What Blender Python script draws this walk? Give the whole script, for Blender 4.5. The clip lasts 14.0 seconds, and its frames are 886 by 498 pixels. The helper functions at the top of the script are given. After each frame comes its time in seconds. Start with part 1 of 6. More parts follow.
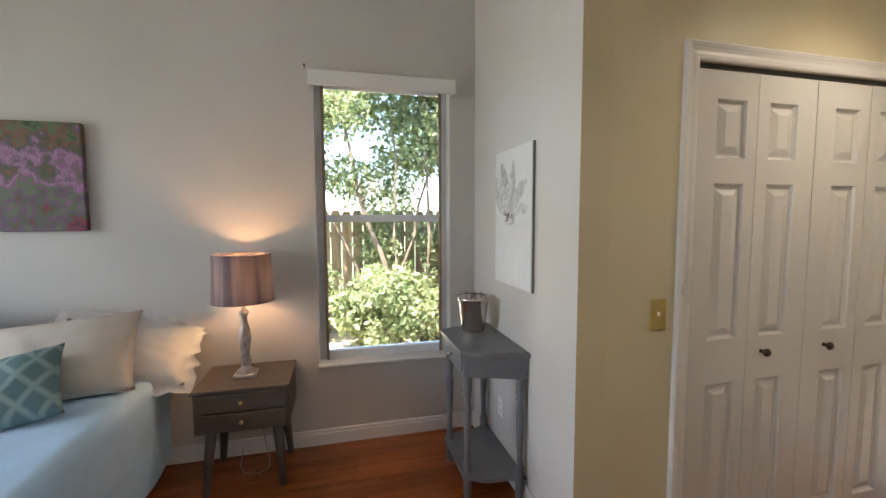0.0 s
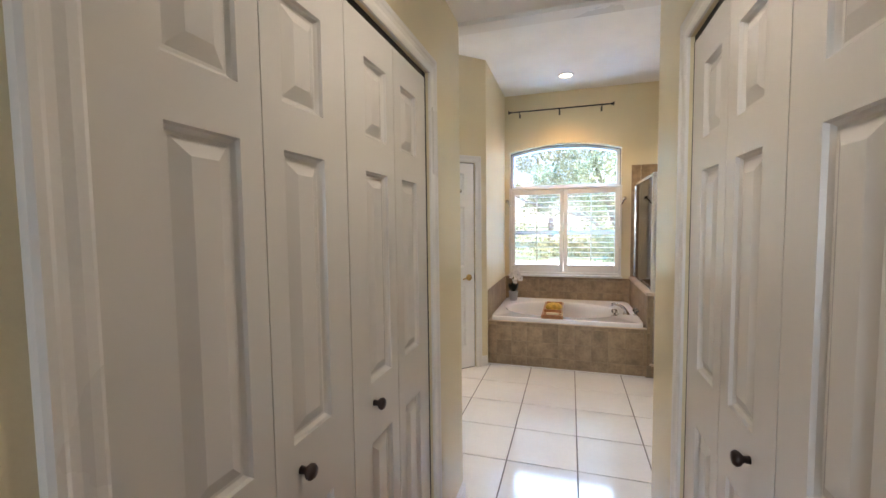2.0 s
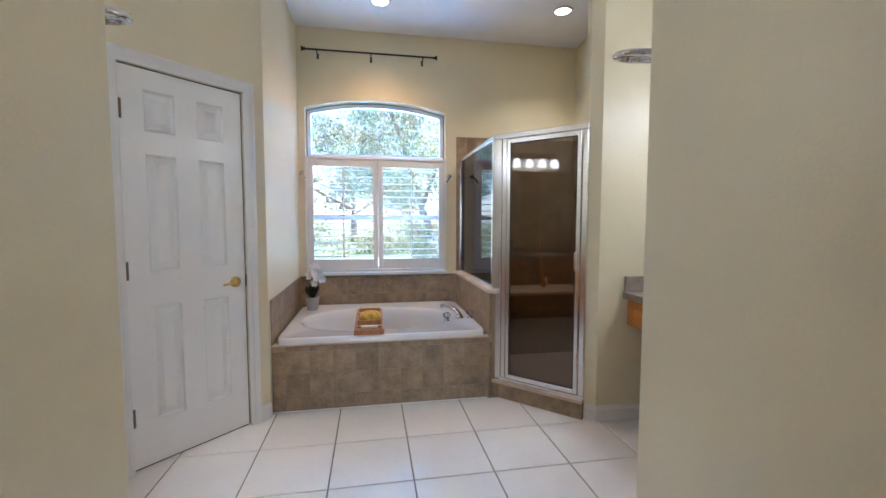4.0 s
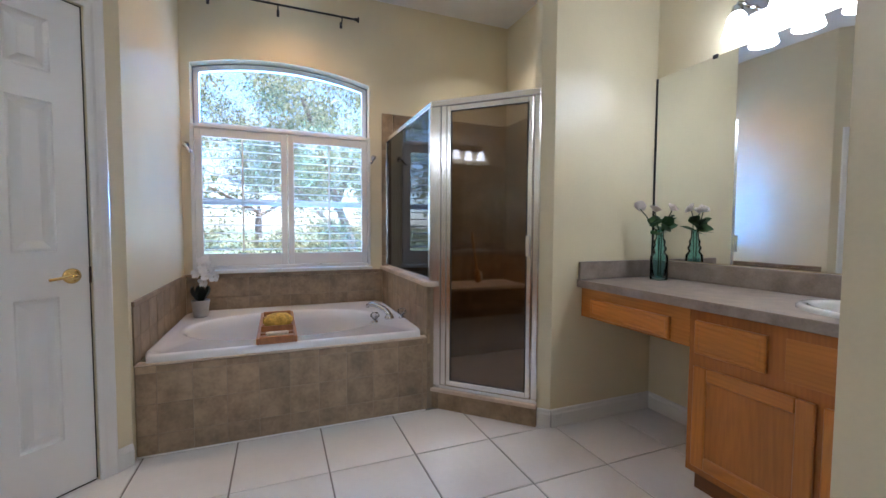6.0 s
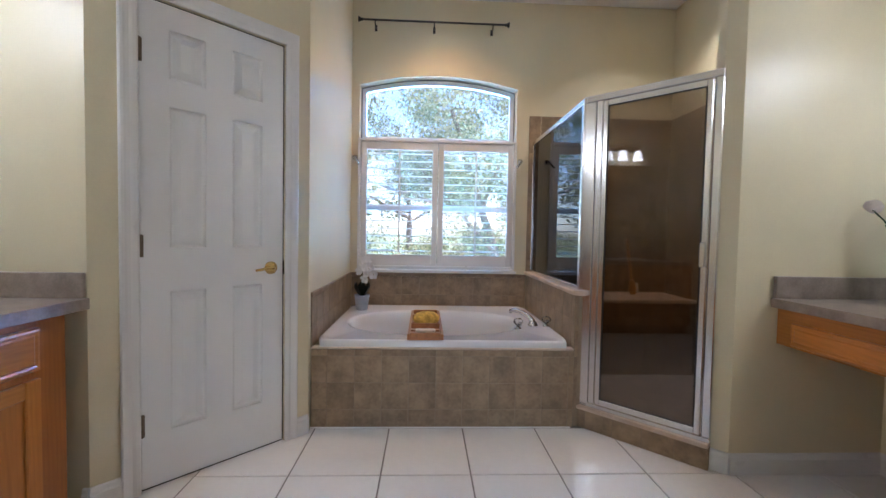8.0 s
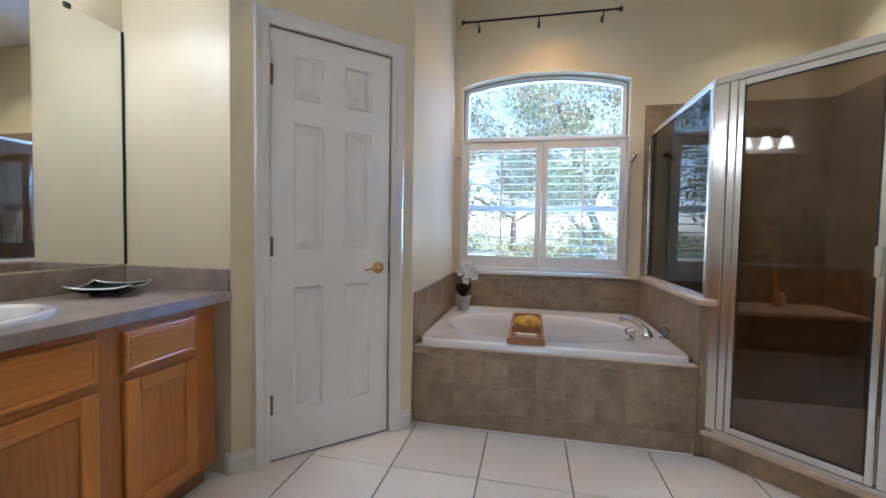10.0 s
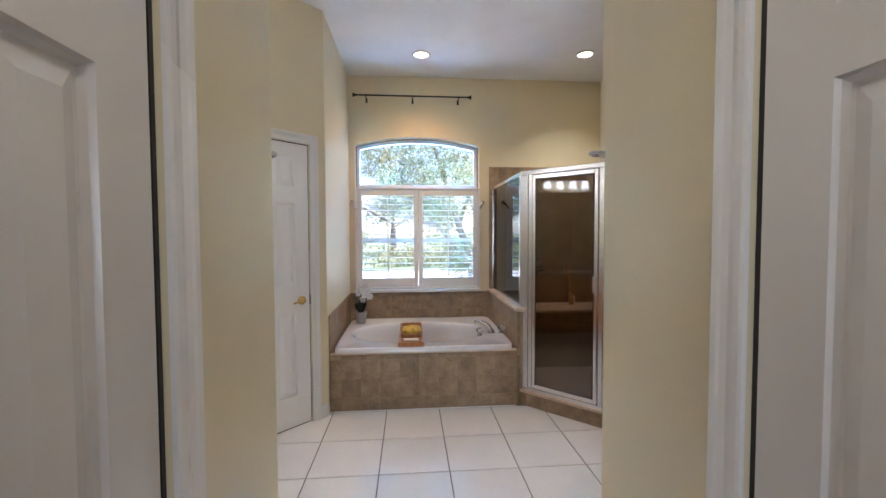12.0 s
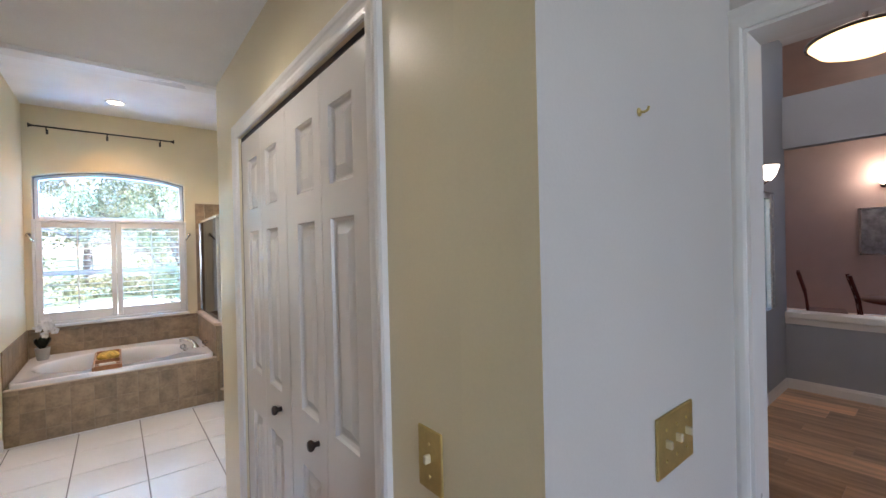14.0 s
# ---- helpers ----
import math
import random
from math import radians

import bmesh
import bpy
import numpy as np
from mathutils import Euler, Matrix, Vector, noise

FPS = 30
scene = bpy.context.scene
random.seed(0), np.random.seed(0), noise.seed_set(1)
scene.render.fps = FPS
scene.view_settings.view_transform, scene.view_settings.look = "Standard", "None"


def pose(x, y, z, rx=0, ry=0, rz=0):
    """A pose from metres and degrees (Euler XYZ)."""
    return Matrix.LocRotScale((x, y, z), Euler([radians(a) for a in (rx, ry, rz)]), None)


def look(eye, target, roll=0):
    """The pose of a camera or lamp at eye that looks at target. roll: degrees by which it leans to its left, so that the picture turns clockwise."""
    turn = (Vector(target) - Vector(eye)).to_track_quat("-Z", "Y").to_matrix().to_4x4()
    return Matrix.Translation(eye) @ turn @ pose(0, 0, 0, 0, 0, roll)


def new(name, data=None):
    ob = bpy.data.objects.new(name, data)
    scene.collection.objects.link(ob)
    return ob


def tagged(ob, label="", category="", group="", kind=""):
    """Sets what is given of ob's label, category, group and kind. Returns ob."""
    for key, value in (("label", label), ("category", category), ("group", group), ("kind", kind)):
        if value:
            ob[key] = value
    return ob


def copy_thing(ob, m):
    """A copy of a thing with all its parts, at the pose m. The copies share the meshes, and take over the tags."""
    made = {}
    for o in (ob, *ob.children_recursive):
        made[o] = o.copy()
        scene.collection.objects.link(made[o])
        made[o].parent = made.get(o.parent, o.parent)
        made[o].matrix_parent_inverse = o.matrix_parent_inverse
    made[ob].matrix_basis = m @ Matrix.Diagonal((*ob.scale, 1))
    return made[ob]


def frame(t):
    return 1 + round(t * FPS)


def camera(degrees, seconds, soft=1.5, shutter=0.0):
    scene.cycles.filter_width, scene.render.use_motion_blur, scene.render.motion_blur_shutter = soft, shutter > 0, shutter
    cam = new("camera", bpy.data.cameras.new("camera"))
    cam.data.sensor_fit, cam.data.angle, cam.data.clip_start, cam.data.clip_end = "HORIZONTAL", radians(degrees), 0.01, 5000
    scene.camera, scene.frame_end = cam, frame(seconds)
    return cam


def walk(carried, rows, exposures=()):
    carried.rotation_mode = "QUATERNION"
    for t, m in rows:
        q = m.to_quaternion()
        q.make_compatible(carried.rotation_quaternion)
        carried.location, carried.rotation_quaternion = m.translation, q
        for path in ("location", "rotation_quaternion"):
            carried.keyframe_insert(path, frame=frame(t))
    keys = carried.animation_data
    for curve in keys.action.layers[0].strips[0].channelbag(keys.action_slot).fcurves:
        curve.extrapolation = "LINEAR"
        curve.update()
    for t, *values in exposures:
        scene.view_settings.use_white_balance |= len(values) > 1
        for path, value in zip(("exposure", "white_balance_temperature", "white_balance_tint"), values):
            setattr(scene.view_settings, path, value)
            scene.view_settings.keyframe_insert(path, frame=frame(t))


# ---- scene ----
cam = camera(94.6, 14.0)
PATH = [
    (0, (0.041, 0.056, 1.469), (0.522, 1.991, 1.318), -0.2),
    (0.5, (0.236, 0.24, 1.457), (1.284, 1.937, 1.316), -0.4),
    (1, (0.413, 0.461, 1.453), (1.887, 1.806, 1.316), -0.7),
    (1.5, (0.648, 0.664, 1.454), (2.403, 1.614, 1.321), -0.5),
    (2, (0.966, 0.772, 1.446), (2.872, 1.366, 1.324), -0.7),
    (2.5, (1.31, 0.872, 1.432), (3.283, 1.169, 1.301), -0.1),
    (3, (1.695, 0.916, 1.363), (3.691, 0.974, 1.24), -0.1),
    (3.5, (2.02, 0.894, 1.328), (4.01, 0.74, 1.203), 0.1),
    (4, (2.269, 0.921, 1.271), (4.235, 0.575, 1.142), 0.1),
    (4.2, (2.35, 0.922, 1.256), (4.302, 0.519, 1.124), 0.2),
    (6.3, (2.758, 0.93, 1.109), (4.607, 0.174, 1.013), 0.3),
    (6.5, (2.767, 0.934, 1.107), (4.622, 0.191, 1.017), 0.3),
    (7, (2.787, 0.94, 1.099), (4.666, 0.259, 1.025), 0.3),
    (7.5, (2.781, 0.943, 1.094), (4.725, 0.478, 1.028), 0.6),
    (8, (2.793, 0.95, 1.102), (4.789, 0.863, 1.027), 1.1),
    (8.5, (2.824, 0.936, 1.099), (4.799, 1.242, 1.019), 1.1),
    (8.7, (2.856, 0.938, 1.094), (4.806, 1.374, 1.016), 1.2),
    (10.8, (2.7, 0.925, 1.162), (4.665, 1.281, 1.063), 0.2),
    (11, (2.597, 0.932, 1.208), (4.578, 1.192, 1.104), 0.2),
    (11.5, (2.234, 0.923, 1.317), (4.231, 0.964, 1.218), 0.0),
    (12, (1.871, 0.95, 1.396), (3.863, 0.786, 1.319), -0.2),
    (12.5, (1.495, 0.97, 1.488), (3.459, 0.599, 1.429), -0.7),
    (13, (1.083, 0.913, 1.486), (2.982, 0.286, 1.461), -1.0),
    (13.5, (0.706, 0.927, 1.511), (2.472, -0.011, 1.485), -1.3),
    (14, (0.427, 0.863, 1.512), (1.988, -0.388, 1.5), -1.3),
]
EXPOSURES = [(0, 2.93, 6500, 12), (0.5, 2.97, 6400, 12), (1.2, 2.8, 6400, 12), (2, 2.7, 6300, 13), (3, 2.64, 5700, 14), (4, 2.58, 5300, 13), (6.5, 2.26, 5300, 14), (8.5, 2.32, 5380, 15), (11, 2.36, 5450, 14), (12, 2.46, 5650, 14.5), (13, 2.5, 5800, 15), (14, 2.75, 5750, 14.5)]
walk(cam, [(t, look(eye, target, roll)) for t, eye, target, roll in PATH], EXPOSURES)

# ---- world and sun ----
SUN_EL, SUN_AZ = 63.0, 215.0
world = bpy.data.worlds.new("world")
scene.world = world
world.use_nodes = True
wn = world.node_tree.nodes
wn.clear()
w_out = wn.new("ShaderNodeOutputWorld")
w_bg = wn.new("ShaderNodeBackground")
w_sky = wn.new("ShaderNodeTexSky")
w_sky.sky_type = "NISHITA"
w_sky.sun_disc = False
w_sky.sun_elevation = radians(SUN_EL)
w_sky.sun_rotation = radians(SUN_AZ)
w_bg.inputs["Strength"].default_value = 0.14
world.node_tree.links.new(w_sky.outputs[0], w_bg.inputs["Color"])
world.node_tree.links.new(w_bg.outputs[0], w_out.inputs["Surface"])


def lamp(name, kind, place_at, target, energy, color, **more):
    data = bpy.data.lights.new(name, kind)
    data.energy, data.color = energy, color
    if "size" in more and kind == "AREA":
        data.shape, data.size = "DISK", more["size"]
        if "size_y" in more:
            data.shape, data.size_y = "RECTANGLE", more["size_y"]
        data.spread = radians(more.get("spread", 180))
    if kind == "SPOT":
        data.spot_size, data.spot_blend = radians(more["cone"]), more.get("blend", 0.6)
        data.shadow_soft_size = more.get("size", 0.05)
    if kind == "POINT":
        data.shadow_soft_size = more.get("size", 0.05)
    if kind == "SUN":
        data.angle = radians(0.53)
    ob = new(name, data)
    ob.matrix_world = look(place_at, target)
    return ob


# the sun stands behind the house, high in the south-west, so that it enters neither window
sun_way = Vector((math.sin(radians(SUN_AZ)) * math.cos(radians(SUN_EL)), math.cos(radians(SUN_AZ)) * math.cos(radians(SUN_EL)), math.sin(radians(SUN_EL))))
lamp("sun", "SUN", sun_way * 30, (0, 0, 0), 5.0, (1.0, 0.95, 0.86))

WARM = (1.0, 0.57, 0.26)
HALLWARM = (1.0, 0.86, 0.69)
LIT = (1.0, 0.88, 0.70)
DAY = (0.45, 0.70, 1.0)
BATH_CEIL, HALL_CEIL, BED_CEIL = 3.045, 2.425, 3.25
lamp("bath_downlight_lamp", "SPOT", (5.71, 0.83, 3.02), (5.71, 0.83, 0), 11, WARM, cone=125, blend=0.9, size=0.07)
lamp("shower_downlight_lamp", "SPOT", (5.59, -0.68, 3.02), (5.59, -0.68, 0), 16, (1.0, 0.86, 0.68), cone=115, blend=0.9, size=0.07)
lamp("hall_downlight_lamp", "SPOT", (1.9, 0.85, 2.40), (1.9, 0.85, 0), 2.9, HALLWARM, cone=150, blend=0.8, size=0.07)
lamp("table_lamp_bulb", "POINT", (-0.50, 2.52, 1.13), (-0.5, 2.52, 0), 1.8, (1.0, 0.56, 0.26), size=0.04)
lamp("pendant_lamp_bulb", "POINT", (0.78, -2.3, 2.9), (0.78, -2.3, 0), 5, (1.0, 0.8, 0.62), size=0.2)
lamp("dining_sconce_lamp", "POINT", (1.24, -10.3, 2.72), (1.24, -10, 0), 3.5, (1.0, 0.78, 0.6), size=0.1)
# area lamps added to stand in for sky light at the windows
lamp("bath_window_sky", "AREA", (8.6, 0.86, 4.15), (5.2, 0.86, 1.1), 100, DAY, size=3.4, size_y=1.5)
# blue fill added out of view to tint the tub side wall
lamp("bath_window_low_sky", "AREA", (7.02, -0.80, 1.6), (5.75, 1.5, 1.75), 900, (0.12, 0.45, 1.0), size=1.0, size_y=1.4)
lamp("bedroom_window_sky", "AREA", (0.33, 3.75, 3.6), (0.33, 1.6, 0.8), 22, DAY, size=1.6, size_y=1.2)
# fill at an unseen west window, assumed from the blue cast on the bed
lamp("bedroom_west_window_sky", "AREA", (-3.96, 1.2, 1.5), (0, 0.6, 1.3), 4.0, (0.90, 0.93, 1.0), size=1.8, size_y=1.5, spread=110)


# ---- materials ----
def material(name, base, rough=0.5, vary=0.08, scale=6.0, fine=90.0, bump=0.05, metal=0.0, spec=0.5, random_shift=0.0, stretch=None, coat=0.0):
    """A surface with variation at two scales, a fine relief and uneven gloss."""
    m = bpy.data.materials.new(name)
    m.use_nodes = True
    n, l = m.node_tree.nodes, m.node_tree.links
    b = n["Principled BSDF"]
    tc = n.new("ShaderNodeTexCoord")
    mp = n.new("ShaderNodeMapping")
    if stretch:
        mp.inputs["Scale"].default_value = stretch
    l.new(tc.outputs["Object"], mp.inputs["Vector"])
    info = n.new("ShaderNodeObjectInfo")
    mul = n.new("ShaderNodeMath")
    mul.operation = "MULTIPLY"
    mul.inputs[1].default_value = 37.0
    l.new(info.outputs["Random"], mul.inputs[0])
    l.new(mul.outputs[0], mp.inputs["Location"])
    big, small = n.new("ShaderNodeTexNoise"), n.new("ShaderNodeTexNoise")
    big.inputs["Scale"].default_value, big.inputs["Detail"].default_value = scale, 5
    small.inputs["Scale"].default_value, small.inputs["Detail"].default_value = fine, 3
    for t in (big, small):
        l.new(mp.outputs[0], t.inputs["Vector"])
    add = n.new("ShaderNodeMath")
    add.operation = "MULTIPLY_ADD"
    l.new(small.outputs["Fac"], add.inputs[0])
    add.inputs[1].default_value = 0.35
    l.new(big.outputs["Fac"], add.inputs[2])
    ramp = n.new("ShaderNodeValToRGB")
    lo = [max(0.0, c * (1 - vary * 1.6)) for c in base]
    hi = [min(1.0, c * (1 + vary * 1.4)) for c in base]
    ramp.color_ramp.elements[0].position, ramp.color_ramp.elements[0].color = 0.45, (*lo, 1)
    ramp.color_ramp.elements[1].position, ramp.color_ramp.elements[1].color = 0.9, (*hi, 1)
    l.new(add.outputs[0], ramp.inputs[0])
    out = ramp.outputs[0]
    if random_shift:
        hsv = n.new("ShaderNodeHueSaturation")
        r = n.new("ShaderNodeMapRange")
        r.inputs["To Min"].default_value, r.inputs["To Max"].default_value = 1 - random_shift, 1 + random_shift
        l.new(info.outputs["Random"], r.inputs["Value"])
        l.new(r.outputs[0], hsv.inputs["Value"])
        l.new(out, hsv.inputs["Color"])
        out = hsv.outputs[0]
    l.new(out, b.inputs["Base Color"])
    rr = n.new("ShaderNodeMapRange")
    rr.inputs["To Min"].default_value, rr.inputs["To Max"].default_value = max(0.02, rough * 0.93), min(1, rough * 1.07)
    l.new(big.outputs["Fac"], rr.inputs["Value"])
    l.new(rr.outputs[0], b.inputs["Roughness"])
    b.inputs["Metallic"].default_value = metal
    b.inputs["Specular IOR Level"].default_value = spec
    b.inputs["Coat Weight"].default_value = coat
    b.inputs["Coat Roughness"].default_value = 0.12
    if bump:
        bp = n.new("ShaderNodeBump")
        bp.inputs["Strength"].default_value, bp.inputs["Distance"].default_value = bump, 0.01
        l.new(small.outputs["Fac"], bp.inputs["Height"])
        l.new(bp.outputs[0], b.inputs["Normal"])
    return m


def pane_material(name, tint, ior=1.5, gloss=0.01):
    """Thin glass: see-through, with mirror gloss by Fresnel."""
    m = bpy.data.materials.new(name)
    m.use_nodes = True
    n, l = m.node_tree.nodes, m.node_tree.links
    n.remove(n["Principled BSDF"])
    tr, gl, mix, fr = n.new("ShaderNodeBsdfTransparent"), n.new("ShaderNodeBsdfGlossy"), n.new("ShaderNodeMixShader"), n.new("ShaderNodeFresnel")
    tr.inputs["Color"].default_value = (*tint, 1)
    gl.inputs["Roughness"].default_value = gloss
    fr.inputs["IOR"].default_value = ior
    l.new(fr.outputs[0], mix.inputs[0])
    l.new(tr.outputs[0], mix.inputs[1])
    l.new(gl.outputs[0], mix.inputs[2])
    l.new(mix.outputs[0], n["Material Output"].inputs["Surface"])
    return m


def glow_material(name, color, strength):
    m = bpy.data.materials.new(name)
    m.use_nodes = True
    b = m.node_tree.nodes["Principled BSDF"]
    b.inputs["Base Color"].default_value = (0.85, 0.84, 0.8, 1)
    b.inputs["Roughness"].default_value = 0.4
    b.inputs["Emission Color"].default_value = (*color, 1)
    b.inputs["Emission Strength"].default_value = strength
    return m


CREAM = material("cream_wall_paint", (0.71, 0.63, 0.43), 0.34, 0.03, 2.0, 160, 0.05)
GREY = material("grey_wall_paint", (0.56, 0.535, 0.50), 0.5, 0.03, 2.0, 160, 0.06)
CEIL = material("ceiling_paint", (0.85, 0.85, 0.835), 0.8, 0.03, 3.0, 120, 0.12)
WHITE = material("white_semi_gloss_paint", (0.76, 0.745, 0.72), 0.28, 0.025, 3.0, 140, 0.02)
DOORWHITE = material("moulded_door_paint", (0.70, 0.68, 0.65), 0.25, 0.004, 0.8, 200, 0.0)
TILE = material("white_floor_tile", (0.76, 0.745, 0.725), 0.09, 0.03, 3.0, 40, 0.015, random_shift=0.03)
GROUT = material("grey_grout", (0.20, 0.185, 0.17), 0.85, 0.12, 9.0, 120, 0.2)
STONE = material("brown_stone_tile", (0.29, 0.21, 0.128), 0.40, 0.20, 11.0, 50, 0.03, spec=0.35, random_shift=0.11)
STONE_GROUT = material("tan_grout", (0.29, 0.225, 0.15), 0.85, 0.1, 9.0, 120, 0.2)
STONE_CAP = material("pale_stone_cap", (0.60, 0.47, 0.35), 0.35, 0.12, 9.0, 60, 0.05)
def oak(name, base, along, vary=0.16, period=0.016, rough=0.32):
    """Varnished oak: long growth rings, fine pores and a soft drift of tone."""
    m = material(name, base, rough, vary, 3.0, 60, 0.04, random_shift=0.05, stretch=tuple(0.12 if k == along else 1.6 for k in range(3)))
    n, l = m.node_tree.nodes, m.node_tree.links
    b = n["Principled BSDF"]
    tc = n.new("ShaderNodeTexCoord")
    mp = n.new("ShaderNodeMapping")
    mp.inputs["Scale"].default_value = tuple(0.14 if k == along else 1.0 for k in range(3))
    info = n.new("ShaderNodeObjectInfo")
    sh = n.new("ShaderNodeMath")
    sh.operation = "MULTIPLY"
    sh.inputs[1].default_value = 0.14
    l.new(info.outputs["Random"], sh.inputs[0])
    l.new(tc.outputs["Object"], mp.inputs["Vector"])
    l.new(sh.outputs[0], mp.inputs["Location"])
    wv = n.new("ShaderNodeTexWave")
    wv.wave_type = "RINGS"
    wv.rings_direction = "Y"
    wv.inputs["Scale"].default_value = 0.314 / period
    wv.inputs["Distortion"].default_value = 2.2
    wv.inputs["Detail"].default_value = 3.0
    wv.inputs["Detail Scale"].default_value = 0.6
    l.new(mp.outputs[0], wv.inputs["Vector"])
    rp = n.new("ShaderNodeValToRGB")
    rp.color_ramp.elements[0].position, rp.color_ramp.elements[0].color = 0.1, (0.70, 0.62, 0.55, 1)
    rp.color_ramp.elements[1].position, rp.color_ramp.elements[1].color = 0.6, (1.0, 1.0, 1.0, 1)
    l.new(wv.outputs["Fac"], rp.inputs[0])
    mx = n.new("ShaderNodeMix")
    mx.data_type = "RGBA"
    mx.blend_type = "MULTIPLY"
    mx.inputs[0].default_value = 0.2
    old = b.inputs["Base Color"].links[0].from_socket
    l.new(old, mx.inputs[6])
    l.new(rp.outputs[0], mx.inputs[7])
    l.new(mx.outputs[2], b.inputs["Base Color"])
    return m


OAK = oak("honey_oak", (0.53, 0.20, 0.032), 2)
OAK_PANEL = oak("oak_veneer_panel", (0.45, 0.165, 0.027), 2, 0.2, 0.024)
OAK_BODY = oak("oak_face_frame", (0.40, 0.138, 0.023), 2)
OAK_H = oak("honey_oak_across", (0.52, 0.195, 0.032), 0)
OAK_DARK = material("dark_oak_recess", (0.20, 0.08, 0.025), 0.5, 0.2, 3.5, 24, 0.06, stretch=(0.5, 4, 4))
LAMINATE = material("grey_brown_laminate", (0.315, 0.255, 0.21), 0.32, 0.16, 14.0, 120, 0.02)
HARDWOOD = material("red_brown_hardwood", (0.30, 0.085, 0.022), 0.2, 0.2, 3.0, 30, 0.03, random_shift=0.14, stretch=(0.6, 6, 6))
PLANK = material("light_oak_plank", (0.56, 0.36, 0.22), 0.35, 0.25, 3.0, 30, 0.03, random_shift=0.42, stretch=(0.6, 6, 6))
CHROME = material("chrome", (0.62, 0.62, 0.63), 0.08, 0.02, 6, 80, 0.0, metal=1.0)
ALU = material("polished_aluminium", (0.74, 0.74, 0.74), 0.2, 0.03, 6, 80, 0.01, metal=1.0)
BRASS = material("polished_brass", (0.62, 0.43, 0.16), 0.09, 0.06, 12, 120, 0.01, metal=1.0)
PLATE = material("antique_brass_plate", (0.58, 0.45, 0.17), 0.34, 0.08, 25, 160, 0.03, metal=0.75)
HINGE = material("dull_brass", (0.17, 0.125, 0.085), 0.4, 0.15, 20, 120, 0.03, metal=0.8)
BRONZE = material("dark_bronze", (0.06, 0.045, 0.04), 0.35, 0.15, 20, 120, 0.03, metal=0.8)
BLACK = material("black_iron", (0.018, 0.017, 0.018), 0.45, 0.1, 20, 120, 0.03)
DARK = material("dark_gap", (0.02, 0.018, 0.016), 0.9, 0.1, 20, 120, 0.0)
ACRYLIC = material("white_acrylic", (0.72, 0.71, 0.70), 0.12, 0.015, 3, 60, 0.0, coat=0.3)
PORCELAIN = material("white_porcelain", (0.84, 0.83, 0.81), 0.08, 0.015, 3, 60, 0.0, coat=0.4)
GREYWOOD = material("grey_painted_wood", (0.16, 0.16, 0.165), 0.42, 0.08, 6, 90, 0.05)
BROWNWOOD = material("taupe_brown_wood", (0.098, 0.078, 0.062), 0.45, 0.18, 4, 40, 0.05, stretch=(0.6, 5, 5))
MIRROR = material("mirror_silver", (0.90, 0.92, 0.91), 0.015, 0.0, 3, 60, 0.0, metal=1.0)
GLASS = pane_material("window_glass", (0.95, 0.97, 0.96))
# blue-grey tint, set to cool and dim the bright view through the pane
COOL_GLASS = pane_material("cool_tinted_glass", (0.87, 0.87, 0.925))
BRONZE_GLASS = pane_material("bronze_tinted_glass", (0.55, 0.51, 0.47), 1.55)


# ---- building helpers ----
def thing(name, m, label, category, group="", kind=""):
    ob = new(name)
    ob.empty_display_size = 0.05
    ob.matrix_world = m
    return tagged(ob, label, category, group, kind)


def part(name, bm, mat, parent=None, label="", smooth=False):
    me = bpy.data.meshes.new(name)
    bmesh.ops.recalc_face_normals(bm, faces=bm.faces)
    bm.to_mesh(me)
    bm.free()
    for mm in (mat if isinstance(mat, (list, tuple)) else [mat]):
        me.materials.append(mm)
    if smooth:
        for p in me.polygons:
            p.use_smooth = True
    ob = new(name, me)
    if parent is not None:
        ob.parent = parent
    if label:
        ob["label"] = label
    return ob


def setting(name, bm, mat, label, category, smooth=False):
    return tagged(part(name, bm, mat, None, "", smooth), label, category, "", "structure")


def box(bm, x0, x1, y0, y1, z0, z1, bevel=0.0, seg=1):
    r = bmesh.ops.create_cube(bm, size=1.0, matrix=Matrix.Translation(((x0 + x1) / 2, (y0 + y1) / 2, (z0 + z1) / 2)) @ Matrix.Diagonal((abs(x1 - x0), abs(y1 - y0), abs(z1 - z0), 1)))
    if bevel:
        es = {e for v in r["verts"] for e in v.link_edges}
        bmesh.ops.bevel(bm, geom=list(es), offset=bevel, segments=seg, affect="EDGES", profile=0.5)
    return bm


def B(*a, **k):
    return box(bmesh.new(), *a, **k)


def lathe(bm, profile, seg=24, m=None, squash=1.0):
    """Turn a profile of (radius, height) round the z axis."""
    m = m or Matrix()
    rings = []
    for r, z in profile:
        if r < 1e-5:
            rings.append([bm.verts.new(m @ Vector((0, 0, z)))])
        else:
            rings.append([bm.verts.new(m @ Vector((r * math.cos(2 * math.pi * i / seg), squash * r * math.sin(2 * math.pi * i / seg), z))) for i in range(seg)])
    for a, b in zip(rings, rings[1:]):
        for i in range(seg):
            j = (i + 1) % seg
            if len(a) == 1 and len(b) > 1:
                bm.faces.new((a[0], b[i], b[j]))
            elif len(b) == 1 and len(a) > 1:
                bm.faces.new((a[i], b[0], a[j]))
            elif len(a) > 1:
                bm.faces.new((a[i], b[i], b[j], a[j]))
    return bm


def L(*a, **k):
    return lathe(bmesh.new(), *a, **k)


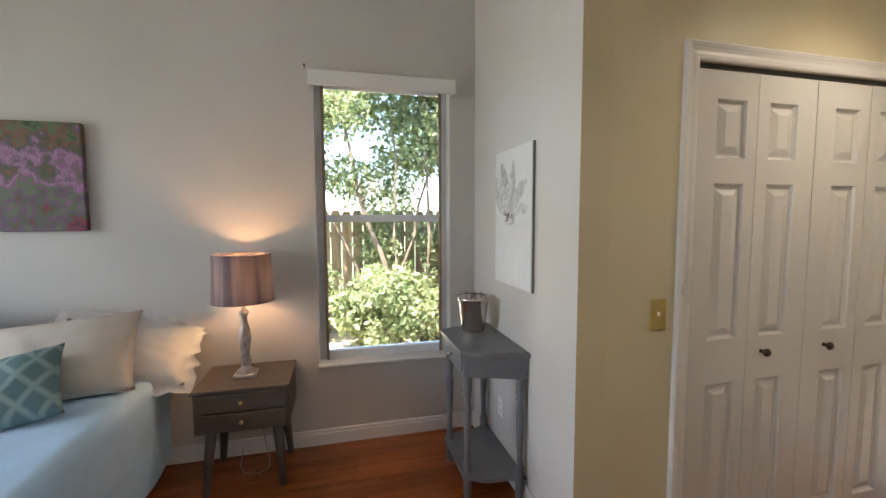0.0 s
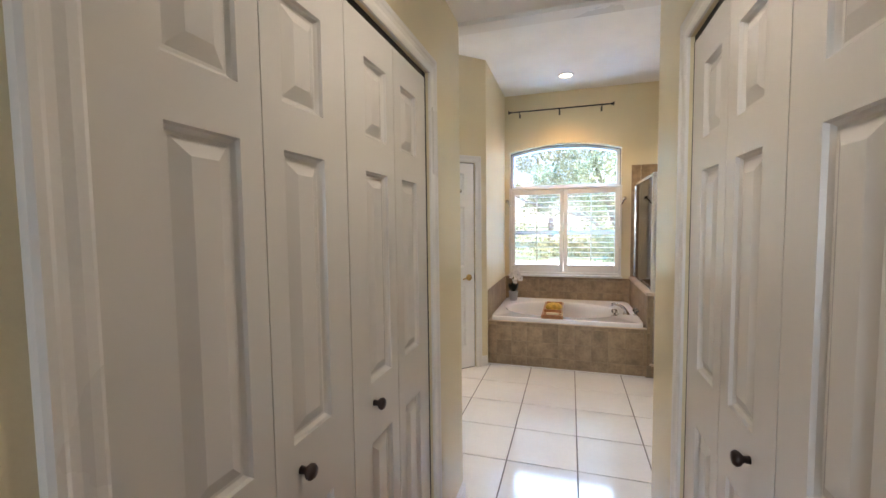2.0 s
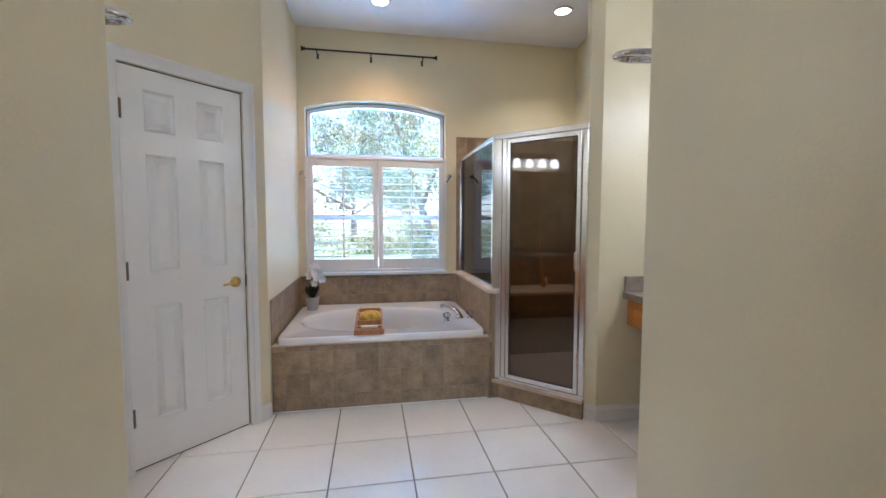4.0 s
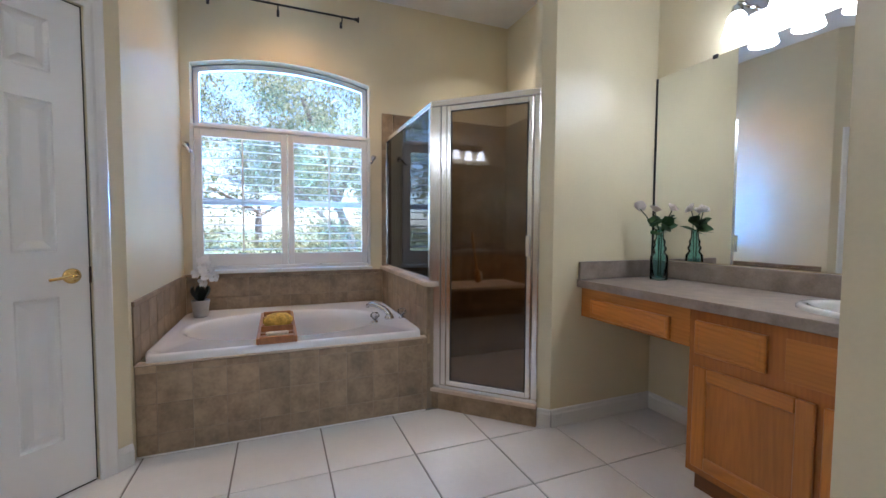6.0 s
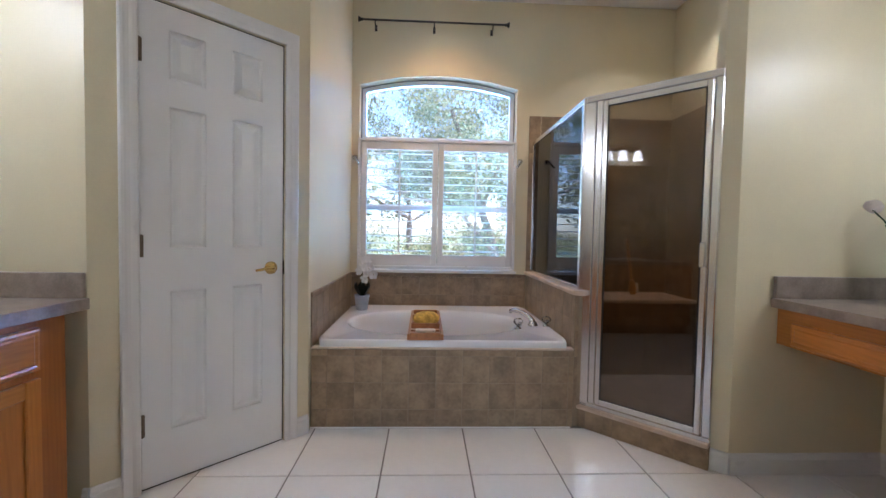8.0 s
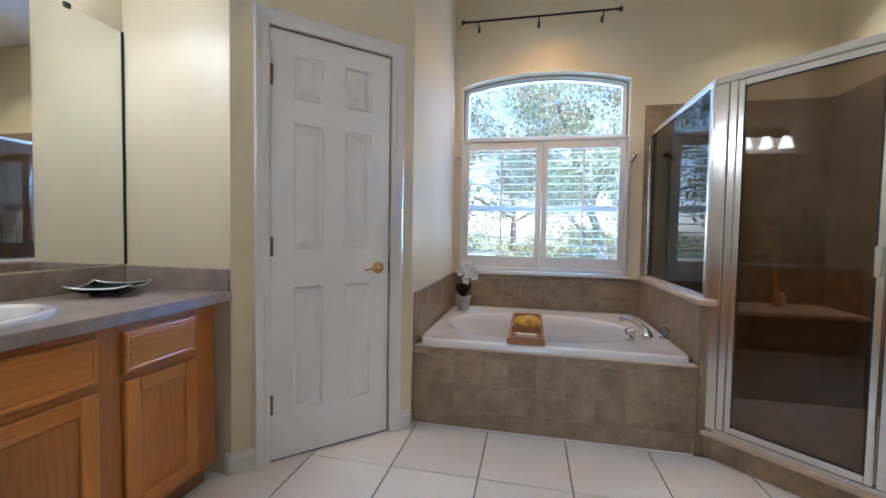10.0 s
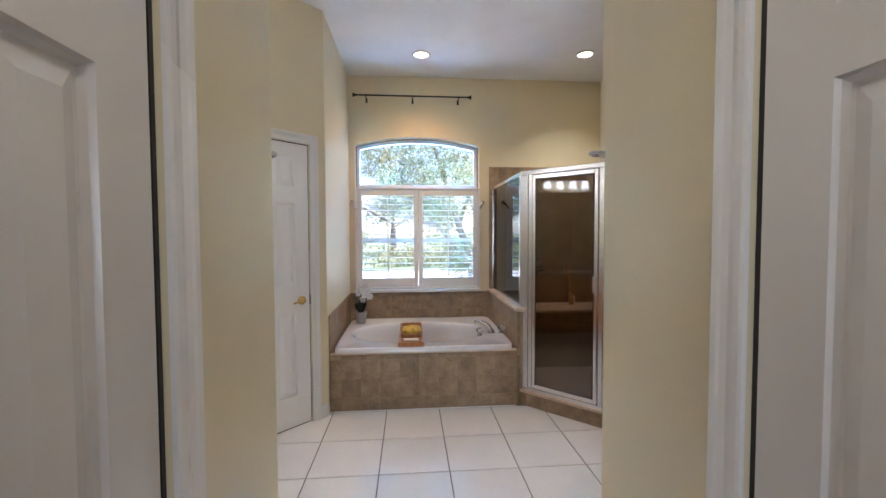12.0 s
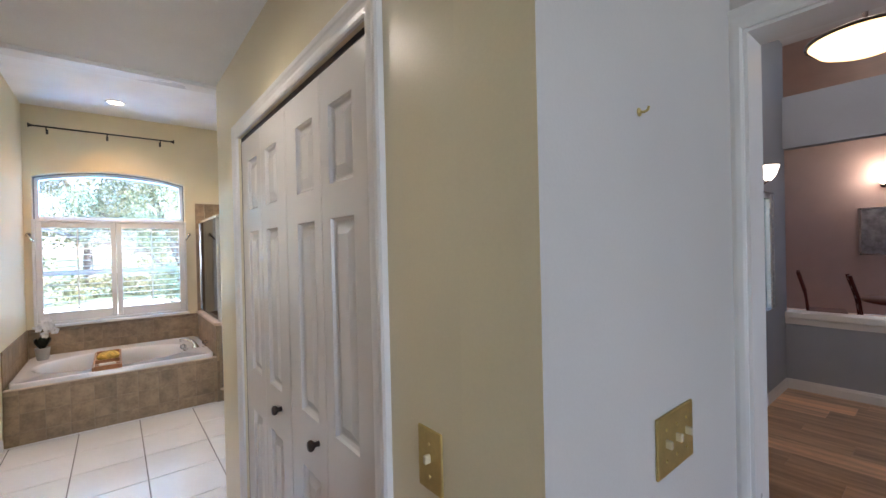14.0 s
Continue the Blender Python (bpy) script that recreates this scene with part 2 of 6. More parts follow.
def tube(bm, points, radius, seg=10, taper=None):
    """A round bar along a line of points."""
    pts = [Vector(p) for p in points]
    rings = []
    up = Vector((0, 0, 1))
    for i, p in enumerate(pts):
        d = (pts[min(i + 1, len(pts) - 1)] - pts[max(i - 1, 0)]).normalized()
        a = d.cross(up)
        if a.length < 0.05:
            a = d.cross(Vector((1, 0, 0)))
        a.normalize()
        b = d.cross(a)
        r = radius if taper is None else radius + (taper - radius) * i / (len(pts) - 1)
        rings.append([bm.verts.new(p + r * (math.cos(2 * math.pi * k / seg) * a + math.sin(2 * math.pi * k / seg) * b)) for k in range(seg)])
    for a, b in zip(rings, rings[1:]):
        for k in range(seg):
            bm.faces.new((a[k], a[(k + 1) % seg], b[(k + 1) % seg], b[k]))
    bm.faces.new(rings[0])
    bm.faces.new(rings[-1])
    return bm


def T(*a, **k):
    return tube(bmesh.new(), *a, **k)


def prism(bm, outline, z0, z1):
    """An outline of (x, y) raised from z0 to z1."""
    lo = [bm.verts.new((x, y, z0)) for x, y in outline]
    hi = [bm.verts.new((x, y, z1)) for x, y in outline]
    bm.faces.new(lo)
    bm.faces.new(hi)
    n = len(lo)
    for i in range(n):
        bm.faces.new((lo[i], lo[(i + 1) % n], hi[(i + 1) % n], hi[i]))
    return bm


def quad(bm, *pts):
    return bm.faces.new([bm.verts.new(p) for p in pts])


def leaf_panelled(w, h, t, panels):
    """A moulded door leaf, front at y = 0 facing -y, with raised panels (x0, x1, z0, z1)."""
    bm = bmesh.new()
    xs = sorted({0.0, w, *[round(v, 4) for p in panels for v in p[:2]]})
    zs = sorted({0.0, h, *[round(v, 4) for p in panels for v in p[2:]]})
    spots = {(round(p[0], 4), round(p[2], 4)) for p in panels}
    rings = ((0.0, 0.0), (0.003, 0.008), (0.010, 0.014), (0.016, 0.014), (0.044, 0.002))
    for x0, x1 in zip(xs, xs[1:]):
        for z0, z1 in zip(zs, zs[1:]):
            if (x0, z0) in spots:
                loops = []
                for i, d in rings:
                    loops.append([bm.verts.new((x, d, z)) for x, z in ((x0 + i, z0 + i), (x1 - i, z0 + i), (x1 - i, z1 - i), (x0 + i, z1 - i))])
                for a, b in zip(loops, loops[1:]):
                    for k in range(4):
                        bm.faces.new((a[k], a[(k + 1) % 4], b[(k + 1) % 4], b[k]))
                bm.faces.new(loops[-1])
            else:
                quad(bm, (x0, 0, z0), (x1, 0, z0), (x1, 0, z1), (x0, 0, z1))
    bmesh.ops.remove_doubles(bm, verts=bm.verts, dist=0.0005)
    for a, b in (((0, 0), (w, 0)), ((w, 0), (w, h)), ((w, h), (0, h)), ((0, h), (0, 0))):
        quad(bm, (a[0], 0, a[1]), (b[0], 0, b[1]), (b[0], t, b[1]), (a[0], t, a[1]))
    quad(bm, (0, t, 0), (w, t, 0), (w, t, h), (0, t, h))
    bmesh.ops.remove_doubles(bm, verts=bm.verts, dist=0.0005)
    return bm


def casing(u0, u1, top, w=0.07, d=0.018):
    """A moulded frame round an opening, on the plane y = 0 and proud towards -y."""
    prof = ((0, 0), (0, 0.008), (0.006, 0.011), (0.018, 0.012), (0.030, 0.010), (0.042, 0.013), (w - 0.016, d - 0.002), (w - 0.006, d), (w, d - 0.004), (w, 0))
    bm = bmesh.new()
    rows = []
    for sx, sz, ux, uz in ((u0, 0, -1, 0), (u0, top, -1, 1), (u1, top, 1, 1), (u1, 0, 1, 0)):
        rows.append([bm.verts.new((sx + ux * o, -p, sz + uz * o)) for o, p in prof])
    for a, b in zip(rows, rows[1:]):
        for k in range(len(prof) - 1):
            bm.faces.new((a[k], a[k + 1], b[k + 1], b[k]))
    return bm


def skirting(bm, p, q, n, h=0.10, d=0.014):
    """A baseboard from p to q on a wall that faces n."""
    p, q, n = Vector((*p, 0)), Vector((*q, 0)), Vector((*n, 0)).normalized()
    prof = ((0, 0), (d, 0), (d, h * 0.72), (d * 0.7, h * 0.8), (d * 0.55, h * 0.94), (d * 0.2, h), (0, h))
    a = [bm.verts.new(p + n * o + Vector((0, 0, z))) for o, z in prof]
    b = [bm.verts.new(q + n * o + Vector((0, 0, z))) for o, z in prof]
    for k in range(len(prof)):
        j = (k + 1) % len(prof)
        bm.faces.new((a[k], a[j], b[j], b[k]))
    bm.faces.new(a)
    bm.faces.new(b)


def two_tone(bm, way):
    """Give the faces that look along way the second paint."""
    bmesh.ops.recalc_face_normals(bm, faces=bm.faces)
    for f in bm.faces:
        if f.normal.dot(Vector(way)) > 0.9:
            f.material_index = 1
    return bm


# ---- structure: plan ----
YL, YR = 1.302, 0.41          # hall walls
XH, XS = 0.83, 0.78           # where the hall opens to the bedroom, on its two sides
XE = 2.965                    # where the hall ends at the bathroom
XW = 6.26                     # bathroom window wall
BN = 2.74                     # bedroom window wall
CLOSETS = ((1.297, 2.497, 2.03), (1.245, 2.480, 2.03))   # closet openings: from, to, top
YV, YM = -1.235, 2.79         # mirror walls
WALLTOP = 3.25

# hall
CL0, CL1, CLT = CLOSETS[0]
bm = bmesh.new()
box(bm, 0.95, CL0, YL, YL + 0.12, 0, WALLTOP)
box(bm, CL0, CL1, YL, YL + 0.12, CLT, WALLTOP)
box(bm, CL1, XE, YL, YL + 0.12, 0, WALLTOP)
setting("wall_hall_north", bm, CREAM, "cream painted hall wall with a closet opening", "wall")
CL0, CL1, CLT = CLOSETS[1]
bm = bmesh.new()
box(bm, 0.95, CL0, YR - 0.12, YR, 0, WALLTOP)
box(bm, CL0, CL1, YR - 0.12, YR, CLT, WALLTOP)
box(bm, CL1, XE, YR - 0.12, YR, 0, WALLTOP)
setting("wall_hall_south", bm, CREAM, "cream painted hall wall opposite, with a closet opening", "wall")
for nm, y0, y1 in (("closet_1", YL + 0.12, YL + 0.72), ("closet_2", YR - 0.72, YR - 0.12)):
    bm = bmesh.new()
    back = y1 if y0 > 1 else y0
    box(bm, CL0 - 0.1, CL1 + 0.1, back - 0.02, back + 0.02, 0, 2.4)
    setting("wall_" + nm, bm, WHITE, "plain white back wall inside a closet", "wall")
setting("wall_hall_corner_north", two_tone(B(XH, 0.95, YL, 1.605, 0, WALLTOP), (0, -1, 0)), [GREY, CREAM], "wall corner, pale grey towards the bedroom and cream towards the hall", "wall")
setting("wall_hall_corner_south", two_tone(B(XS, 0.95, -0.50, YR, 0, WALLTOP), (0, 1, 0)), [GREY, CREAM], "grey wall corner beside the bedroom door", "wall")
setting("wall_bedroom_recess", B(0.933, 1.05, 1.605, BN + 0.14, 0, WALLTOP), GREY, "pale grey bedroom wall behind the console table", "wall")
setting("wall_hall_header", B(XH, 0.95, YR, YL, HALL_CEIL, WALLTOP), GREY, "grey wall above the hall opening", "wall")
setting("ceiling_hall", B(0.95, 2.955, YR, YL, HALL_CEIL, HALL_CEIL + 0.1), CEIL, "flat white painted hall ceiling", "ceiling")
bm = box(bmesh.new(), 2.955, XE, YR, YL, 2.405, WALLTOP)
box(bm, XE, 3.05, YR - 0.3, YL + 0.3, 2.405, WALLTOP)
box(bm, 3.05, 3.068, YR - 0.3, YL + 0.3, 2.418, WALLTOP)
setting("trim_hall_header", bm, WHITE, "white painted beam over the way into the bathroom", "trim")

# bathroom
setting("wall_bath_west_north", B(XE - 0.12, XE, YL + 0.12, YM + 0.12, 0, WALLTOP), CREAM, "cream bathroom wall beside the hall opening", "wall")
setting("wall_bath_west_south", B(XE - 0.12, XE, YV - 0.12, YR - 0.12, 0, WALLTOP), CREAM, "cream bathroom wall beside the hall opening", "wall")
setting("wall_bath_north", B(XE, 4.385, YM, YM + 0.12, 0, WALLTOP), CREAM, "cream wall behind the vanity mirror", "wall")
setting("wall_bath_south", B(XE, 4.612, YV - 0.12, YV, 0, WALLTOP), CREAM, "cream wall behind the vanity mirror", "wall")
setting("wall_bath_vanity_end", B(4.385, 4.505, 2.222, YM + 0.12, 0, WALLTOP), CREAM, "cream wall at the end of a vanity", "wall")
# the wall that runs at 45 degrees, with the small door: local x along the wall from the vanity end to the tub
DIAG = pose(4.385, 2.222, 0, 0, 0, -45)
DL = math.hypot(5.029 - 4.385, 2.222 - 1.578)
D0 = DL - 0.07 - 0.064 - 0.615
D1 = D0 + 0.615
bm = bmesh.new()
box(bm, 0, D0, 0, 0.12, 0, WALLTOP)
box(bm, D0, D1, 0, 0.12, 2.04, WALLTOP)
box(bm, D1, DL, 0, 0.12, 0, WALLTOP)
bm.transform(DIAG)
setting("wall_bath_diagonal", bm, CREAM, "cream wall set at an angle around a white door", "wall")
setting("wall_water_closet", B(4.6, 5.05, 2.75, 2.8, 0, 2.4), WHITE, "plain wall behind the small door", "wall")
setting("wall_tub_side", B(5.029, XW + 0.14, 1.578, 1.70, 0, WALLTOP), CREAM, "cream wall at the head of the bathtub", "wall")
setting("wall_shower_south", B(4.705, XW + 0.14, -1.27, -1.15, 0, WALLTOP), CREAM, "cream wall above the shower tiles", "wall")
bm = prism(bmesh.new(), [(4.612, YV - 0.12), (4.722, YV - 0.12), (4.722, -0.43), (4.668, -0.43), (4.612, -0.486)], 0, WALLTOP)
setting("wall_shower_pier", bm, CREAM, "cream wall pier between the shower and a vanity", "wall")
# window wall with an arched opening
WY0, WY1, WZ0, WZS, WZA = 0.195, 1.515, 0.79, 2.325, 2.415


def arch_z(y):
    c = (WY0 + WY1) / 2
    half = (WY1 - WY0) / 2
    rise = WZA - WZS
    r = (half * half + rise * rise) / (2 * rise)
    return WZA - r + math.sqrt(max(0.0, r * r - (y - c) ** 2))


bm = bmesh.new()
box(bm, XW, XW + 0.14, -1.15, WY0, 0, WALLTOP)
box(bm, XW, XW + 0.14, WY1, 1.578, 0, WALLTOP)
box(bm, XW, XW + 0.14, WY0, WY1, 0, WZ0)
NA = 24
for i in range(NA):
    a, b = WY0 + (WY1 - WY0) * i / NA, WY0 + (WY1 - WY0) * (i + 1) / NA
    vs = [bm.verts.new(p) for x in (XW, XW + 0.14) for p in ((x, a, arch_z(a)), (x, b, arch_z(b)), (x, b, WALLTOP), (x, a, WALLTOP))]
    for f in ((0, 1, 2, 3), (4, 7, 6, 5), (0, 4, 5, 1), (2, 6, 7, 3)):
        bm.faces.new([vs[k] for k in f])
setting("wall_bath_east", bm, CREAM, "cream wall with a wide arched window above the bathtub", "wall")
setting("ceiling_bath", B(XE, XW + 0.14, -1.27, 2.95, BATH_CEIL, BATH_CEIL + 0.1), CEIL, "high white painted bathroom ceiling", "ceiling")

# bedroom
BX0, BX1, BZ0, BZ1 = -0.115, 0.760, 0.535, 2.34
bm = bmesh.new()
box(bm, -4.0, BX0, BN, BN + 0.16, 0, WALLTOP)
box(bm, BX1, 0.933, BN, BN + 0.16, 0, WALLTOP)
box(bm, BX0, BX1, BN, BN + 0.16, 0, BZ0)
box(bm, BX0, BX1, BN, BN + 0.16, BZ1, WALLTOP)
setting("wall_bedroom_north", bm, GREY, "grey bedroom wall with a tall window", "wall")
bm = bmesh.new()
box(bm, -4.12, -4.0, -0.5, 0.3, 0, WALLTOP)
box(bm, -4.12, -4.0, 2.1, 2.9, 0, WALLTOP)
box(bm, -4.12, -4.0, 0.3, 2.1, 0, 0.75)
box(bm, -4.12, -4.0, 0.3, 2.1, 2.25, WALLTOP)
setting("wall_bedroom_west", bm, GREY, "grey bedroom wall with a window opening", "wall")
DR0, DR1 = -0.06, 0.752
bm = bmesh.new()
box(bm, -4.0, DR0, -0.50, -0.38, 0, WALLTOP)
box(bm, DR1, XS, -0.50, -0.38, 0, WALLTOP)
box(bm, DR0, DR1, -0.50, -0.38, 2.04, WALLTOP)
setting("wall_bedroom_south", bm, GREY, "grey bedroom wall with an open doorway", "wall")
setting("ceiling_bedroom", B(-4.12, 1.05, -0.5, 2.9, WALLTOP, WALLTOP + 0.1), CEIL, "high white bedroom ceiling", "ceiling")
setting("floor", B(-4.12, XE - 0.03, -0.44, 2.9, -0.05, -0.012), HARDWOOD, "red-brown hardwood floor, laid in hardwood planks", "floor")
setting("floor_bath", B(XE - 0.03, XW + 0.14, -1.36, 2.95, -0.05, -0.005), GROUT, "white ceramic tile floor with grey grout", "floor")

# baseboards
bm = bmesh.new()
skirting(bm, (-4.0, BN), (0.933, BN), (0, -1))
skirting(bm, (0.933, 1.605), (0.933, BN), (-1, 0))
skirting(bm, (XH, YL), (XH, 1.605), (-1, 0))
skirting(bm, (XH, YL), (1.232, YL), (0, -1))
skirting(bm, (2.562, YL), (XE, YL), (0, -1))
skirting(bm, (XS, YR), (1.18, YR), (0, 1))
skirting(bm, (2.55, YR), (XE, YR), (0, 1))
skirting(bm, (XS, -0.38), (XS, YR), (-1, 0))
skirting(bm, (-4.0, -0.38), (DR0 - 0.055, -0.38), (0, 1))
setting("baseboard", bm, WHITE, "white painted baseboard with a moulded top", "baseboard")
bm = bmesh.new()
skirting(bm, (4.612, -0.486), (4.612, YV), (-1, 0))
skirting(bm, (4.668, -0.43), (4.612, -0.486), (-1, 1))
skirting(bm, (4.612, YV), (3.9, YV), (0, 1))
skirting(bm, (4.385, 2.222), (4.385, 2.245), (-1, 0))
p0, p1 = DIAG @ Vector((0, 0, 0)), DIAG @ Vector((D0 - 0.064, 0, 0))
p2, p3 = DIAG @ Vector((D1 + 0.064, 0, 0)), DIAG @ Vector((DL, 0, 0))
skirting(bm, p0.xy, p1.xy, (-1, -1))
skirting(bm, p2.xy, p3.xy, (-1, -1))
setting("baseboard_bath", bm, WHITE, "white painted baseboard above white floor tiles", "baseboard")


# ---- doors ----
def closet_door(m, w, top, flip, knobs, label):
    """Four bifold leaves in a cased opening; local x along the wall, front facing -y."""
    ob = thing("bifold_closet_door", m, label, "closet door", "bifold closet doors")
    lw = (w - 0.016) / 4
    near, wide = lw * 0.19, lw * 0.47
    for i in range(4):
        # the panels of a folding pair sit closer to the fold than to the outer edges
        x0 = near if i % 2 else lw - near - wide
        pan = [(x0, x0 + wide, z0, z1) for z0, z1 in ((0.215, 0.808), (0.985, 1.588), (1.682, 1.898))]
        lf = part("leaf", leaf_panelled(lw - 0.003, top - 0.03, 0.032, pan), DOORWHITE, ob)
        lf.location = ((0.011 if flip else 0.004) + i * lw, 0.010, 0.008)
        if i in (1, 2):
            kb = L(((0.0, 0.0), (0.009, 0.0), (0.0075, 0.012), (0.016, 0.020), (0.0175, 0.027), (0.013, 0.033), (0.0, 0.035)), 16, pose(0, 0, 0, 90))
            kb = part("knob", kb, BRONZE, lf, "dark bronze round knob", True)
            kb.location = (knobs[i - 1] - lf.location.x, 0.0, 0.923)
    part("track", B(0, w, 0.012, 0.05, top - 0.018, top), BLACK, ob, "black overhead track")
    # black strip put in for the shade in the gap at the jamb
    s0 = 0.001 if flip else w - 0.0105
    part("side_channel", B(s0, s0 + 0.0095, 0.010, 0.04, 0.004, top - 0.02), BLACK, ob, "black strip for the shaded gap at the jamb")
    return ob


for k, m in enumerate((pose(CLOSETS[0][0], YL, 0), pose(CLOSETS[1][1], YR, 0, 0, 0, 180))):
    c0, c1, top = CLOSETS[k]
    closet_door(m, c1 - c0, top, k == 1, ((0.375, 0.713), (0.508, 0.860))[k], ("white moulded bifold closet doors with small bronze knobs, closed", "white moulded bifold closet doors, closed, opposite the other closet")[k])
    bm = casing(0, c1 - c0, top, 0.064)
    bm.transform(m)
    setting("trim_closet_casing", bm, WHITE, "white moulded casing round the closet doors", "casing")

# small panelled door in the diagonal wall
DW, DH = 0.603, 2.025
pan = []
for z0, z1 in ((0.225, 0.825), (1.01, 1.605), (1.72, 1.925)):
    pan += [(0.105, 0.245, z0, z1), (DW - 0.245, DW - 0.105, z0, z1)]
door = thing("panel_door", DIAG @ pose(D0 + 0.005, 0.012, 0.008), "white six-panel door, closed, with a brass lever", "door")
# white raised above the closet doors' paint to stand in for stronger light
part("leaf", leaf_panelled(DW, DH, 0.035, pan), material("lifted_white_door_paint", (0.83, 0.825, 0.82), 0.28, 0.006, 0.8, 200, 0.0), door)
# black strips fill the gaps round the leaf to give their shade
for x0, x1, z0, z1 in ((-0.0048, -0.0008, 0.0, DH), (DW + 0.0008, DW + 0.0065, 0.0, DH), (-0.0048, DW + 0.0065, DH + 0.0008, DH + 0.0065), (0.0, DW, -0.0075, -0.001)):
    part("rebate", B(x0, x1, 0.004, 0.03, z0, z1), BLACK, door, "black strip for the shade in the gap round the leaf")
ros = part("lever_rose", L(((0, 0), (0.032, 0), (0.032, 0.006), (0.022, 0.012), (0.012, 0.016), (0.011, 0.045), (0, 0.045)), 24, pose(DW - 0.062, 0, 0.905, 90)), BRASS, door, "polished brass rose", True)
part("lever", T([(DW - 0.062, -0.045, 0.905), (DW - 0.075, -0.052, 0.906), (DW - 0.11, -0.05, 0.905), (DW - 0.155, -0.045, 0.898)], 0.0095, 10, 0.006), BRASS, ros, "polished brass lever", True)
part("latch_plate", B(DW - 0.001, DW + 0.006, -0.006, 0.002, 0.87, 0.94), BRONZE, door)
for z in (0.27, 1.02, 1.81):
    hg = tube(bmesh.new(), [(-0.004, -0.006, z - 0.045), (-0.004, -0.006, z + 0.047)], 0.012, 10)
    box(hg, -0.030, 0.010, -0.008, 0.001, z - 0.045, z + 0.045)
    part("hinge", hg, HINGE, door, "dull brass hinge")
bm = casing(D0, D1, 2.04, 0.066)
bm.transform(DIAG)
setting("trim_door_casing", bm, WHITE, "white moulded door casing", "casing")
# bedroom doorway casing
bm = casing(0, DR1 - DR0, 2.04, 0.054)
bm.transform(pose(DR1, -0.38, 0, 0, 0, 180))
box(bm, DR1 - 0.008, DR1, -0.5, -0.381, 0, 2.04)
box(bm, DR0, DR0 + 0.008, -0.5, -0.381, 0, 2.04)
box(bm, DR0 + 0.008, DR1 - 0.008, -0.5, -0.381, 2.032, 2.04)
setting("trim_bedroom_doorway", bm, WHITE, "white casing round the open bedroom doorway", "casing")

# ---- bathroom: tub and shower ----
TX, TZ = 5.072, 0.452      # tub front and deck height
bm = bmesh.new()
box(bm, TX + 0.004, TX + 0.03, 0.10, 1.566, 0, TZ - 0.006)
box(bm, TX + 0.03, XW - 0.012, 0.10, 1.566, 0, 0.08)
setting("tub_surround", bm, STONE_GROUT, "tiled masonry block that holds the bathtub", "tub surround")
setting("tub_surround_edge", B(TX, TX + 0.05, 0.09, 1.578, TZ - 0.004, TZ + 0.006, bevel=0.003), STONE_CAP, "pale grout edge along the tub front", "edge")


def bathtub():
    """A drop-in tub: a rounded deck with a sunken oval basin."""
    ob = thing("bathtub", pose(5.66, 0.83, TZ), "white acrylic drop-in bathtub with an oval basin", "bathtub")
    hx, hy = 0.575, 0.725
    cx0, cy0, rx, ry = 0.0, 0.04, 0.40, 0.60
    seg = 64
    bm = bmesh.new()

    def deck(i, grow, z):
        a = 2 * math.pi * i / seg
        c, s = math.cos(a), math.sin(a)
        k = 1 / max(abs(c) / (hx - grow), abs(s) / (hy - grow))
        return bm.verts.new((k * c, k * s, z))

    def basin(i, f, z, g=1.0):
        a = 2 * math.pi * i / seg
        c, s = math.cos(a), math.sin(a)
        return bm.verts.new((cx0 + rx * f * abs(c) ** 0.9 * math.copysign(1, c), cy0 + ry * g * abs(s) ** 0.9 * math.copysign(1, s), z))

    rows = [[deck(i, 0.0, 0.004) for i in range(seg)], [deck(i, 0.0, 0.034) for i in range(seg)], [deck(i, 0.008, 0.042) for i in range(seg)], [deck(i, 0.02, 0.044) for i in range(seg)], [deck(i, 0.05, 0.036) for i in range(seg)]]
    for f, g, z in ((1.03, 1.03, 0.034), (1.0, 1.0, 0.030), (0.975, 0.98, 0.012), (0.955, 0.965, -0.04), (0.92, 0.93, -0.16), (0.86, 0.88, -0.26), (0.72, 0.78, -0.31), (0.3, 0.35, -0.318)):
        rows.append([basin(i, f, z, g) for i in range(seg)])
    for a, b in zip(rows, rows[1:]):
        for i in range(seg):
            j = (i + 1) % seg
            bm.faces.new((a[i], a[j], b[j], b[i]))
    bm.faces.new(rows[-1])
    part("shell", bm, ACRYLIC, ob, "", True)
    part("drain", L(((0, 0.004), (0.03, 0.004), (0.034, 0.0)), 20, pose(0, -0.35, -0.316)), CHROME, ob, "chrome drain", True)
    return ob


bathtub()
CRYSTAL = pane_material("clear_crystal", (0.95, 0.96, 0.97), 1.6, 0.04)
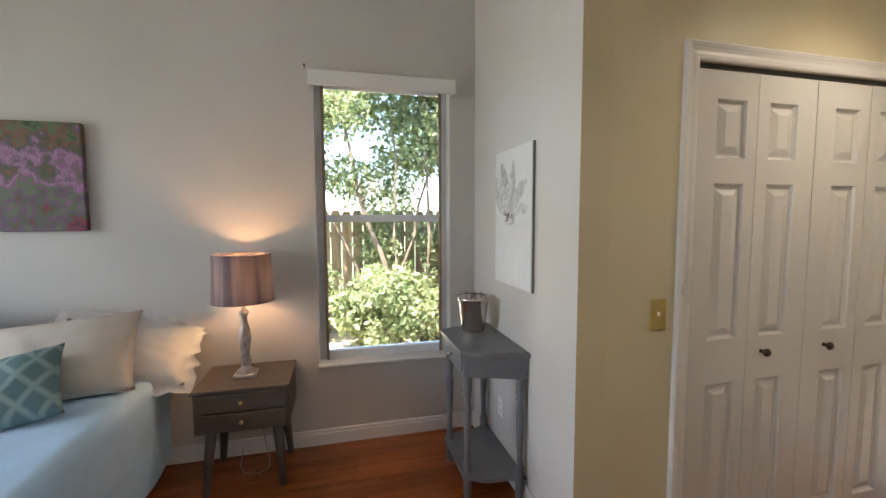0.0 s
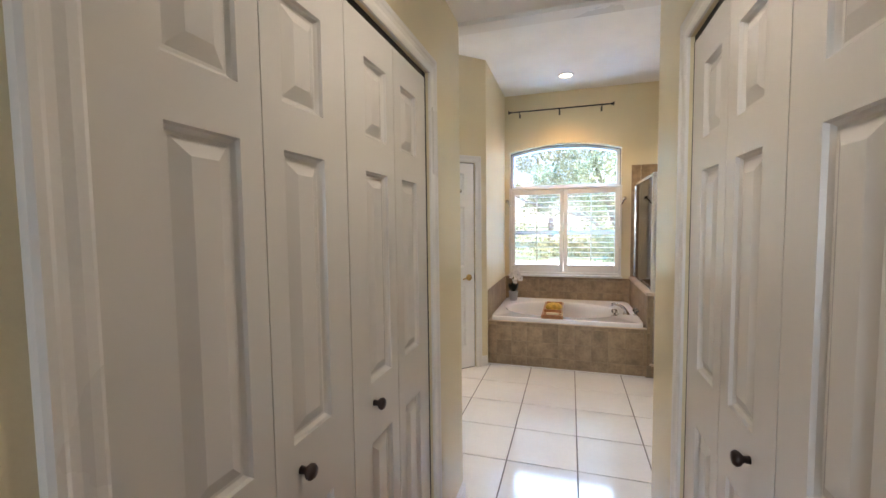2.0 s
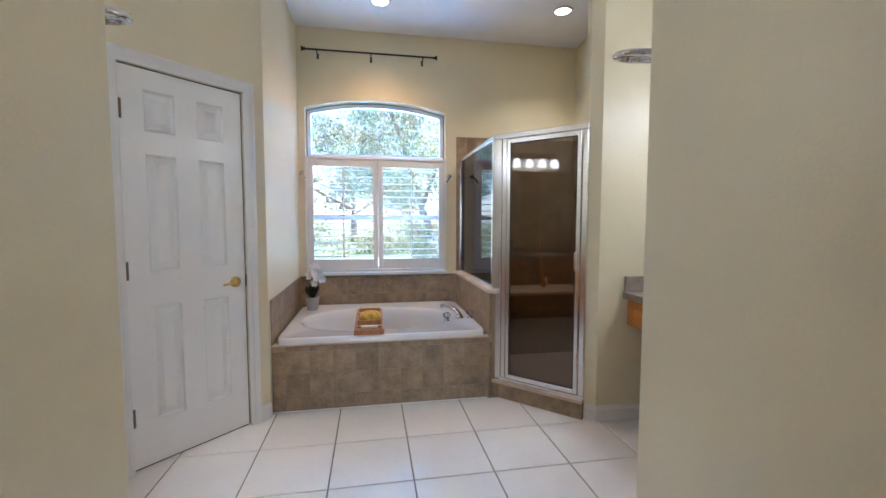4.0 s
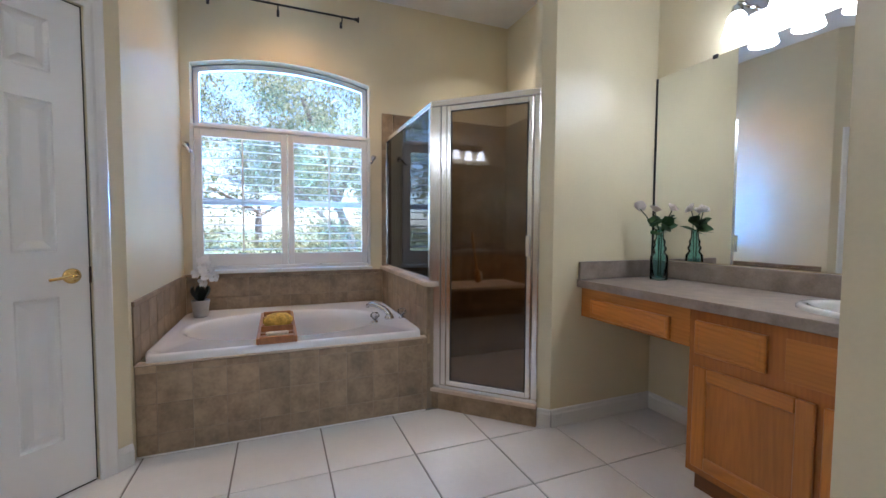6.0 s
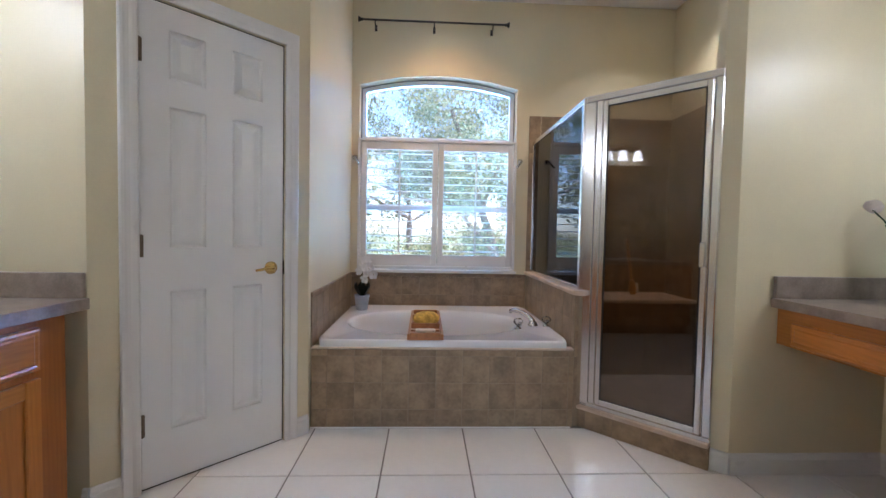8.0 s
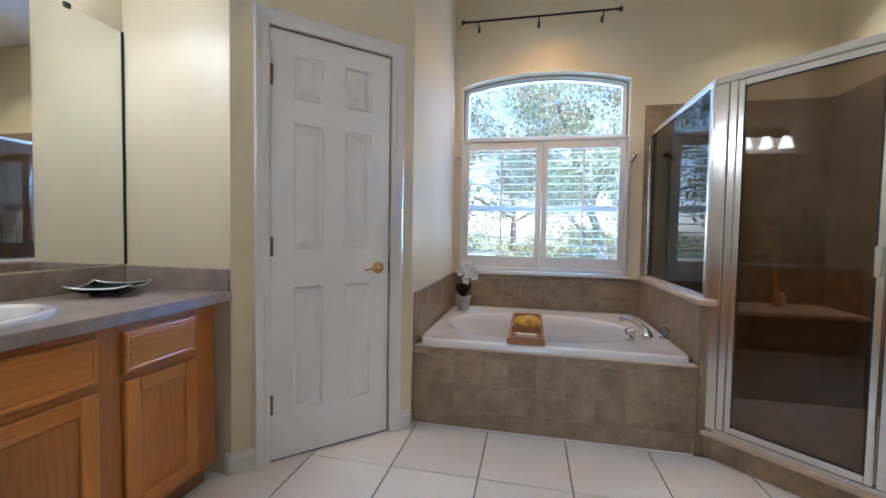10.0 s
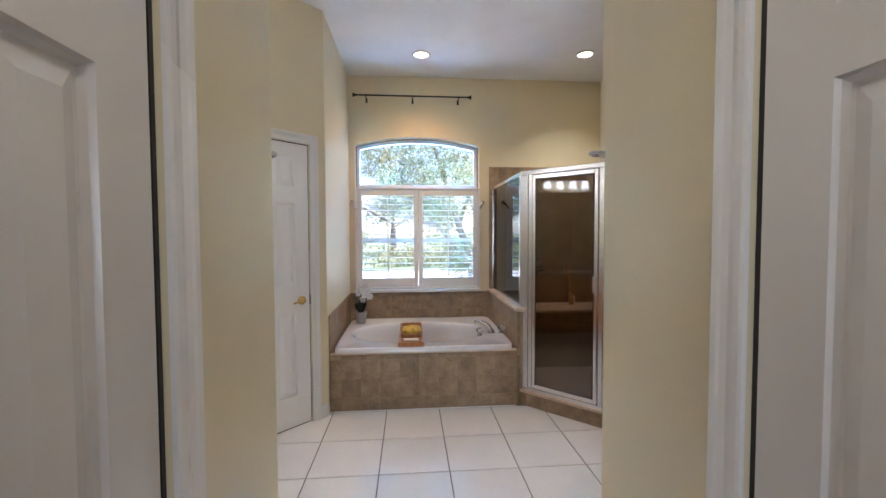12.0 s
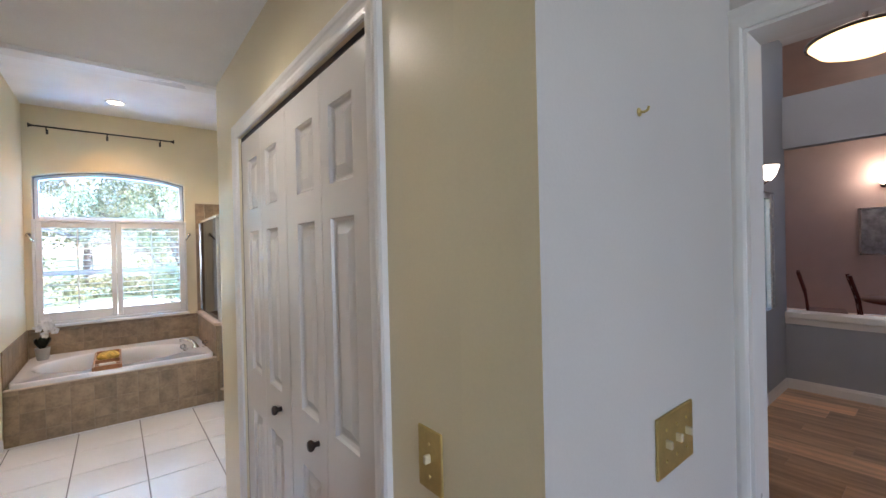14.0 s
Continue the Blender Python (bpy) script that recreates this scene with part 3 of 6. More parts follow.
# roman tub faucet on the deck
fau = thing("tub_faucet", pose(5.50, 0.215, TZ + 0.038, 0, 0, -20), "chrome roman tub spout with two crystal handles", "faucet")
part("base", L(((0, 0), (0.034, 0), (0.034, 0.008), (0.026, 0.02), (0.024, 0.03), (0, 0.03)), 20), CHROME, fau, "", True)
part("spout", T([(0, 0, 0.012), (0.004, 0.006, 0.035), (0.020, 0.030, 0.058), (0.045, 0.070, 0.075), (0.072, 0.112, 0.084), (0.098, 0.150, 0.082), (0.108, 0.166, 0.074), (0.111, 0.170, 0.060)], 0.020, 12, 0.012), CHROME, fau, "curved chrome spout", True)
for hx, hy in ((-0.12, 0.085), (0.02, -0.085)):
    hb = part("handle", L(((0, 0), (0.024, 0), (0.022, 0.008), (0.010, 0.014), (0.010, 0.03), (0, 0.03)), 16), CHROME, fau, "chrome handle base", True)
    hb.location = (hx, hy, 0)
    kn = L(((0, 0.028), (0.018, 0.028), (0.031, 0.040), (0.030, 0.058), (0.016, 0.070), (0, 0.072)), 8)
    part("knob", kn, CRYSTAL, hb, "faceted clear knob")

# bath caddy across the tub
cad = thing("bath_caddy", pose(5.44, 0.94, TZ + 0.046), "brown wooden bath caddy across the tub", "bath caddy")
CADW = material("caddy_wood", (0.33, 0.135, 0.04), 0.42, 0.2, 5, 40, 0.05, stretch=(0.6, 5, 5))
for y in (-0.095, 0.095):
    part("side_rail", B(-0.36, 0.36, y - 0.008, y + 0.008, 0, 0.035, bevel=0.003), CADW, cad)
for i in range(9):
    x = -0.30 + 0.075 * i
    part("slat", B(x - 0.024, x + 0.024, -0.087, 0.087, 0.004, 0.014, bevel=0.002), CADW, cad)
for x in (-0.352, 0.352):
    part("end_rail", B(x - 0.008, x + 0.008, -0.087, 0.087, 0.0, 0.04, bevel=0.003), CADW, cad)
for x in (-0.12, 0.15):
    part("divider", B(x - 0.006, x + 0.006, -0.087, 0.087, 0.014, 0.045, bevel=0.002), CADW, cad)
SPONGE = material("yellow_sponge", (0.58, 0.36, 0.06), 0.9, 0.25, 30, 120, 0.6)
bm = bmesh.new()
bmesh.ops.create_icosphere(bm, subdivisions=3, radius=1.0)
for v in bm.verts:
    v.co *= 1 + 0.09 * noise.noise(v.co * 3.1) + 0.05 * noise.noise(v.co * 9)
    v.co = Vector((v.co.x * 0.062, v.co.y * 0.085, v.co.z * 0.046))
sp = tagged(part("bath_sponge", bm, SPONGE, None, "", True), "yellow natural sponge on the bath caddy", "sponge")
sp.location = (5.40, 0.935, TZ + 0.105)
TOWEL = material("cream_cloth", (0.7, 0.62, 0.48), 0.95, 0.08, 20, 200, 0.4)
tw = tagged(part("folded_cloth", B(-0.06, 0.06, -0.07, 0.07, 0, 0.012, bevel=0.005), TOWEL), "folded cream washcloth on the caddy", "washcloth")
tw.location = (5.63, 0.94, TZ + 0.062)
sp2 = tagged(part("soap_bar", B(-0.022, 0.022, -0.06, 0.06, 0, 0.018, bevel=0.008, seg=2), TOWEL), "pale bar of soap on the caddy", "soap")
sp2.location = (5.215, 0.94, TZ + 0.062)


# potted orchid on the deck
def orchid():
    ob = thing("potted_orchid", pose(6.02, 1.44, TZ + 0.04), "white orchid in a small grey pot", "plant")
    POT = material("pale_grey_pot", (0.42, 0.43, 0.44), 0.5, 0.08, 10, 90, 0.05)
    part("pot", L(((0, 0), (0.042, 0), (0.046, 0.01), (0.056, 0.10), (0.060, 0.105), (0.058, 0.118), (0.052, 0.118), (0.05, 0.10), (0, 0.10)), 24), POT, ob, "", True)
    DKLEAF = material("dark_orchid_leaf", (0.012, 0.02, 0.012), 0.35, 0.2, 10, 60, 0.03)
    for k in range(6):
        a = k * 1.05 + 0.3
        bm = bmesh.new()
        pts = []
        for i in range(7):
            s = i / 6
            r = 0.01 + 0.05 * math.sin(s * 2.2)
            h = 0.10 + 0.17 * s - 0.05 * s * s
            w = 0.026 * math.sin(math.pi * (0.12 + 0.86 * s))
            c = Vector((r * math.cos(a), r * math.sin(a), h))
            n = Vector((-math.sin(a), math.cos(a), 0)) * w
            pts.append((bm.verts.new(c + n), bm.verts.new(c - n)))
        for p, q in zip(pts, pts[1:]):
            bm.faces.new((p[0], p[1], q[1], q[0]))
        bmesh.ops.solidify(bm, geom=bm.faces[:], thickness=0.002)
        part("leaf", bm, DKLEAF, ob)
    STEM = material("green_stem", (0.08, 0.13, 0.04), 0.5, 0.1, 10, 60, 0.0)
    line = [(0, 0, 0.10), (0.004, 0.005, 0.22), (-0.008, -0.005, 0.34), (-0.03, -0.02, 0.385), (-0.055, -0.045, 0.36), (-0.07, -0.08, 0.28)]
    part("stem", T(line, 0.0025, 6), STEM, ob)
    PETAL = material("white_petal", (0.82, 0.80, 0.80), 0.6, 0.03, 20, 90, 0.02)
    rnd = random.Random(4)
    for k in range(12):
        s = 1.3 + 3.69 * k / 11
        i = min(4, int(s))
        p = Vector(line[i]).lerp(Vector(line[i + 1]), s - i)
        p += Vector((rnd.uniform(-0.035, 0.01), rnd.uniform(-0.035, 0.035), rnd.uniform(-0.03, 0.02)))
        bm = bmesh.new()
        turn = Euler((rnd.uniform(-0.5, 0.5), -1.45 + rnd.uniform(-0.4, 0.4), rnd.uniform(-0.5, 0.5))).to_matrix()
        for j in range(5):
            a = 2 * math.pi * j / 5
            ring = [bm.verts.new(p + turn @ Vector((0.024 * u * math.cos(a) - 0.018 * v * math.sin(a), 0.024 * u * math.sin(a) + 0.018 * v * math.cos(a), 0.006 * u * u))) for u, v in ((0.1, 0), (0.7, 1), (1.3, 0.8), (1.6, 0), (1.3, -0.8), (0.7, -1))]
            bm.faces.new(ring)
        part("flower", bm, PETAL, ob)
    return ob


orchid()

# half wall between tub and shower, curb, cap
setting("wall_shower_half", prism(bmesh.new(), [(5.085, 0.083), (XW, 0.083), (XW, -0.02), (5.10, -0.02)], 0, 0.765), STONE_GROUT, "tiled half wall between bathtub and shower", "wall")
bm = prism(bmesh.new(), [(5.045, 0.045), (5.075, 0.105), (XW, 0.105), (XW, -0.035), (5.13, -0.035), (5.09, -0.005)], 0.765, 0.792)
bmesh.ops.bevel(bm, geom=[e for e in bm.edges], offset=0.006, segments=2, affect="EDGES")
setting("trim_half_wall_cap", bm, STONE_CAP, "pale polished stone cap on the half wall", "cap")
setting("trim_tub_caulk", B(TX - 0.007, TX - 0.0005, 0.10, 1.576, 0.0, 0.007), WHITE, "white caulk line at the foot of the tub front", "caulk")
# local frame whose x runs from the tub corner to the pier and whose -y faces the room
a0, a1 = Vector((5.085, 0.05, 0)), Vector((4.632, -0.403, 0))
ang = math.degrees(math.atan2(a1.y - a0.y, a1.x - a0.x))
SH = pose(a0.x, a0.y, 0, 0, 0, ang)
SHL = (a1 - a0).length
bm = box(bmesh.new(), -0.03, SHL, 0.012, 0.13, 0, 0.105)
bm.transform(SH)
setting("shower_curb", bm, STONE_GROUT, "tiled shower curb", "curb")
bm = box(bmesh.new(), -0.035, SHL, -0.006, 0.135, 0.105, 0.128, bevel=0.006, seg=2)
bm.transform(SH)
setting("trim_curb_cap", bm, STONE_CAP, "pale stone cap on the shower curb", "cap")


def shower():
    ob = thing("shower_enclosure", SH, "corner shower enclosure with bronze glass and polished aluminium frame", "shower")
    z0, z1 = 0.128, 1.89
    yo = 0.032
    part("top_rail", B(-0.03, SHL, yo - 0.02, yo + 0.02, z1 - 0.035, z1, bevel=0.004), ALU, ob)
    part("sill_rail", B(-0.03, SHL, yo - 0.022, yo + 0.022, z0, z0 + 0.025, bevel=0.004), ALU, ob)
    post = box(bmesh.new(), -0.03, 0.045, yo - 0.022, yo + 0.022, z0, z1 - 0.035, bevel=0.004)
    part("corner_post", post, ALU, ob)
    part("jamb", B(0.05, 0.085, yo - 0.024, yo + 0.018, z0 + 0.025, z1 - 0.035, bevel=0.004), ALU, ob)
    part("jamb", B(SHL - 0.035, SHL, yo - 0.022, yo + 0.022, z0 + 0.025, z1 - 0.035, bevel=0.004), ALU, ob)
    d0, d1, dz0, dz1 = 0.09, SHL - 0.04, z0 + 0.03, z1 - 0.042
    fr = part("door_frame", B(d0, d0 + 0.024, yo - 0.03, yo - 0.004, dz0, dz1, bevel=0.003), ALU, ob)
    part("door_stile", B(d1 - 0.026, d1, yo - 0.03, yo - 0.004, dz0, dz1, bevel=0.003), ALU, fr)
    part("door_rail", B(d0 + 0.024, d1 - 0.026, yo - 0.03, yo - 0.004, dz1 - 0.03, dz1, bevel=0.003), ALU, fr)
    part("door_rail", B(d0 + 0.024, d1 - 0.026, yo - 0.03, yo - 0.004, dz0, dz0 + 0.032, bevel=0.003), ALU, fr)
    part("door_glass", B(d0 + 0.022, d1 - 0.024, yo - 0.019, yo - 0.014, dz0 + 0.03, dz1 - 0.028), BRONZE_GLASS, fr, "bronze tinted glass")
    g0, g1 = d0 + 0.024, d1 - 0.026
    for x0, x1, za, zb in ((g0, g0 + 0.006, dz0 + 0.032, dz1 - 0.03), (g1 - 0.006, g1, dz0 + 0.032, dz1 - 0.03), (g0 + 0.006, g1 - 0.006, dz0 + 0.032, dz0 + 0.037), (g0 + 0.006, g1 - 0.006, dz1 - 0.035, dz1 - 0.03)):
        part("gasket", B(x0, x1, yo - 0.026, yo - 0.0195, za, zb), BLACK, fr, "black rubber gasket")
    part("handle", B(d1 - 0.03, d1 - 0.006, yo - 0.052, yo - 0.03, 0.965, 1.085, bevel=0.004), ALU, fr, "polished grip")
    # the glass over the half wall
    inv = SH.inverted()
    def across(bm):
        bm.transform(inv)
        return bm
    y = 0.042
    part("panel_top_rail", across(B(5.10, XW - 0.004, y - 0.014, y + 0.014, z1 - 0.03, z1, bevel=0.003)), ALU, ob)
    part("panel_sill", across(B(5.11, XW - 0.004, y - 0.014, y + 0.014, 0.792, 0.812, bevel=0.003)), ALU, ob)
    part("panel_wall_jamb", across(B(XW - 0.03, XW - 0.004, y - 0.014, y + 0.014, 0.812, z1 - 0.03, bevel=0.003)), ALU, ob)
    part("panel_post", across(B(5.10, 5.15, y - 0.016, y + 0.016, 0.792, z1 - 0.03, bevel=0.004)), ALU, ob)
    part("panel_glass", across(B(5.15, XW - 0.03, y - 0.003, y + 0.003, 0.81, z1 - 0.028)), BRONZE_GLASS, ob, "bronze tinted glass")
    return ob


shower()
SHOWER_FLOOR = material("grey_brown_shower_floor", (0.46, 0.41, 0.36), 0.5, 0.2, 12, 80, 0.1)
setting("shower_floor", prism(bmesh.new(), [(5.06, 0.0), (XW, -0.02), (XW, -1.15), (4.705, -1.15), (4.705, -0.37)], 0.0, 0.045), SHOWER_FLOOR, "grey-brown tiled shower floor", "floor")
setting("shower_bench", B(5.84, XW - 0.02, -1.13, -0.03, 0.04, 0.60), STONE_GROUT, "tiled bench inside the shower", "bench")
setting("trim_bench_cap", B(5.81, XW - 0.018, -1.132, -0.03, 0.60, 0.628, bevel=0.006), STONE_CAP, "pale stone seat of the shower bench", "cap")
# bath brush leaning in the shower
br = thing("bath_brush", pose(6.06, -0.76, 0.63, 0, 10, 20), "long wooden bath brush on the shower bench", "brush")
BRW = material("brush_wood", (0.50, 0.25, 0.08), 0.5, 0.2, 5, 40, 0.05)
part("head", L(((0, 0), (0.03, 0.005), (0.036, 0.05), (0.03, 0.10), (0.014, 0.13), (0, 0.13)), 16, None, 0.5), BRW, br, "", True)
part("handle", T([(0, 0, 0.12), (0, 0, 0.25), (0.005, 0, 0.42), (-0.006, 0, 0.47)], 0.010, 8, 0.012), BRW, br, "", True)
part("bristles", B(-0.028, 0.028, -0.04, -0.017, 0.015, 0.10, bevel=0.004), TOWEL, br, "pale bristles")
# shower valve and riser on the far wall
sv = thing("shower_valve", pose(XW - 0.014, -0.45, 1.02, 0, -90, 0), "chrome shower valve with a lever", "valve")
part("escutcheon", L(((0, 0), (0.07, 0), (0.065, 0.012), (0.025, 0.02), (0.022, 0.06), (0, 0.062)), 24), CHROME, sv, "", True)
part("lever", T([(0, 0, 0.05), (-0.03, 0.02, 0.06), (-0.07, 0.03, 0.065)], 0.008, 8), CHROME, sv)


# ---- bathroom window ----
def bath_window():
    ob = thing("window_1", pose(XW, 0, 0), "arched window with white plantation shutters in its lower part", "window", "", "structure")
    fx = 0.10
    # ring coloured dark for a shaded groove, white sash, both with an arched head
    n = 24
    GROOVE = material("dark_groove_ring", (0.30, 0.31, 0.33), 0.4, 0.05, 8, 90, 0.02)
    WSASH = material("white_sash", (0.76, 0.76, 0.77), 0.4, 0.03, 8, 90, 0.02)

    def ring(t):
        pts = [(WY0, WZ0), (WY1, WZ0)] + [(WY1 - (WY1 - WY0) * i / n, arch_z(WY1 - (WY1 - WY0) * i / n)) for i in range(n + 1)]
        return [(min(max(y, WY0 + t), WY1 - t), WZ0 + t if z <= WZ0 else arch_z(y) - t) for y, z in pts]

    def arched_frame(x0, x1, t0, t1):
        bm = bmesh.new()
        vo = [[bm.verts.new((x, y, z)) for y, z in ring(t0)] for x in (x0, x1)]
        vi = [[bm.verts.new((x, y, z)) for y, z in ring(t1)] for x in (x0, x1)]
        m = len(vo[0])
        for i in range(m):
            j = (i + 1) % m
            bm.faces.new((vo[0][i], vo[0][j], vi[0][j], vi[0][i]))
            bm.faces.new((vo[1][i], vi[1][i], vi[1][j], vo[1][j]))
            bm.faces.new((vi[0][i], vi[0][j], vi[1][j], vi[1][i]))
            bm.faces.new((vo[0][i], vo[1][i], vo[1][j], vo[0][j]))
        return bm

    part("window_frame", arched_frame(fx - 0.008, fx + 0.03, 0.0, 0.012), GROOVE, ob, "dark ring for the shaded groove round the sash")
    part("sash_frame", arched_frame(fx - 0.018, fx + 0.028, 0.0125, 0.045), WSASH, ob, "white sash")
    part("sash_rail", B(fx - 0.02, fx + 0.02, WY0 + 0.045, WY1 - 0.045, 1.295, 1.345, bevel=0.004), WSASH, ob)
    part("sash_rail", B(fx - 0.02, fx + 0.02, WY0 + 0.045, WY1 - 0.045, 1.885, 1.92, bevel=0.004), WSASH, ob)
    bm = bmesh.new()
    pts = [(WY0 + 0.03, WZ0 + 0.03), (WY1 - 0.03, WZ0 + 0.03)] + [(WY1 - 0.03 - (WY1 - WY0 - 0.06) * i / n, arch_z(WY1 - 0.03 - (WY1 - WY0 - 0.06) * i / n) - 0.03) for i in range(n + 1)]
    bm.faces.new([bm.verts.new((fx + 0.004, y, z)) for y, z in pts])
    bmesh.ops.solidify(bm, geom=bm.faces[:], thickness=0.005)
    part("pane", bm, COOL_GLASS, ob, "cool tinted glass")
    part("window_sill", B(-0.028, fx - 0.015, WY0 - 0.02, WY1 + 0.02, 0.768, 0.792, bevel=0.006, seg=2), WHITE, ob)
    # shutter frame
    sx0, sx1 = -0.012, 0.028
    fz0, fz1 = 0.80, 1.885
    fr = part("shutter_frame", B(sx0 - 0.008, sx1, WY1 - 0.02, WY1 + 0.006, fz0, fz1, bevel=0.004), WHITE, ob)
    part("frame_stile", B(sx0 - 0.008, sx1, WY0 - 0.006, WY0 + 0.02, fz0, fz1, bevel=0.004), WHITE, fr)
    part("frame_rail", B(sx0 - 0.008, sx1, WY0 + 0.02, WY1 - 0.02, fz1 - 0.025, fz1, bevel=0.004), WHITE, fr)
    part("frame_rail", B(sx0 - 0.008, sx1, WY0 + 0.02, WY1 - 0.02, fz0, fz0 + 0.025, bevel=0.004), WHITE, fr)
    mid = 0.852
    for y0, y1 in ((WY0 + 0.022, mid - 0.002), (mid + 0.002, WY1 - 0.022)):
        z0, z1 = fz0 + 0.027, fz1 - 0.027
        st = 0.046
        pn = part("shutter_panel", B(sx0, sx1 - 0.008, y0, y0 + st, z0, z1, bevel=0.004), WHITE, ob, "white plantation shutter with open louvers")
        part("stile", B(sx0, sx1 - 0.008, y1 - st, y1, z0, z1, bevel=0.004), WHITE, pn)
        part("rail", B(sx0, sx1 - 0.008, y0 + st, y1 - st, z1 - 0.062, z1, bevel=0.003), WHITE, pn)
        part("rail", B(sx0, sx1 - 0.008, y0 + st, y1 - st, z0, z0 + 0.092, bevel=0.003), WHITE, pn)
        lz0, lz1 = z0 + 0.092, z1 - 0.062
        k = 14
        for i in range(k):
            z = lz0 + (lz1 - lz0) * (i + 0.5) / k
            lv = L(((0, -0.5), (0.5, -0.5), (0.5, 0.5), (0, 0.5)), 14)
            lv.transform(Matrix.Translation((0.004, (y0 + y1) / 2, z)) @ Euler((0, radians(-4), 0)).to_matrix().to_4x4() @ Matrix.Diagonal((0.058, y1 - y0 - 2 * st - 0.004, 0.009, 1)) @ Euler((radians(90), 0, 0)).to_matrix().to_4x4())
            part("louver", lv, WHITE, pn)
        part("tilt_rod", B(-0.036, -0.026, (y0 + y1) / 2 - 0.006, (y0 + y1) / 2 + 0.006, lz0 + 0.02, lz1 - 0.01), WHITE, pn)
    return ob


bath_window()

# curtain rod
rod = thing("curtain_rod", pose(XW, 0.9065, 2.822), "thin black iron curtain rod without a curtain", "curtain rod")
part("bar", T([(-0.07, -0.585, 0), (-0.07, 0.585, 0)], 0.008, 10), BLACK, rod, "", True)
for s in (-1, 1):
    part("finial", L(((0, 0), (0.013, 0), (0.013, 0.006), (0.009, 0.01), (0.022, 0.03), (0.022, 0.034), (0, 0.034)), 16, pose(-0.07, s * 0.58, 0, -90 * s)), BLACK, rod, "", True)
for y in (-0.48, 0.0, 0.48):
    bk = tube(bmesh.new(), [(0, y, -0.035), (-0.05, y, -0.035), (-0.068, y, -0.022), (-0.07, y, -0.006)], 0.005, 8)
    box(bk, -0.004, 0, y - 0.010, y + 0.010, -0.06, -0.012)
    part("bracket", bk, BLACK, rod)
# curtain holdbacks beside the window
for y, s in ((1.548, -1), (0.158, 1)):
    hb = thing("curtain_holdback", pose(XW, y, 1.725), "chrome curtain holdback arm on the wall", "holdback", "curtain holdbacks")
    part("rose", L(((0, 0), (0.022, 0), (0.022, 0.006), (0.010, 0.012), (0.009, 0.05), (0, 0.05)), 16, pose(0, 0, 0, 0, -90, 0)), CHROME, hb, "", True)
    part("arm", T([(-0.045, 0, 0), (-0.058, 0.004 * s, -0.002), (-0.070, 0.016 * s, -0.024), (-0.085, 0.034 * s, -0.05), (-0.10, 0.044 * s, -0.066)], 0.010, 8), CHROME, hb, "", True)


# ---- lights ----
CANGLOW = glow_material("lit_downlight", (1.0, 0.80, 0.52), 3.0)
for x, y, z in ((5.71, 0.83, BATH_CEIL), (5.59, -0.68, BATH_CEIL), (1.9, 0.85, HALL_CEIL)):
    cl = thing("recessed_downlight", pose(x, y, z), "lit recessed ceiling downlight with a white ring", "ceiling light", "recessed downlights")
    part("ring", L(((0.062, -0.001), (0.064, -0.010), (0.080, -0.008), (0.086, -0.0005), (0.062, -0.0005)), 32), WHITE, cl, "", True)
    part("lens", L(((0, -0.004), (0.05, -0.005), (0.063, -0.003)), 32), CANGLOW, cl, "glowing warm lens", True)

SHADE = glow_material("lit_frosted_glass", (1.0, 0.985, 0.97), 4.1)


def vanity_light(m):
    """Four bell shades on a chrome bar; local x along the wall, -y into the room."""
    ob = thing("vanity_light", m, "chrome wall light with four lit frosted glass shades", "wall light", "vanity lights")
    part("back_plate", B(-0.34, 0.34, -0.022, 0, -0.05, 0.05, bevel=0.008, seg=2), CHROME, ob)
    for i in range(4):
        x = -0.279 + 0.186 * i
        arm = part("arm", T([(x, -0.02, 0.0), (x, -0.07, 0.012), (x, -0.105, 0.0), (x, -0.11, -0.02)], 0.008, 8), CHROME, ob, "", True)
        part("socket", L(((0, 0), (0.022, 0), (0.026, -0.03), (0.024, -0.034), (0, -0.034)), 18, pose(x, -0.11, -0.015)), CHROME, arm, "", True)
        part("shade", L(((0.024, 0.0), (0.036, -0.015), (0.046, -0.05), (0.054, -0.09), (0.062, -0.115), (0.059, -0.115), (0.050, -0.09), (0.04, -0.05), (0.0, -0.02)), 24, pose(x, -0.11, -0.045)), SHADE, ob, "frosted glass bell shade", True)
    return ob


vanity_light(pose(3.80, YV, 2.205, 0, 0, 180))
vanity_light(pose(3.70, YM, 2.205))
for sx, y, z, off in ((XE, 0.322, 1.638, 0.150), (XE, 1.382, 1.612, 0.095)):
    tr = thing("towel_ring", pose(sx, y, z), "small round chrome towel ring on the wall", "towel ring", "towel rings")
    part("mount", L(((0, 0), (0.026, 0), (0.024, 0.01), (0.009, 0.016), (0.009, off - 0.05), (0, off - 0.05)), 16, pose(0, 0, 0, 0, 90, 0)), CHROME, tr, "", True)
    rp = [(off + 0.055 * math.cos(2 * math.pi * k / 24), 0.055 * math.sin(2 * math.pi * k / 24), 0.004 + 0.014 * math.cos(2 * math.pi * k / 24)) for k in range(25)]
    part("ring", T(rp, 0.0085, 8), CHROME, tr, "", True)

# ---- vanities ----
CT, CB = 0.834, 0.792


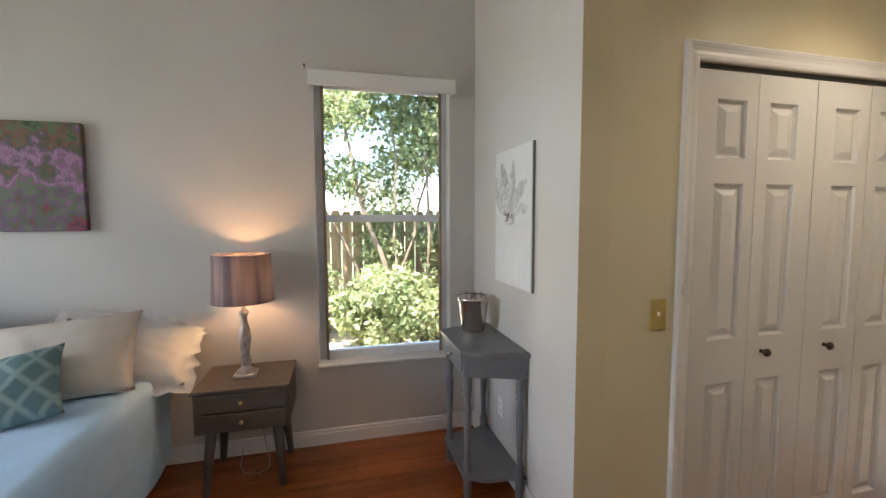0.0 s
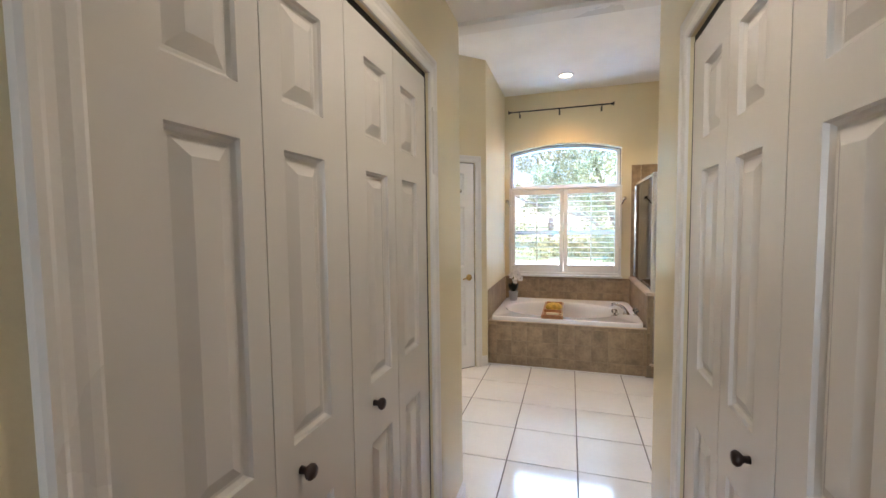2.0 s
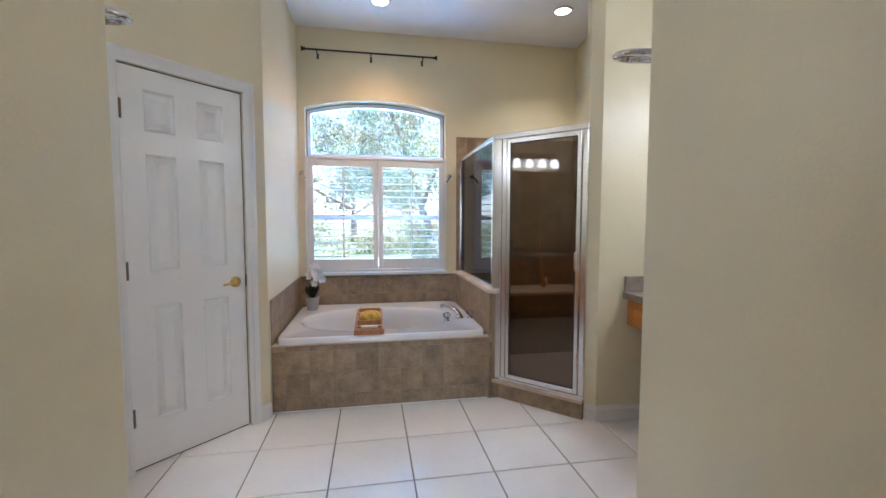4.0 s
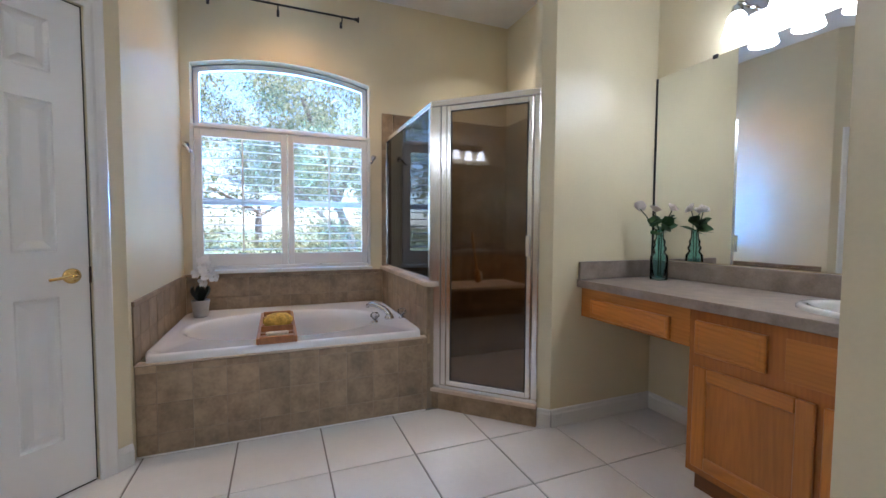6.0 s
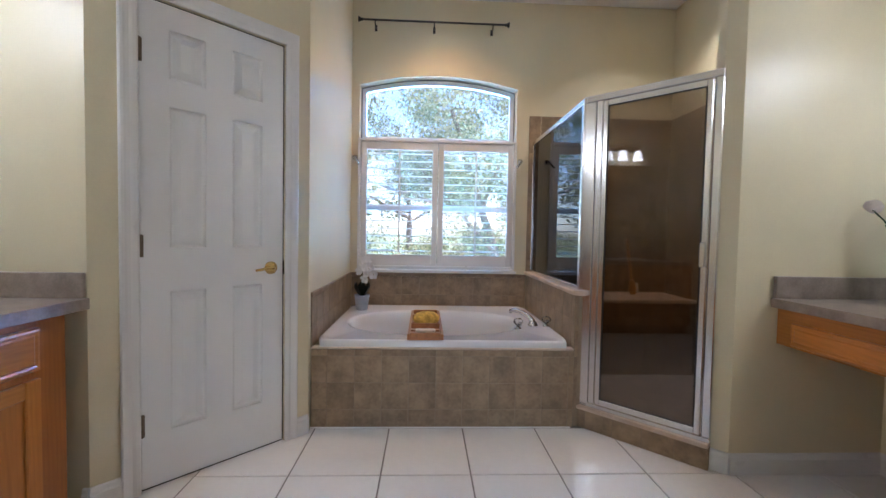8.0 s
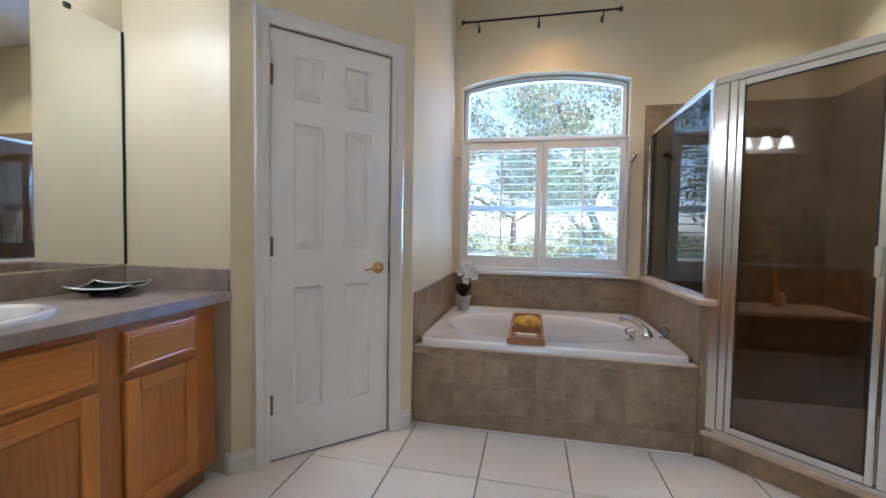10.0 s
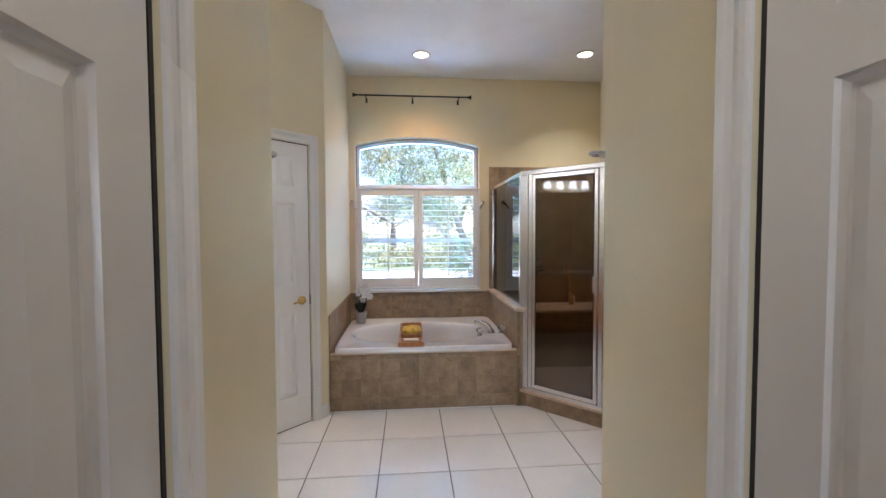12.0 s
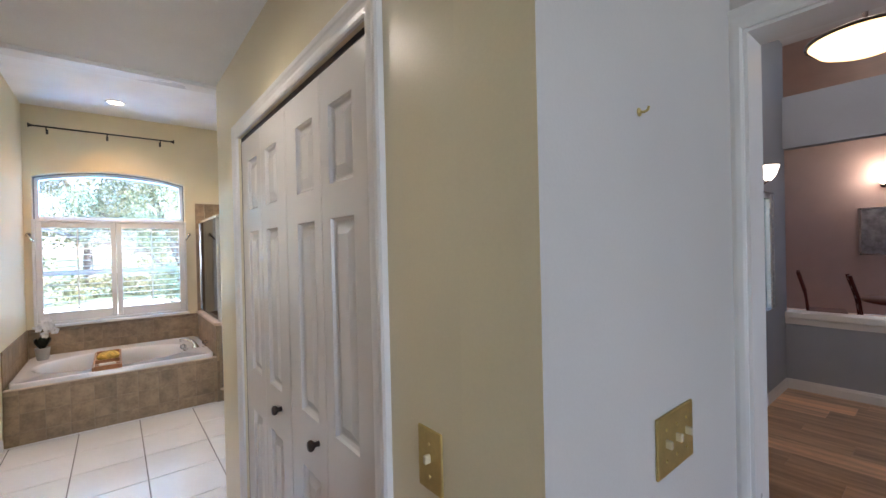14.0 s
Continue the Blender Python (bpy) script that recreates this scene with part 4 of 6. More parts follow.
def drawer_front(w, h):
    """A wooden front with a bevelled edge, centred, facing -y."""
    bm = bmesh.new()
    rows = []
    for i, d in ((0, 0.0), (0.0, -0.013), (0.004, -0.0175), (0.012, -0.019), (0.020, -0.0165), (0.026, -0.019)):
        rows.append([bm.verts.new((x, d, z)) for x, z in ((-w / 2 + i, -h / 2 + i), (w / 2 - i, -h / 2 + i), (w / 2 - i, h / 2 - i), (-w / 2 + i, h / 2 - i))])
    for a, b in zip(rows, rows[1:]):
        for k in range(4):
            bm.faces.new((a[k], a[(k + 1) % 4], b[(k + 1) % 4], b[k]))
    bm.faces.new(rows[-1])
    bm.faces.new(rows[0])
    return bm


def cabinet_door(w, h, parent, x, z):
    """Stiles, rails and a recessed flat panel, front facing -y."""
    s = 0.055
    d = part("door", box(bmesh.new(), -w / 2, -w / 2 + s, -0.019, 0, -h / 2, h / 2, bevel=0.004), OAK, parent)
    part("stile", box(bmesh.new(), w / 2 - s, w / 2, -0.019, 0, -h / 2, h / 2, bevel=0.004), OAK, d)
    for q in (-1, 1):
        part("rail", box(bmesh.new(), -w / 2 + s, w / 2 - s, -0.0185, 0, q * (h / 2 - s / 2) - s / 2, q * (h / 2 - s / 2) + s / 2, bevel=0.004), OAK_H, d)
    part("panel", box(bmesh.new(), -w / 2 + s, w / 2 - s, -0.010, -0.002, -h / 2 + s, h / 2 - s), OAK_PANEL, d, "flat oak panel with cathedral grain")
    d.location = (x, 0, z)
    return d


def cabinet(m, w, depth, drawers, doors, label, blank=None):
    """Face-framed unit, local x from 0 to w, front at y = 0 facing -y."""
    ob = thing("vanity_cabinet", m, label, "cabinet", "vanity cabinets")
    part("body", B(0, w, 0.0, depth, 0.10, CB), OAK_BODY, ob)
    part("toe_kick", B(0.0, w, 0.06, 0.075, 0.0, 0.10), OAK_DARK, ob, "dark recessed toe kick")
    for x, ww, z, h in drawers:
        d = part("drawer_front", drawer_front(ww, h), OAK_H, ob)
        d.location = (x, 0, z)
    for x, ww, z, h in doors:
        cabinet_door(ww, h, ob, x, z)
    if blank:
        part("false_front", box(bmesh.new(), blank[0], blank[1], -0.003, 0.0, blank[2], blank[3], bevel=0.001), OAK_H, ob, "flat oak board in front of the sink")
    return ob


def sink(m):
    ob = thing("sink", m, "white oval porcelain sink set in the countertop", "sink", "vanity sinks")
    part("bowl", L(((0.262, 0.0), (0.262, 0.012), (0.25, 0.019), (0.225, 0.017), (0.215, 0.005), (0.20, -0.05), (0.15, -0.11), (0.06, -0.135), (0, -0.136)), 48, None, 0.80), PORCELAIN, ob, "", True)
    part("drain", L(((0, -0.131), (0.02, -0.131), (0.024, -0.135)), 16), CHROME, ob, "", True)
    return ob


def faucet(m):
    """A widespread tap, spout towards -y."""
    ob = thing("sink_faucet", m, "chrome basin faucet with two clear handles", "faucet", "sink faucets")
    part("base", B(-0.085, 0.085, -0.025, 0.025, 0, 0.016, bevel=0.008, seg=2), CHROME, ob)
    part("spout", T([(0, 0, 0.01), (0, -0.005, 0.06), (0, -0.04, 0.085), (0, -0.09, 0.075), (0, -0.115, 0.06)], 0.014, 10, 0.010), CHROME, ob, "", True)
    for s in (-1, 1):
        part("handle", L(((0, 0.014), (0.010, 0.014), (0.010, 0.03), (0.022, 0.036), (0.022, 0.052), (0.012, 0.058), (0, 0.058)), 10, pose(s * 0.06, 0, 0)), CHROME, ob)
    return ob


def worktop(name, x0, x1, y0, y1, cx, cy, label):
    """A worktop with an oval hole for the sink."""
    bm = bmesh.new()
    n = 48
    rx, ry = 0.235, 0.188
    outer, inner = [], []
    for i in range(n):
        a = 2 * math.pi * (i + 0.5) / n
        c, s = math.cos(a), math.sin(a)
        k = min((x1 - cx) / c if c > 0 else (x0 - cx) / c, (y1 - cy) / s if s > 0 else (y0 - cy) / s)
        outer.append((cx + k * c, cy + k * s))
        inner.append((cx + rx * c, cy + ry * s))
    # move the nearest rim points into the corners
    for px, py in ((x0, y0), (x0, y1), (x1, y0), (x1, y1)):
        i = min(range(n), key=lambda q: (outer[q][0] - px) ** 2 + (outer[q][1] - py) ** 2)
        outer[i] = (px, py)
    vo = [[bm.verts.new((*p, z)) for p in outer] for z in (CB, CT)]
    vi = [[bm.verts.new((*p, z)) for p in inner] for z in (CB, CT)]
    for i in range(n):
        j = (i + 1) % n
        bm.faces.new((vo[1][i], vo[1][j], vi[1][j], vi[1][i]))
        bm.faces.new((vo[0][i], vi[0][i], vi[0][j], vo[0][j]))
        bm.faces.new((vo[0][i], vo[0][j], vo[1][j], vo[1][i]))
        bm.faces.new((vi[0][i], vi[1][i], vi[1][j], vi[0][j]))
    ob = tagged(part(name, bm, LAMINATE), label, "countertop")
    yf = y1 if cy < 0 else y0
    part("front_edge", B(x0 + 0.001, x1 - 0.001, yf - 0.0025, yf + 0.0025, CB + 0.001, CT - 0.0015, bevel=0.001), LAMINATE, ob)
    return ob


# south vanity with a knee space
RF = -0.685
worktop("countertop", XE + 0.003, 4.609, YV + 0.003, -0.655, 3.42, -0.96, "grey-brown laminate countertop with a white oval sink")
bm = box(bmesh.new(), XE + 0.003, 4.609, YV + 0.002, YV + 0.02, CT, 0.935, bevel=0.003)
bs = tagged(part("backsplash", bm, LAMINATE), "grey-brown laminate backsplash along the wall", "backsplash")
part("side_splash", B(4.589, 4.609, YV + 0.0205, -0.66, CT, 0.935, bevel=0.003), LAMINATE, bs)
cabinet(pose(3.935, RF, 0, 0, 0, 180), 0.92, 0.53, ((0.1635, 0.267, 0.677, 0.137),), ((0.24, 0.418, 0.346, 0.424), (0.68, 0.418, 0.346, 0.424)), "honey oak vanity cabinet with panelled doors and one drawer", (0.353, 0.89, 0.60, 0.75))
dk = thing("desk_drawer", pose(4.604, RF, 0, 0, 0, 180), "honey oak drawer under the countertop, above an open knee space", "drawer")
part("apron", B(0, 0.667, 0.0, 0.53, 0.624, CB), OAK_H, dk)
df = part("drawer_front", drawer_front(0.491, 0.098), OAK_H, dk)
df.location = (0.33, 0, 0.685)
sink(pose(3.42, -0.96, CT))
faucet(pose(3.42, -1.165, CT, 0, 0, 180))
mr = thing("wall_mirror", pose(0, YV, 0), "large frameless wall mirror above the vanity", "mirror", "vanity mirrors")
part("glass", B(XE + 0.01, 4.602, 0.001, 0.007, 0.942, 2.035), MIRROR, mr)
part("edge_channel", B(4.602, 4.609, 0.0, 0.012, 0.942, 2.035), DARK, mr, "dark mirror edge")
for x in (4.25, 3.4):
    part("clip", B(x - 0.012, x + 0.012, 0.0, 0.012, 2.025, 2.045), DARK, mr)

# north vanity
LF = 2.245
worktop("countertop", XE + 0.003, 4.382, 2.212, YM - 0.003, 3.60, 2.50, "grey-brown laminate countertop with a white oval sink")
bm = box(bmesh.new(), XE + 0.003, 4.382, YM - 0.02, YM - 0.002, CT, 0.93, bevel=0.003)
bs = tagged(part("backsplash", bm, LAMINATE), "grey-brown laminate backsplash along the wall", "backsplash")
part("side_splash", B(4.362, 4.382, 2.222, YM - 0.0205, CT, 0.93, bevel=0.003), LAMINATE, bs)
cabinet(pose(XE + 0.005, LF, 0), 1.345, 0.53, ((1.083, 0.30, 0.692, 0.143), (0.63, 0.44, 0.692, 0.143), (0.195, 0.30, 0.692, 0.143)), ((1.083, 0.30, 0.36, 0.468), (0.63, 0.44, 0.36, 0.468), (0.195, 0.30, 0.36, 0.468)), "honey oak vanity cabinet with three panelled doors")
sink(pose(3.60, 2.50, CT))
faucet(pose(3.60, 2.70, CT))
mr = thing("wall_mirror", pose(0, YM, 0), "large frameless wall mirror above the vanity", "mirror", "vanity mirrors")
part("glass", B(XE + 0.01, 4.375, -0.007, -0.001, 0.937, 2.0), MIRROR, mr)
part("edge_channel", B(4.375, 4.382, -0.012, 0.0, 0.937, 2.0), DARK, mr, "dark mirror edge")
for x in (4.15, 3.4):
    part("clip", B(x - 0.012, x + 0.012, -0.012, 0.0, 1.99, 2.01), DARK, mr)

# ---- small things in the bathroom ----
TEAL_GLASS = pane_material("teal_glass", (0.78, 0.97, 0.975), 1.35, 0.03)
ROSE = material("pale_pink_petal", (0.82, 0.74, 0.70), 0.7, 0.06, 30, 120, 0.05)
ROSELEAF = material("rose_leaf", (0.045, 0.11, 0.03), 0.45, 0.25, 20, 120, 0.05)
STEMGREEN = material("rose_stem", (0.035, 0.06, 0.025), 0.5, 0.15, 20, 120, 0.0)


def rose_head(c, r, seed, tilt):
    """Overlapping cupped petals round a bud."""
    rnd = random.Random(seed)
    bm = bmesh.new()
    turn = Euler((rnd.uniform(-0.3, 0.3) + tilt[0], tilt[1], 0)).to_matrix()
    for layer, (n, rad, ht, lean) in enumerate(((3, 0.35, 1.0, 0.05), (4, 0.62, 0.95, 0.25), (5, 0.95, 0.75, 0.55))):
        for k in range(n):
            a0 = 2 * math.pi * k / n + layer * 0.7
            grid = []
            for i in range(4):
                row = []
                for j in range(5):
                    a = a0 + (j / 4 - 0.5) * 2 * math.pi / n * 1.35
                    s = i / 3
                    rr = r * rad * (0.25 + 0.75 * math.sin(s * 1.5) + lean * s * s * 0.5) * (1 + rnd.uniform(-0.05, 0.05))
                    row.append(bm.verts.new(Vector(c) + turn @ Vector((rr * math.cos(a), rr * math.sin(a), r * ht * (s * 1.15 - 0.15 - 0.12 * abs(j - 2) * s)))))
                grid.append(row)
            for i in range(3):
                for j in range(4):
                    bm.faces.new((grid[i][j], grid[i][j + 1], grid[i + 1][j + 1], grid[i + 1][j]))
    return bm


def leaf_blade(bm, base, tip, width, up=Vector((0, 0, 1))):
    base, tip = Vector(base), Vector(tip)
    d = tip - base
    side = d.cross(up).normalized() * width
    rows = []
    for s, w in ((0.0, 0.05), (0.25, 0.8), (0.55, 1.0), (0.8, 0.6), (1.0, 0.02)):
        c = base + d * s - up * 0.12 * d.length * s * s
        rows.append((bm.verts.new(c - side * w + up * 0.15 * width * w), bm.verts.new(c), bm.verts.new(c + side * w + up * 0.15 * width * w)))
    for a, b in zip(rows, rows[1:]):
        bm.faces.new((a[0], a[1], b[1], b[0]))
        bm.faces.new((a[1], a[2], b[2], b[1]))


vs = thing("flower_vase", pose(4.435, -1.085, CT) @ Matrix.Diagonal((1.08, 1.08, 1.3, 1)), "teal ribbed glass vase with pale pink roses on the countertop", "vase")
prof = [(0, 0.0), (0.040, 0.0), (0.043, 0.006), (0.043, 0.095), (0.041, 0.108), (0.030, 0.118), (0.027, 0.124), (0.033, 0.132), (0.034, 0.142), (0.027, 0.150), (0.025, 0.155), (0.028, 0.162), (0.028, 0.170), (0.022, 0.178), (0.019, 0.188), (0.019, 0.215), (0.023, 0.222), (0.021, 0.222), (0.016, 0.215), (0.016, 0.19), (0.022, 0.165), (0.028, 0.14), (0.024, 0.122), (0.038, 0.105), (0.040, 0.012), (0, 0.010)]
part("glass", L(prof, 32), TEAL_GLASS, vs, "", True)
stems = (((0.0, 0.0, 0.02), (0.01, 0.0, 0.20), (0.05, 0.045, 0.28), (0.075, 0.065, 0.315)), ((0.0, 0.01, 0.02), (-0.005, 0.005, 0.2), (0.005, 0.025, 0.27), (0.004, 0.035, 0.30)), ((-0.01, 0.0, 0.02), (-0.01, 0.0, 0.2), (-0.04, -0.01, 0.27), (-0.055, -0.015, 0.305)))
for k, line in enumerate(stems):
    st = part("stem", T(line, 0.0028, 6), STEMGREEN, vs)
    part("rose", rose_head(line[-1], 0.025 if k < 2 else 0.023, k, ((0.5, 0.5), (0.45, -0.2), (-0.2, -0.6))[k]), ROSE, st, "pale pink rose", True)
rnd = random.Random(8)
for k in range(11):
    a = rnd.uniform(0, 6.28)
    b = Vector((-0.01, 0.0, 0.205 + rnd.uniform(0, 0.05)))
    bm = bmesh.new()
    leaf_blade(bm, b, b + Vector((0.075 * math.cos(a), 0.075 * math.sin(a), rnd.uniform(-0.015, 0.045))), 0.028, Vector((rnd.uniform(-1, 1), rnd.uniform(-1, 1), 0.7)).normalized())
    part("leaf", bm, ROSELEAF, vs)

# square dish on the north countertop
DISH = material("dark_glazed_dish", (0.035, 0.04, 0.042), 0.2, 0.15, 20, 90, 0.02)
RIM = material("beaded_silver_rim", (0.6, 0.6, 0.6), 0.3, 0.2, 90, 200, 0.2, metal=0.9)
dsh = thing("square_dish", pose(4.16, 2.60, CT, 0, 0, 28), "dark square dish with a silver beaded rim on the countertop", "dish")
bm = bmesh.new()
N = 12
g = [[bm.verts.new((0.105 * u, 0.105 * v, 0.010 + 0.022 * max(abs(u), abs(v)) ** 4 + 0.014 * abs(u * v) ** 3)) for v in np.linspace(-1, 1, N + 1)] for u in np.linspace(-1, 1, N + 1)]
for i in range(N):
    for j in range(N):
        bm.faces.new((g[i][j], g[i + 1][j], g[i + 1][j + 1], g[i][j + 1]))
bmesh.ops.solidify(bm, geom=bm.faces[:], thickness=0.006)
part("bowl", bm, DISH, dsh, "", True)
edge = []
for s in np.linspace(-1, 1, 13):
    edge.append((s, -1))
for s in np.linspace(-1, 1, 13)[1:]:
    edge.append((1, s))
for s in np.linspace(1, -1, 13)[1:]:
    edge.append((s, 1))
for s in np.linspace(1, -1, 13)[1:]:
    edge.append((-1, s))
part("rim", T([(0.106 * u, 0.106 * v, 0.034 + 0.014 * abs(u * v) ** 3) for u, v in edge], 0.0035, 6), RIM, dsh, "silver beaded rim", True)
part("foot", B(-0.05, 0.05, -0.05, 0.05, 0.0, 0.012, bevel=0.003), DISH, dsh)


# ---- switches, outlets, hook ----
IVORY = material("ivory_plastic", (0.62, 0.54, 0.36), 0.35, 0.03, 20, 120, 0.0)
def switch_plate(m, w, gangs, label):
    """A metal plate with toggles, local x along the wall, front facing -y."""
    ob = thing("switch_plate", m, label, "light switch", "brass switch plates")
    part("plate", B(-w / 2, w / 2, -0.006, 0.0, -0.0585, 0.0585, bevel=0.003, seg=2), PLATE, ob)
    for i in range(gangs):
        x = (i - (gangs - 1) / 2) * 0.046
        bm = bmesh.new()
        box(bm, x - 0.0045, x + 0.0045, -0.018, -0.004, -0.004, 0.012, bevel=0.002)
        part("toggle", bm, IVORY, ob, "ivory toggle")
        for z in (-0.03, 0.03):
            part("screw", L(((0, 0.0085), (0.003, 0.008), (0.0035, 0.005)), 10, pose(x, 0, z, 90)), PLATE, ob)
    return ob


switch_plate(pose(1.16, YL, 1.113), 0.072, 1, "antique brass switch plate on the cream wall")
switch_plate(pose(1.04, YR, 1.115, 0, 0, 180), 0.072, 1, "antique brass switch plate on the cream wall")
switch_plate(pose(XS, 0.0, 1.12, 0, 0, -90), 0.164, 3, "triple antique brass switch plate on the grey wall")
ol = thing("wall_outlet", pose(0.933, 2.24, 0.36, 0, 0, -90), "white duplex wall outlet behind the console table", "outlet")
part("plate", B(-0.035, 0.035, -0.006, 0, -0.057, 0.057, bevel=0.003, seg=2), WHITE, ol)
for z in (-0.02, 0.02):
    part("socket", B(-0.016, 0.016, -0.008, -0.006, z - 0.013, z + 0.013, bevel=0.001), WHITE, ol)
    for x in (-0.006, 0.006):
        part("slot", B(x - 0.001, x + 0.001, -0.009, -0.0078, z - 0.004, z + 0.005), DARK, ol)
hk = thing("wall_hook", pose(XS, 0.119, 1.747, 0, 0, -90) @ Matrix.Scale(0.5, 4), "small brass hook on the grey wall", "hook")
part("rose", L(((0, 0), (0.016, 0), (0.015, 0.004), (0.006, 0.008), (0, 0.008)), 16, pose(0, 0, 0, 90)), PLATE, hk, "", True)
part("peg", T([(0, -0.006, 0), (0, -0.02, -0.004), (0, -0.032, 0.0), (0, -0.036, 0.012)], 0.005, 8), PLATE, hk, "", True)


# ---- bedroom ----
def bedroom_window():
    ob = thing("window_2", pose(0, BN, 0), "tall single-hung window with a white valance and a stone sill", "window", "", "structure")
    FR = material("bronze_window_track", (0.30, 0.23, 0.16), 0.5, 0.12, 10, 90, 0.03)
    WF = material("white_window_frame", (0.78, 0.80, 0.82), 0.35, 0.04, 10, 90, 0.02)
    y0, y1 = 0.085, 0.13
    for x0, x1 in ((BX0, BX0 + 0.045), (BX1 - 0.045, BX1)):
        part("window_frame", B(x0, x1, y0, y1, BZ0, BZ1, bevel=0.003), WF, ob)
    part("window_frame", B(BX0 + 0.045, BX1 - 0.045, y0, y1, BZ1 - 0.04, BZ1, bevel=0.003), WF, ob)
    part("bottom_rail", B(BX0 + 0.045, BX1 - 0.045, y0 - 0.01, y1, BZ0, BZ0 + 0.055, bevel=0.004), WF, ob)
    part("meeting_rail", B(BX0 + 0.045, BX1 - 0.045, y0 - 0.012, y1, 1.445, 1.492, bevel=0.004), WF, ob)
    part("sash_lock", B(0.30, 0.345, y0 - 0.03, y0 - 0.012, 1.478, 1.494, bevel=0.004), WF, ob)
    # white liners put the sky light on the wall returns into their colour
    for x0, x1 in ((BX0 + 0.001, BX0 + 0.006), (BX1 - 0.006, BX1 - 0.001)):
        part("window_return", B(x0, x1, 0.0, y0, BZ0 + 0.002, BZ1 - 0.002), WHITE, ob, "white liner for the sky-lit window return")
    for x in (BX0 + 0.046, BX1 - 0.064):
        part("track", B(x, x + 0.018, y0 - 0.02, y0 - 0.002, BZ0 + 0.002, BZ1 - 0.002), FR, ob, "dark bronze side track")
    part("pane", B(BX0 + 0.045, BX1 - 0.045, y0 + 0.018, y0 + 0.022, BZ0 + 0.05, 1.45), GLASS, ob, "clear glass")
    part("pane", B(BX0 + 0.045, BX1 - 0.045, y0 + 0.028, y0 + 0.032, 1.49, BZ1 - 0.04), GLASS, ob, "clear glass")
    part("window_sill", B(BX0 - 0.005, BX1 + 0.005, -0.035, y0 - 0.002, BZ0 - 0.018, BZ0 + 0.001, bevel=0.004), WHITE, ob, "white stone sill")
    vb = box(bmesh.new(), -0.135, 0.782, -0.062, -0.046, 2.268, 2.362, bevel=0.005)
    box(vb, -0.135, -0.121, -0.046, -0.002, 2.268, 2.362)
    box(vb, 0.768, 0.782, -0.046, -0.002, 2.268, 2.362)
    part("valance", vb, WHITE, ob, "white blind valance")
    return ob


bedroom_window()
nl = thing("wall_nail", pose(-0.155, BN, 2.385), "small brown nail in the grey wall", "nail")
part("shank", T([(0, 0, 0), (0, -0.03, 0.004)], 0.004, 6), BRONZE, nl)
part("head", L(((0, 0), (0.007, 0), (0.007, 0.003), (0, 0.003)), 10, pose(0, -0.03, 0.004, 90)), BRONZE, nl)


def cushion(w, h, t, mat_seed, ruffle=0.0, n=22):
    """A filled cushion standing in the x-z plane, with pointed corners and soft creases."""
    bm = bmesh.new()
    sides = []
    for s in (-1, 1):
        g = []
        for i in range(n + 1):
            row = []
            for j in range(n + 1):
                u, v = 2 * i / n - 1, 2 * j / n - 1
                puff = (1 - abs(u) ** 2.6) * (1 - abs(v) ** 2.6)
                pin = 1 - 0.07 * (1 - abs(u) ** 2) * abs(v) ** 3
                pin2 = 1 - 0.07 * (1 - abs(v) ** 2) * abs(u) ** 3
                q = Vector((u * 3 + mat_seed, v * 3, s * 2.0))
                wr = 0.012 * noise.noise(q) + 0.006 * noise.noise(q * 2.7)
                row.append(bm.verts.new((u * w / 2 * pin2, s * (t / 2 * puff ** 0.6 + wr * puff ** 0.3), v * h / 2 * pin + h / 2)))
            g.append(row)
        sides.append(g)
        for i in range(n):
            for j in range(n):
                bm.faces.new((g[i][j], g[i + 1][j], g[i + 1][j + 1], g[i][j + 1]))
    if ruffle:
        rim = [(i, 0) for i in range(n)] + [(n, j) for j in range(n)] + [(i, n) for i in range(n, 0, -1)] + [(0, j) for j in range(n, 0, -1)]
        inner, outer = [], []
        for k, (i, j) in enumerate(rim):
            c = sides[0][i][j].co
            d = Vector((2 * i / n - 1, 0, 2 * j / n - 1))
            d = Vector((d.x if abs(d.x) > 0.93 else 0, 0, d.z if abs(d.z) > 0.93 else 0)).normalized()
            inner.append(bm.verts.new((c.x, 0, c.z)))
            wave = 0.045 * noise.noise(Vector((k * 0.42, mat_seed, 0)))
            outer.append(bm.verts.new((c.x + d.x * (ruffle + wave * 0.9), 1.2 * wave, c.z + d.z * (ruffle + wave * 0.9))))
        m = len(rim)
        for k in range(m):
            q = (k + 1) % m
            bm.faces.new((inner[k], inner[q], outer[q], outer[k]))
    bmesh.ops.remove_doubles(bm, verts=bm.verts, dist=0.0005)
    return bm


SHEET = material("pale_aqua_coverlet", (0.48, 0.70, 0.93), 0.85, 0.04, 8, 220, 0.25)
CREAMCLOTH = material("cream_cotton", (0.64, 0.58, 0.50), 0.9, 0.05, 10, 220, 0.3)
WHITECLOTH = material("white_cotton", (0.74, 0.72, 0.70), 0.9, 0.04, 10, 220, 0.3)
TEALCLOTH = material("teal_patterned_cloth", (0.10, 0.23, 0.25), 0.85, 0.35, 10, 200, 0.3)
tn, tl = TEALCLOTH.node_tree.nodes, TEALCLOTH.node_tree.links
tb = tn["Principled BSDF"]
wc = tn.new("ShaderNodeTexCoord")
top = tn.new("ShaderNodeMath")
top.operation = "MAXIMUM"
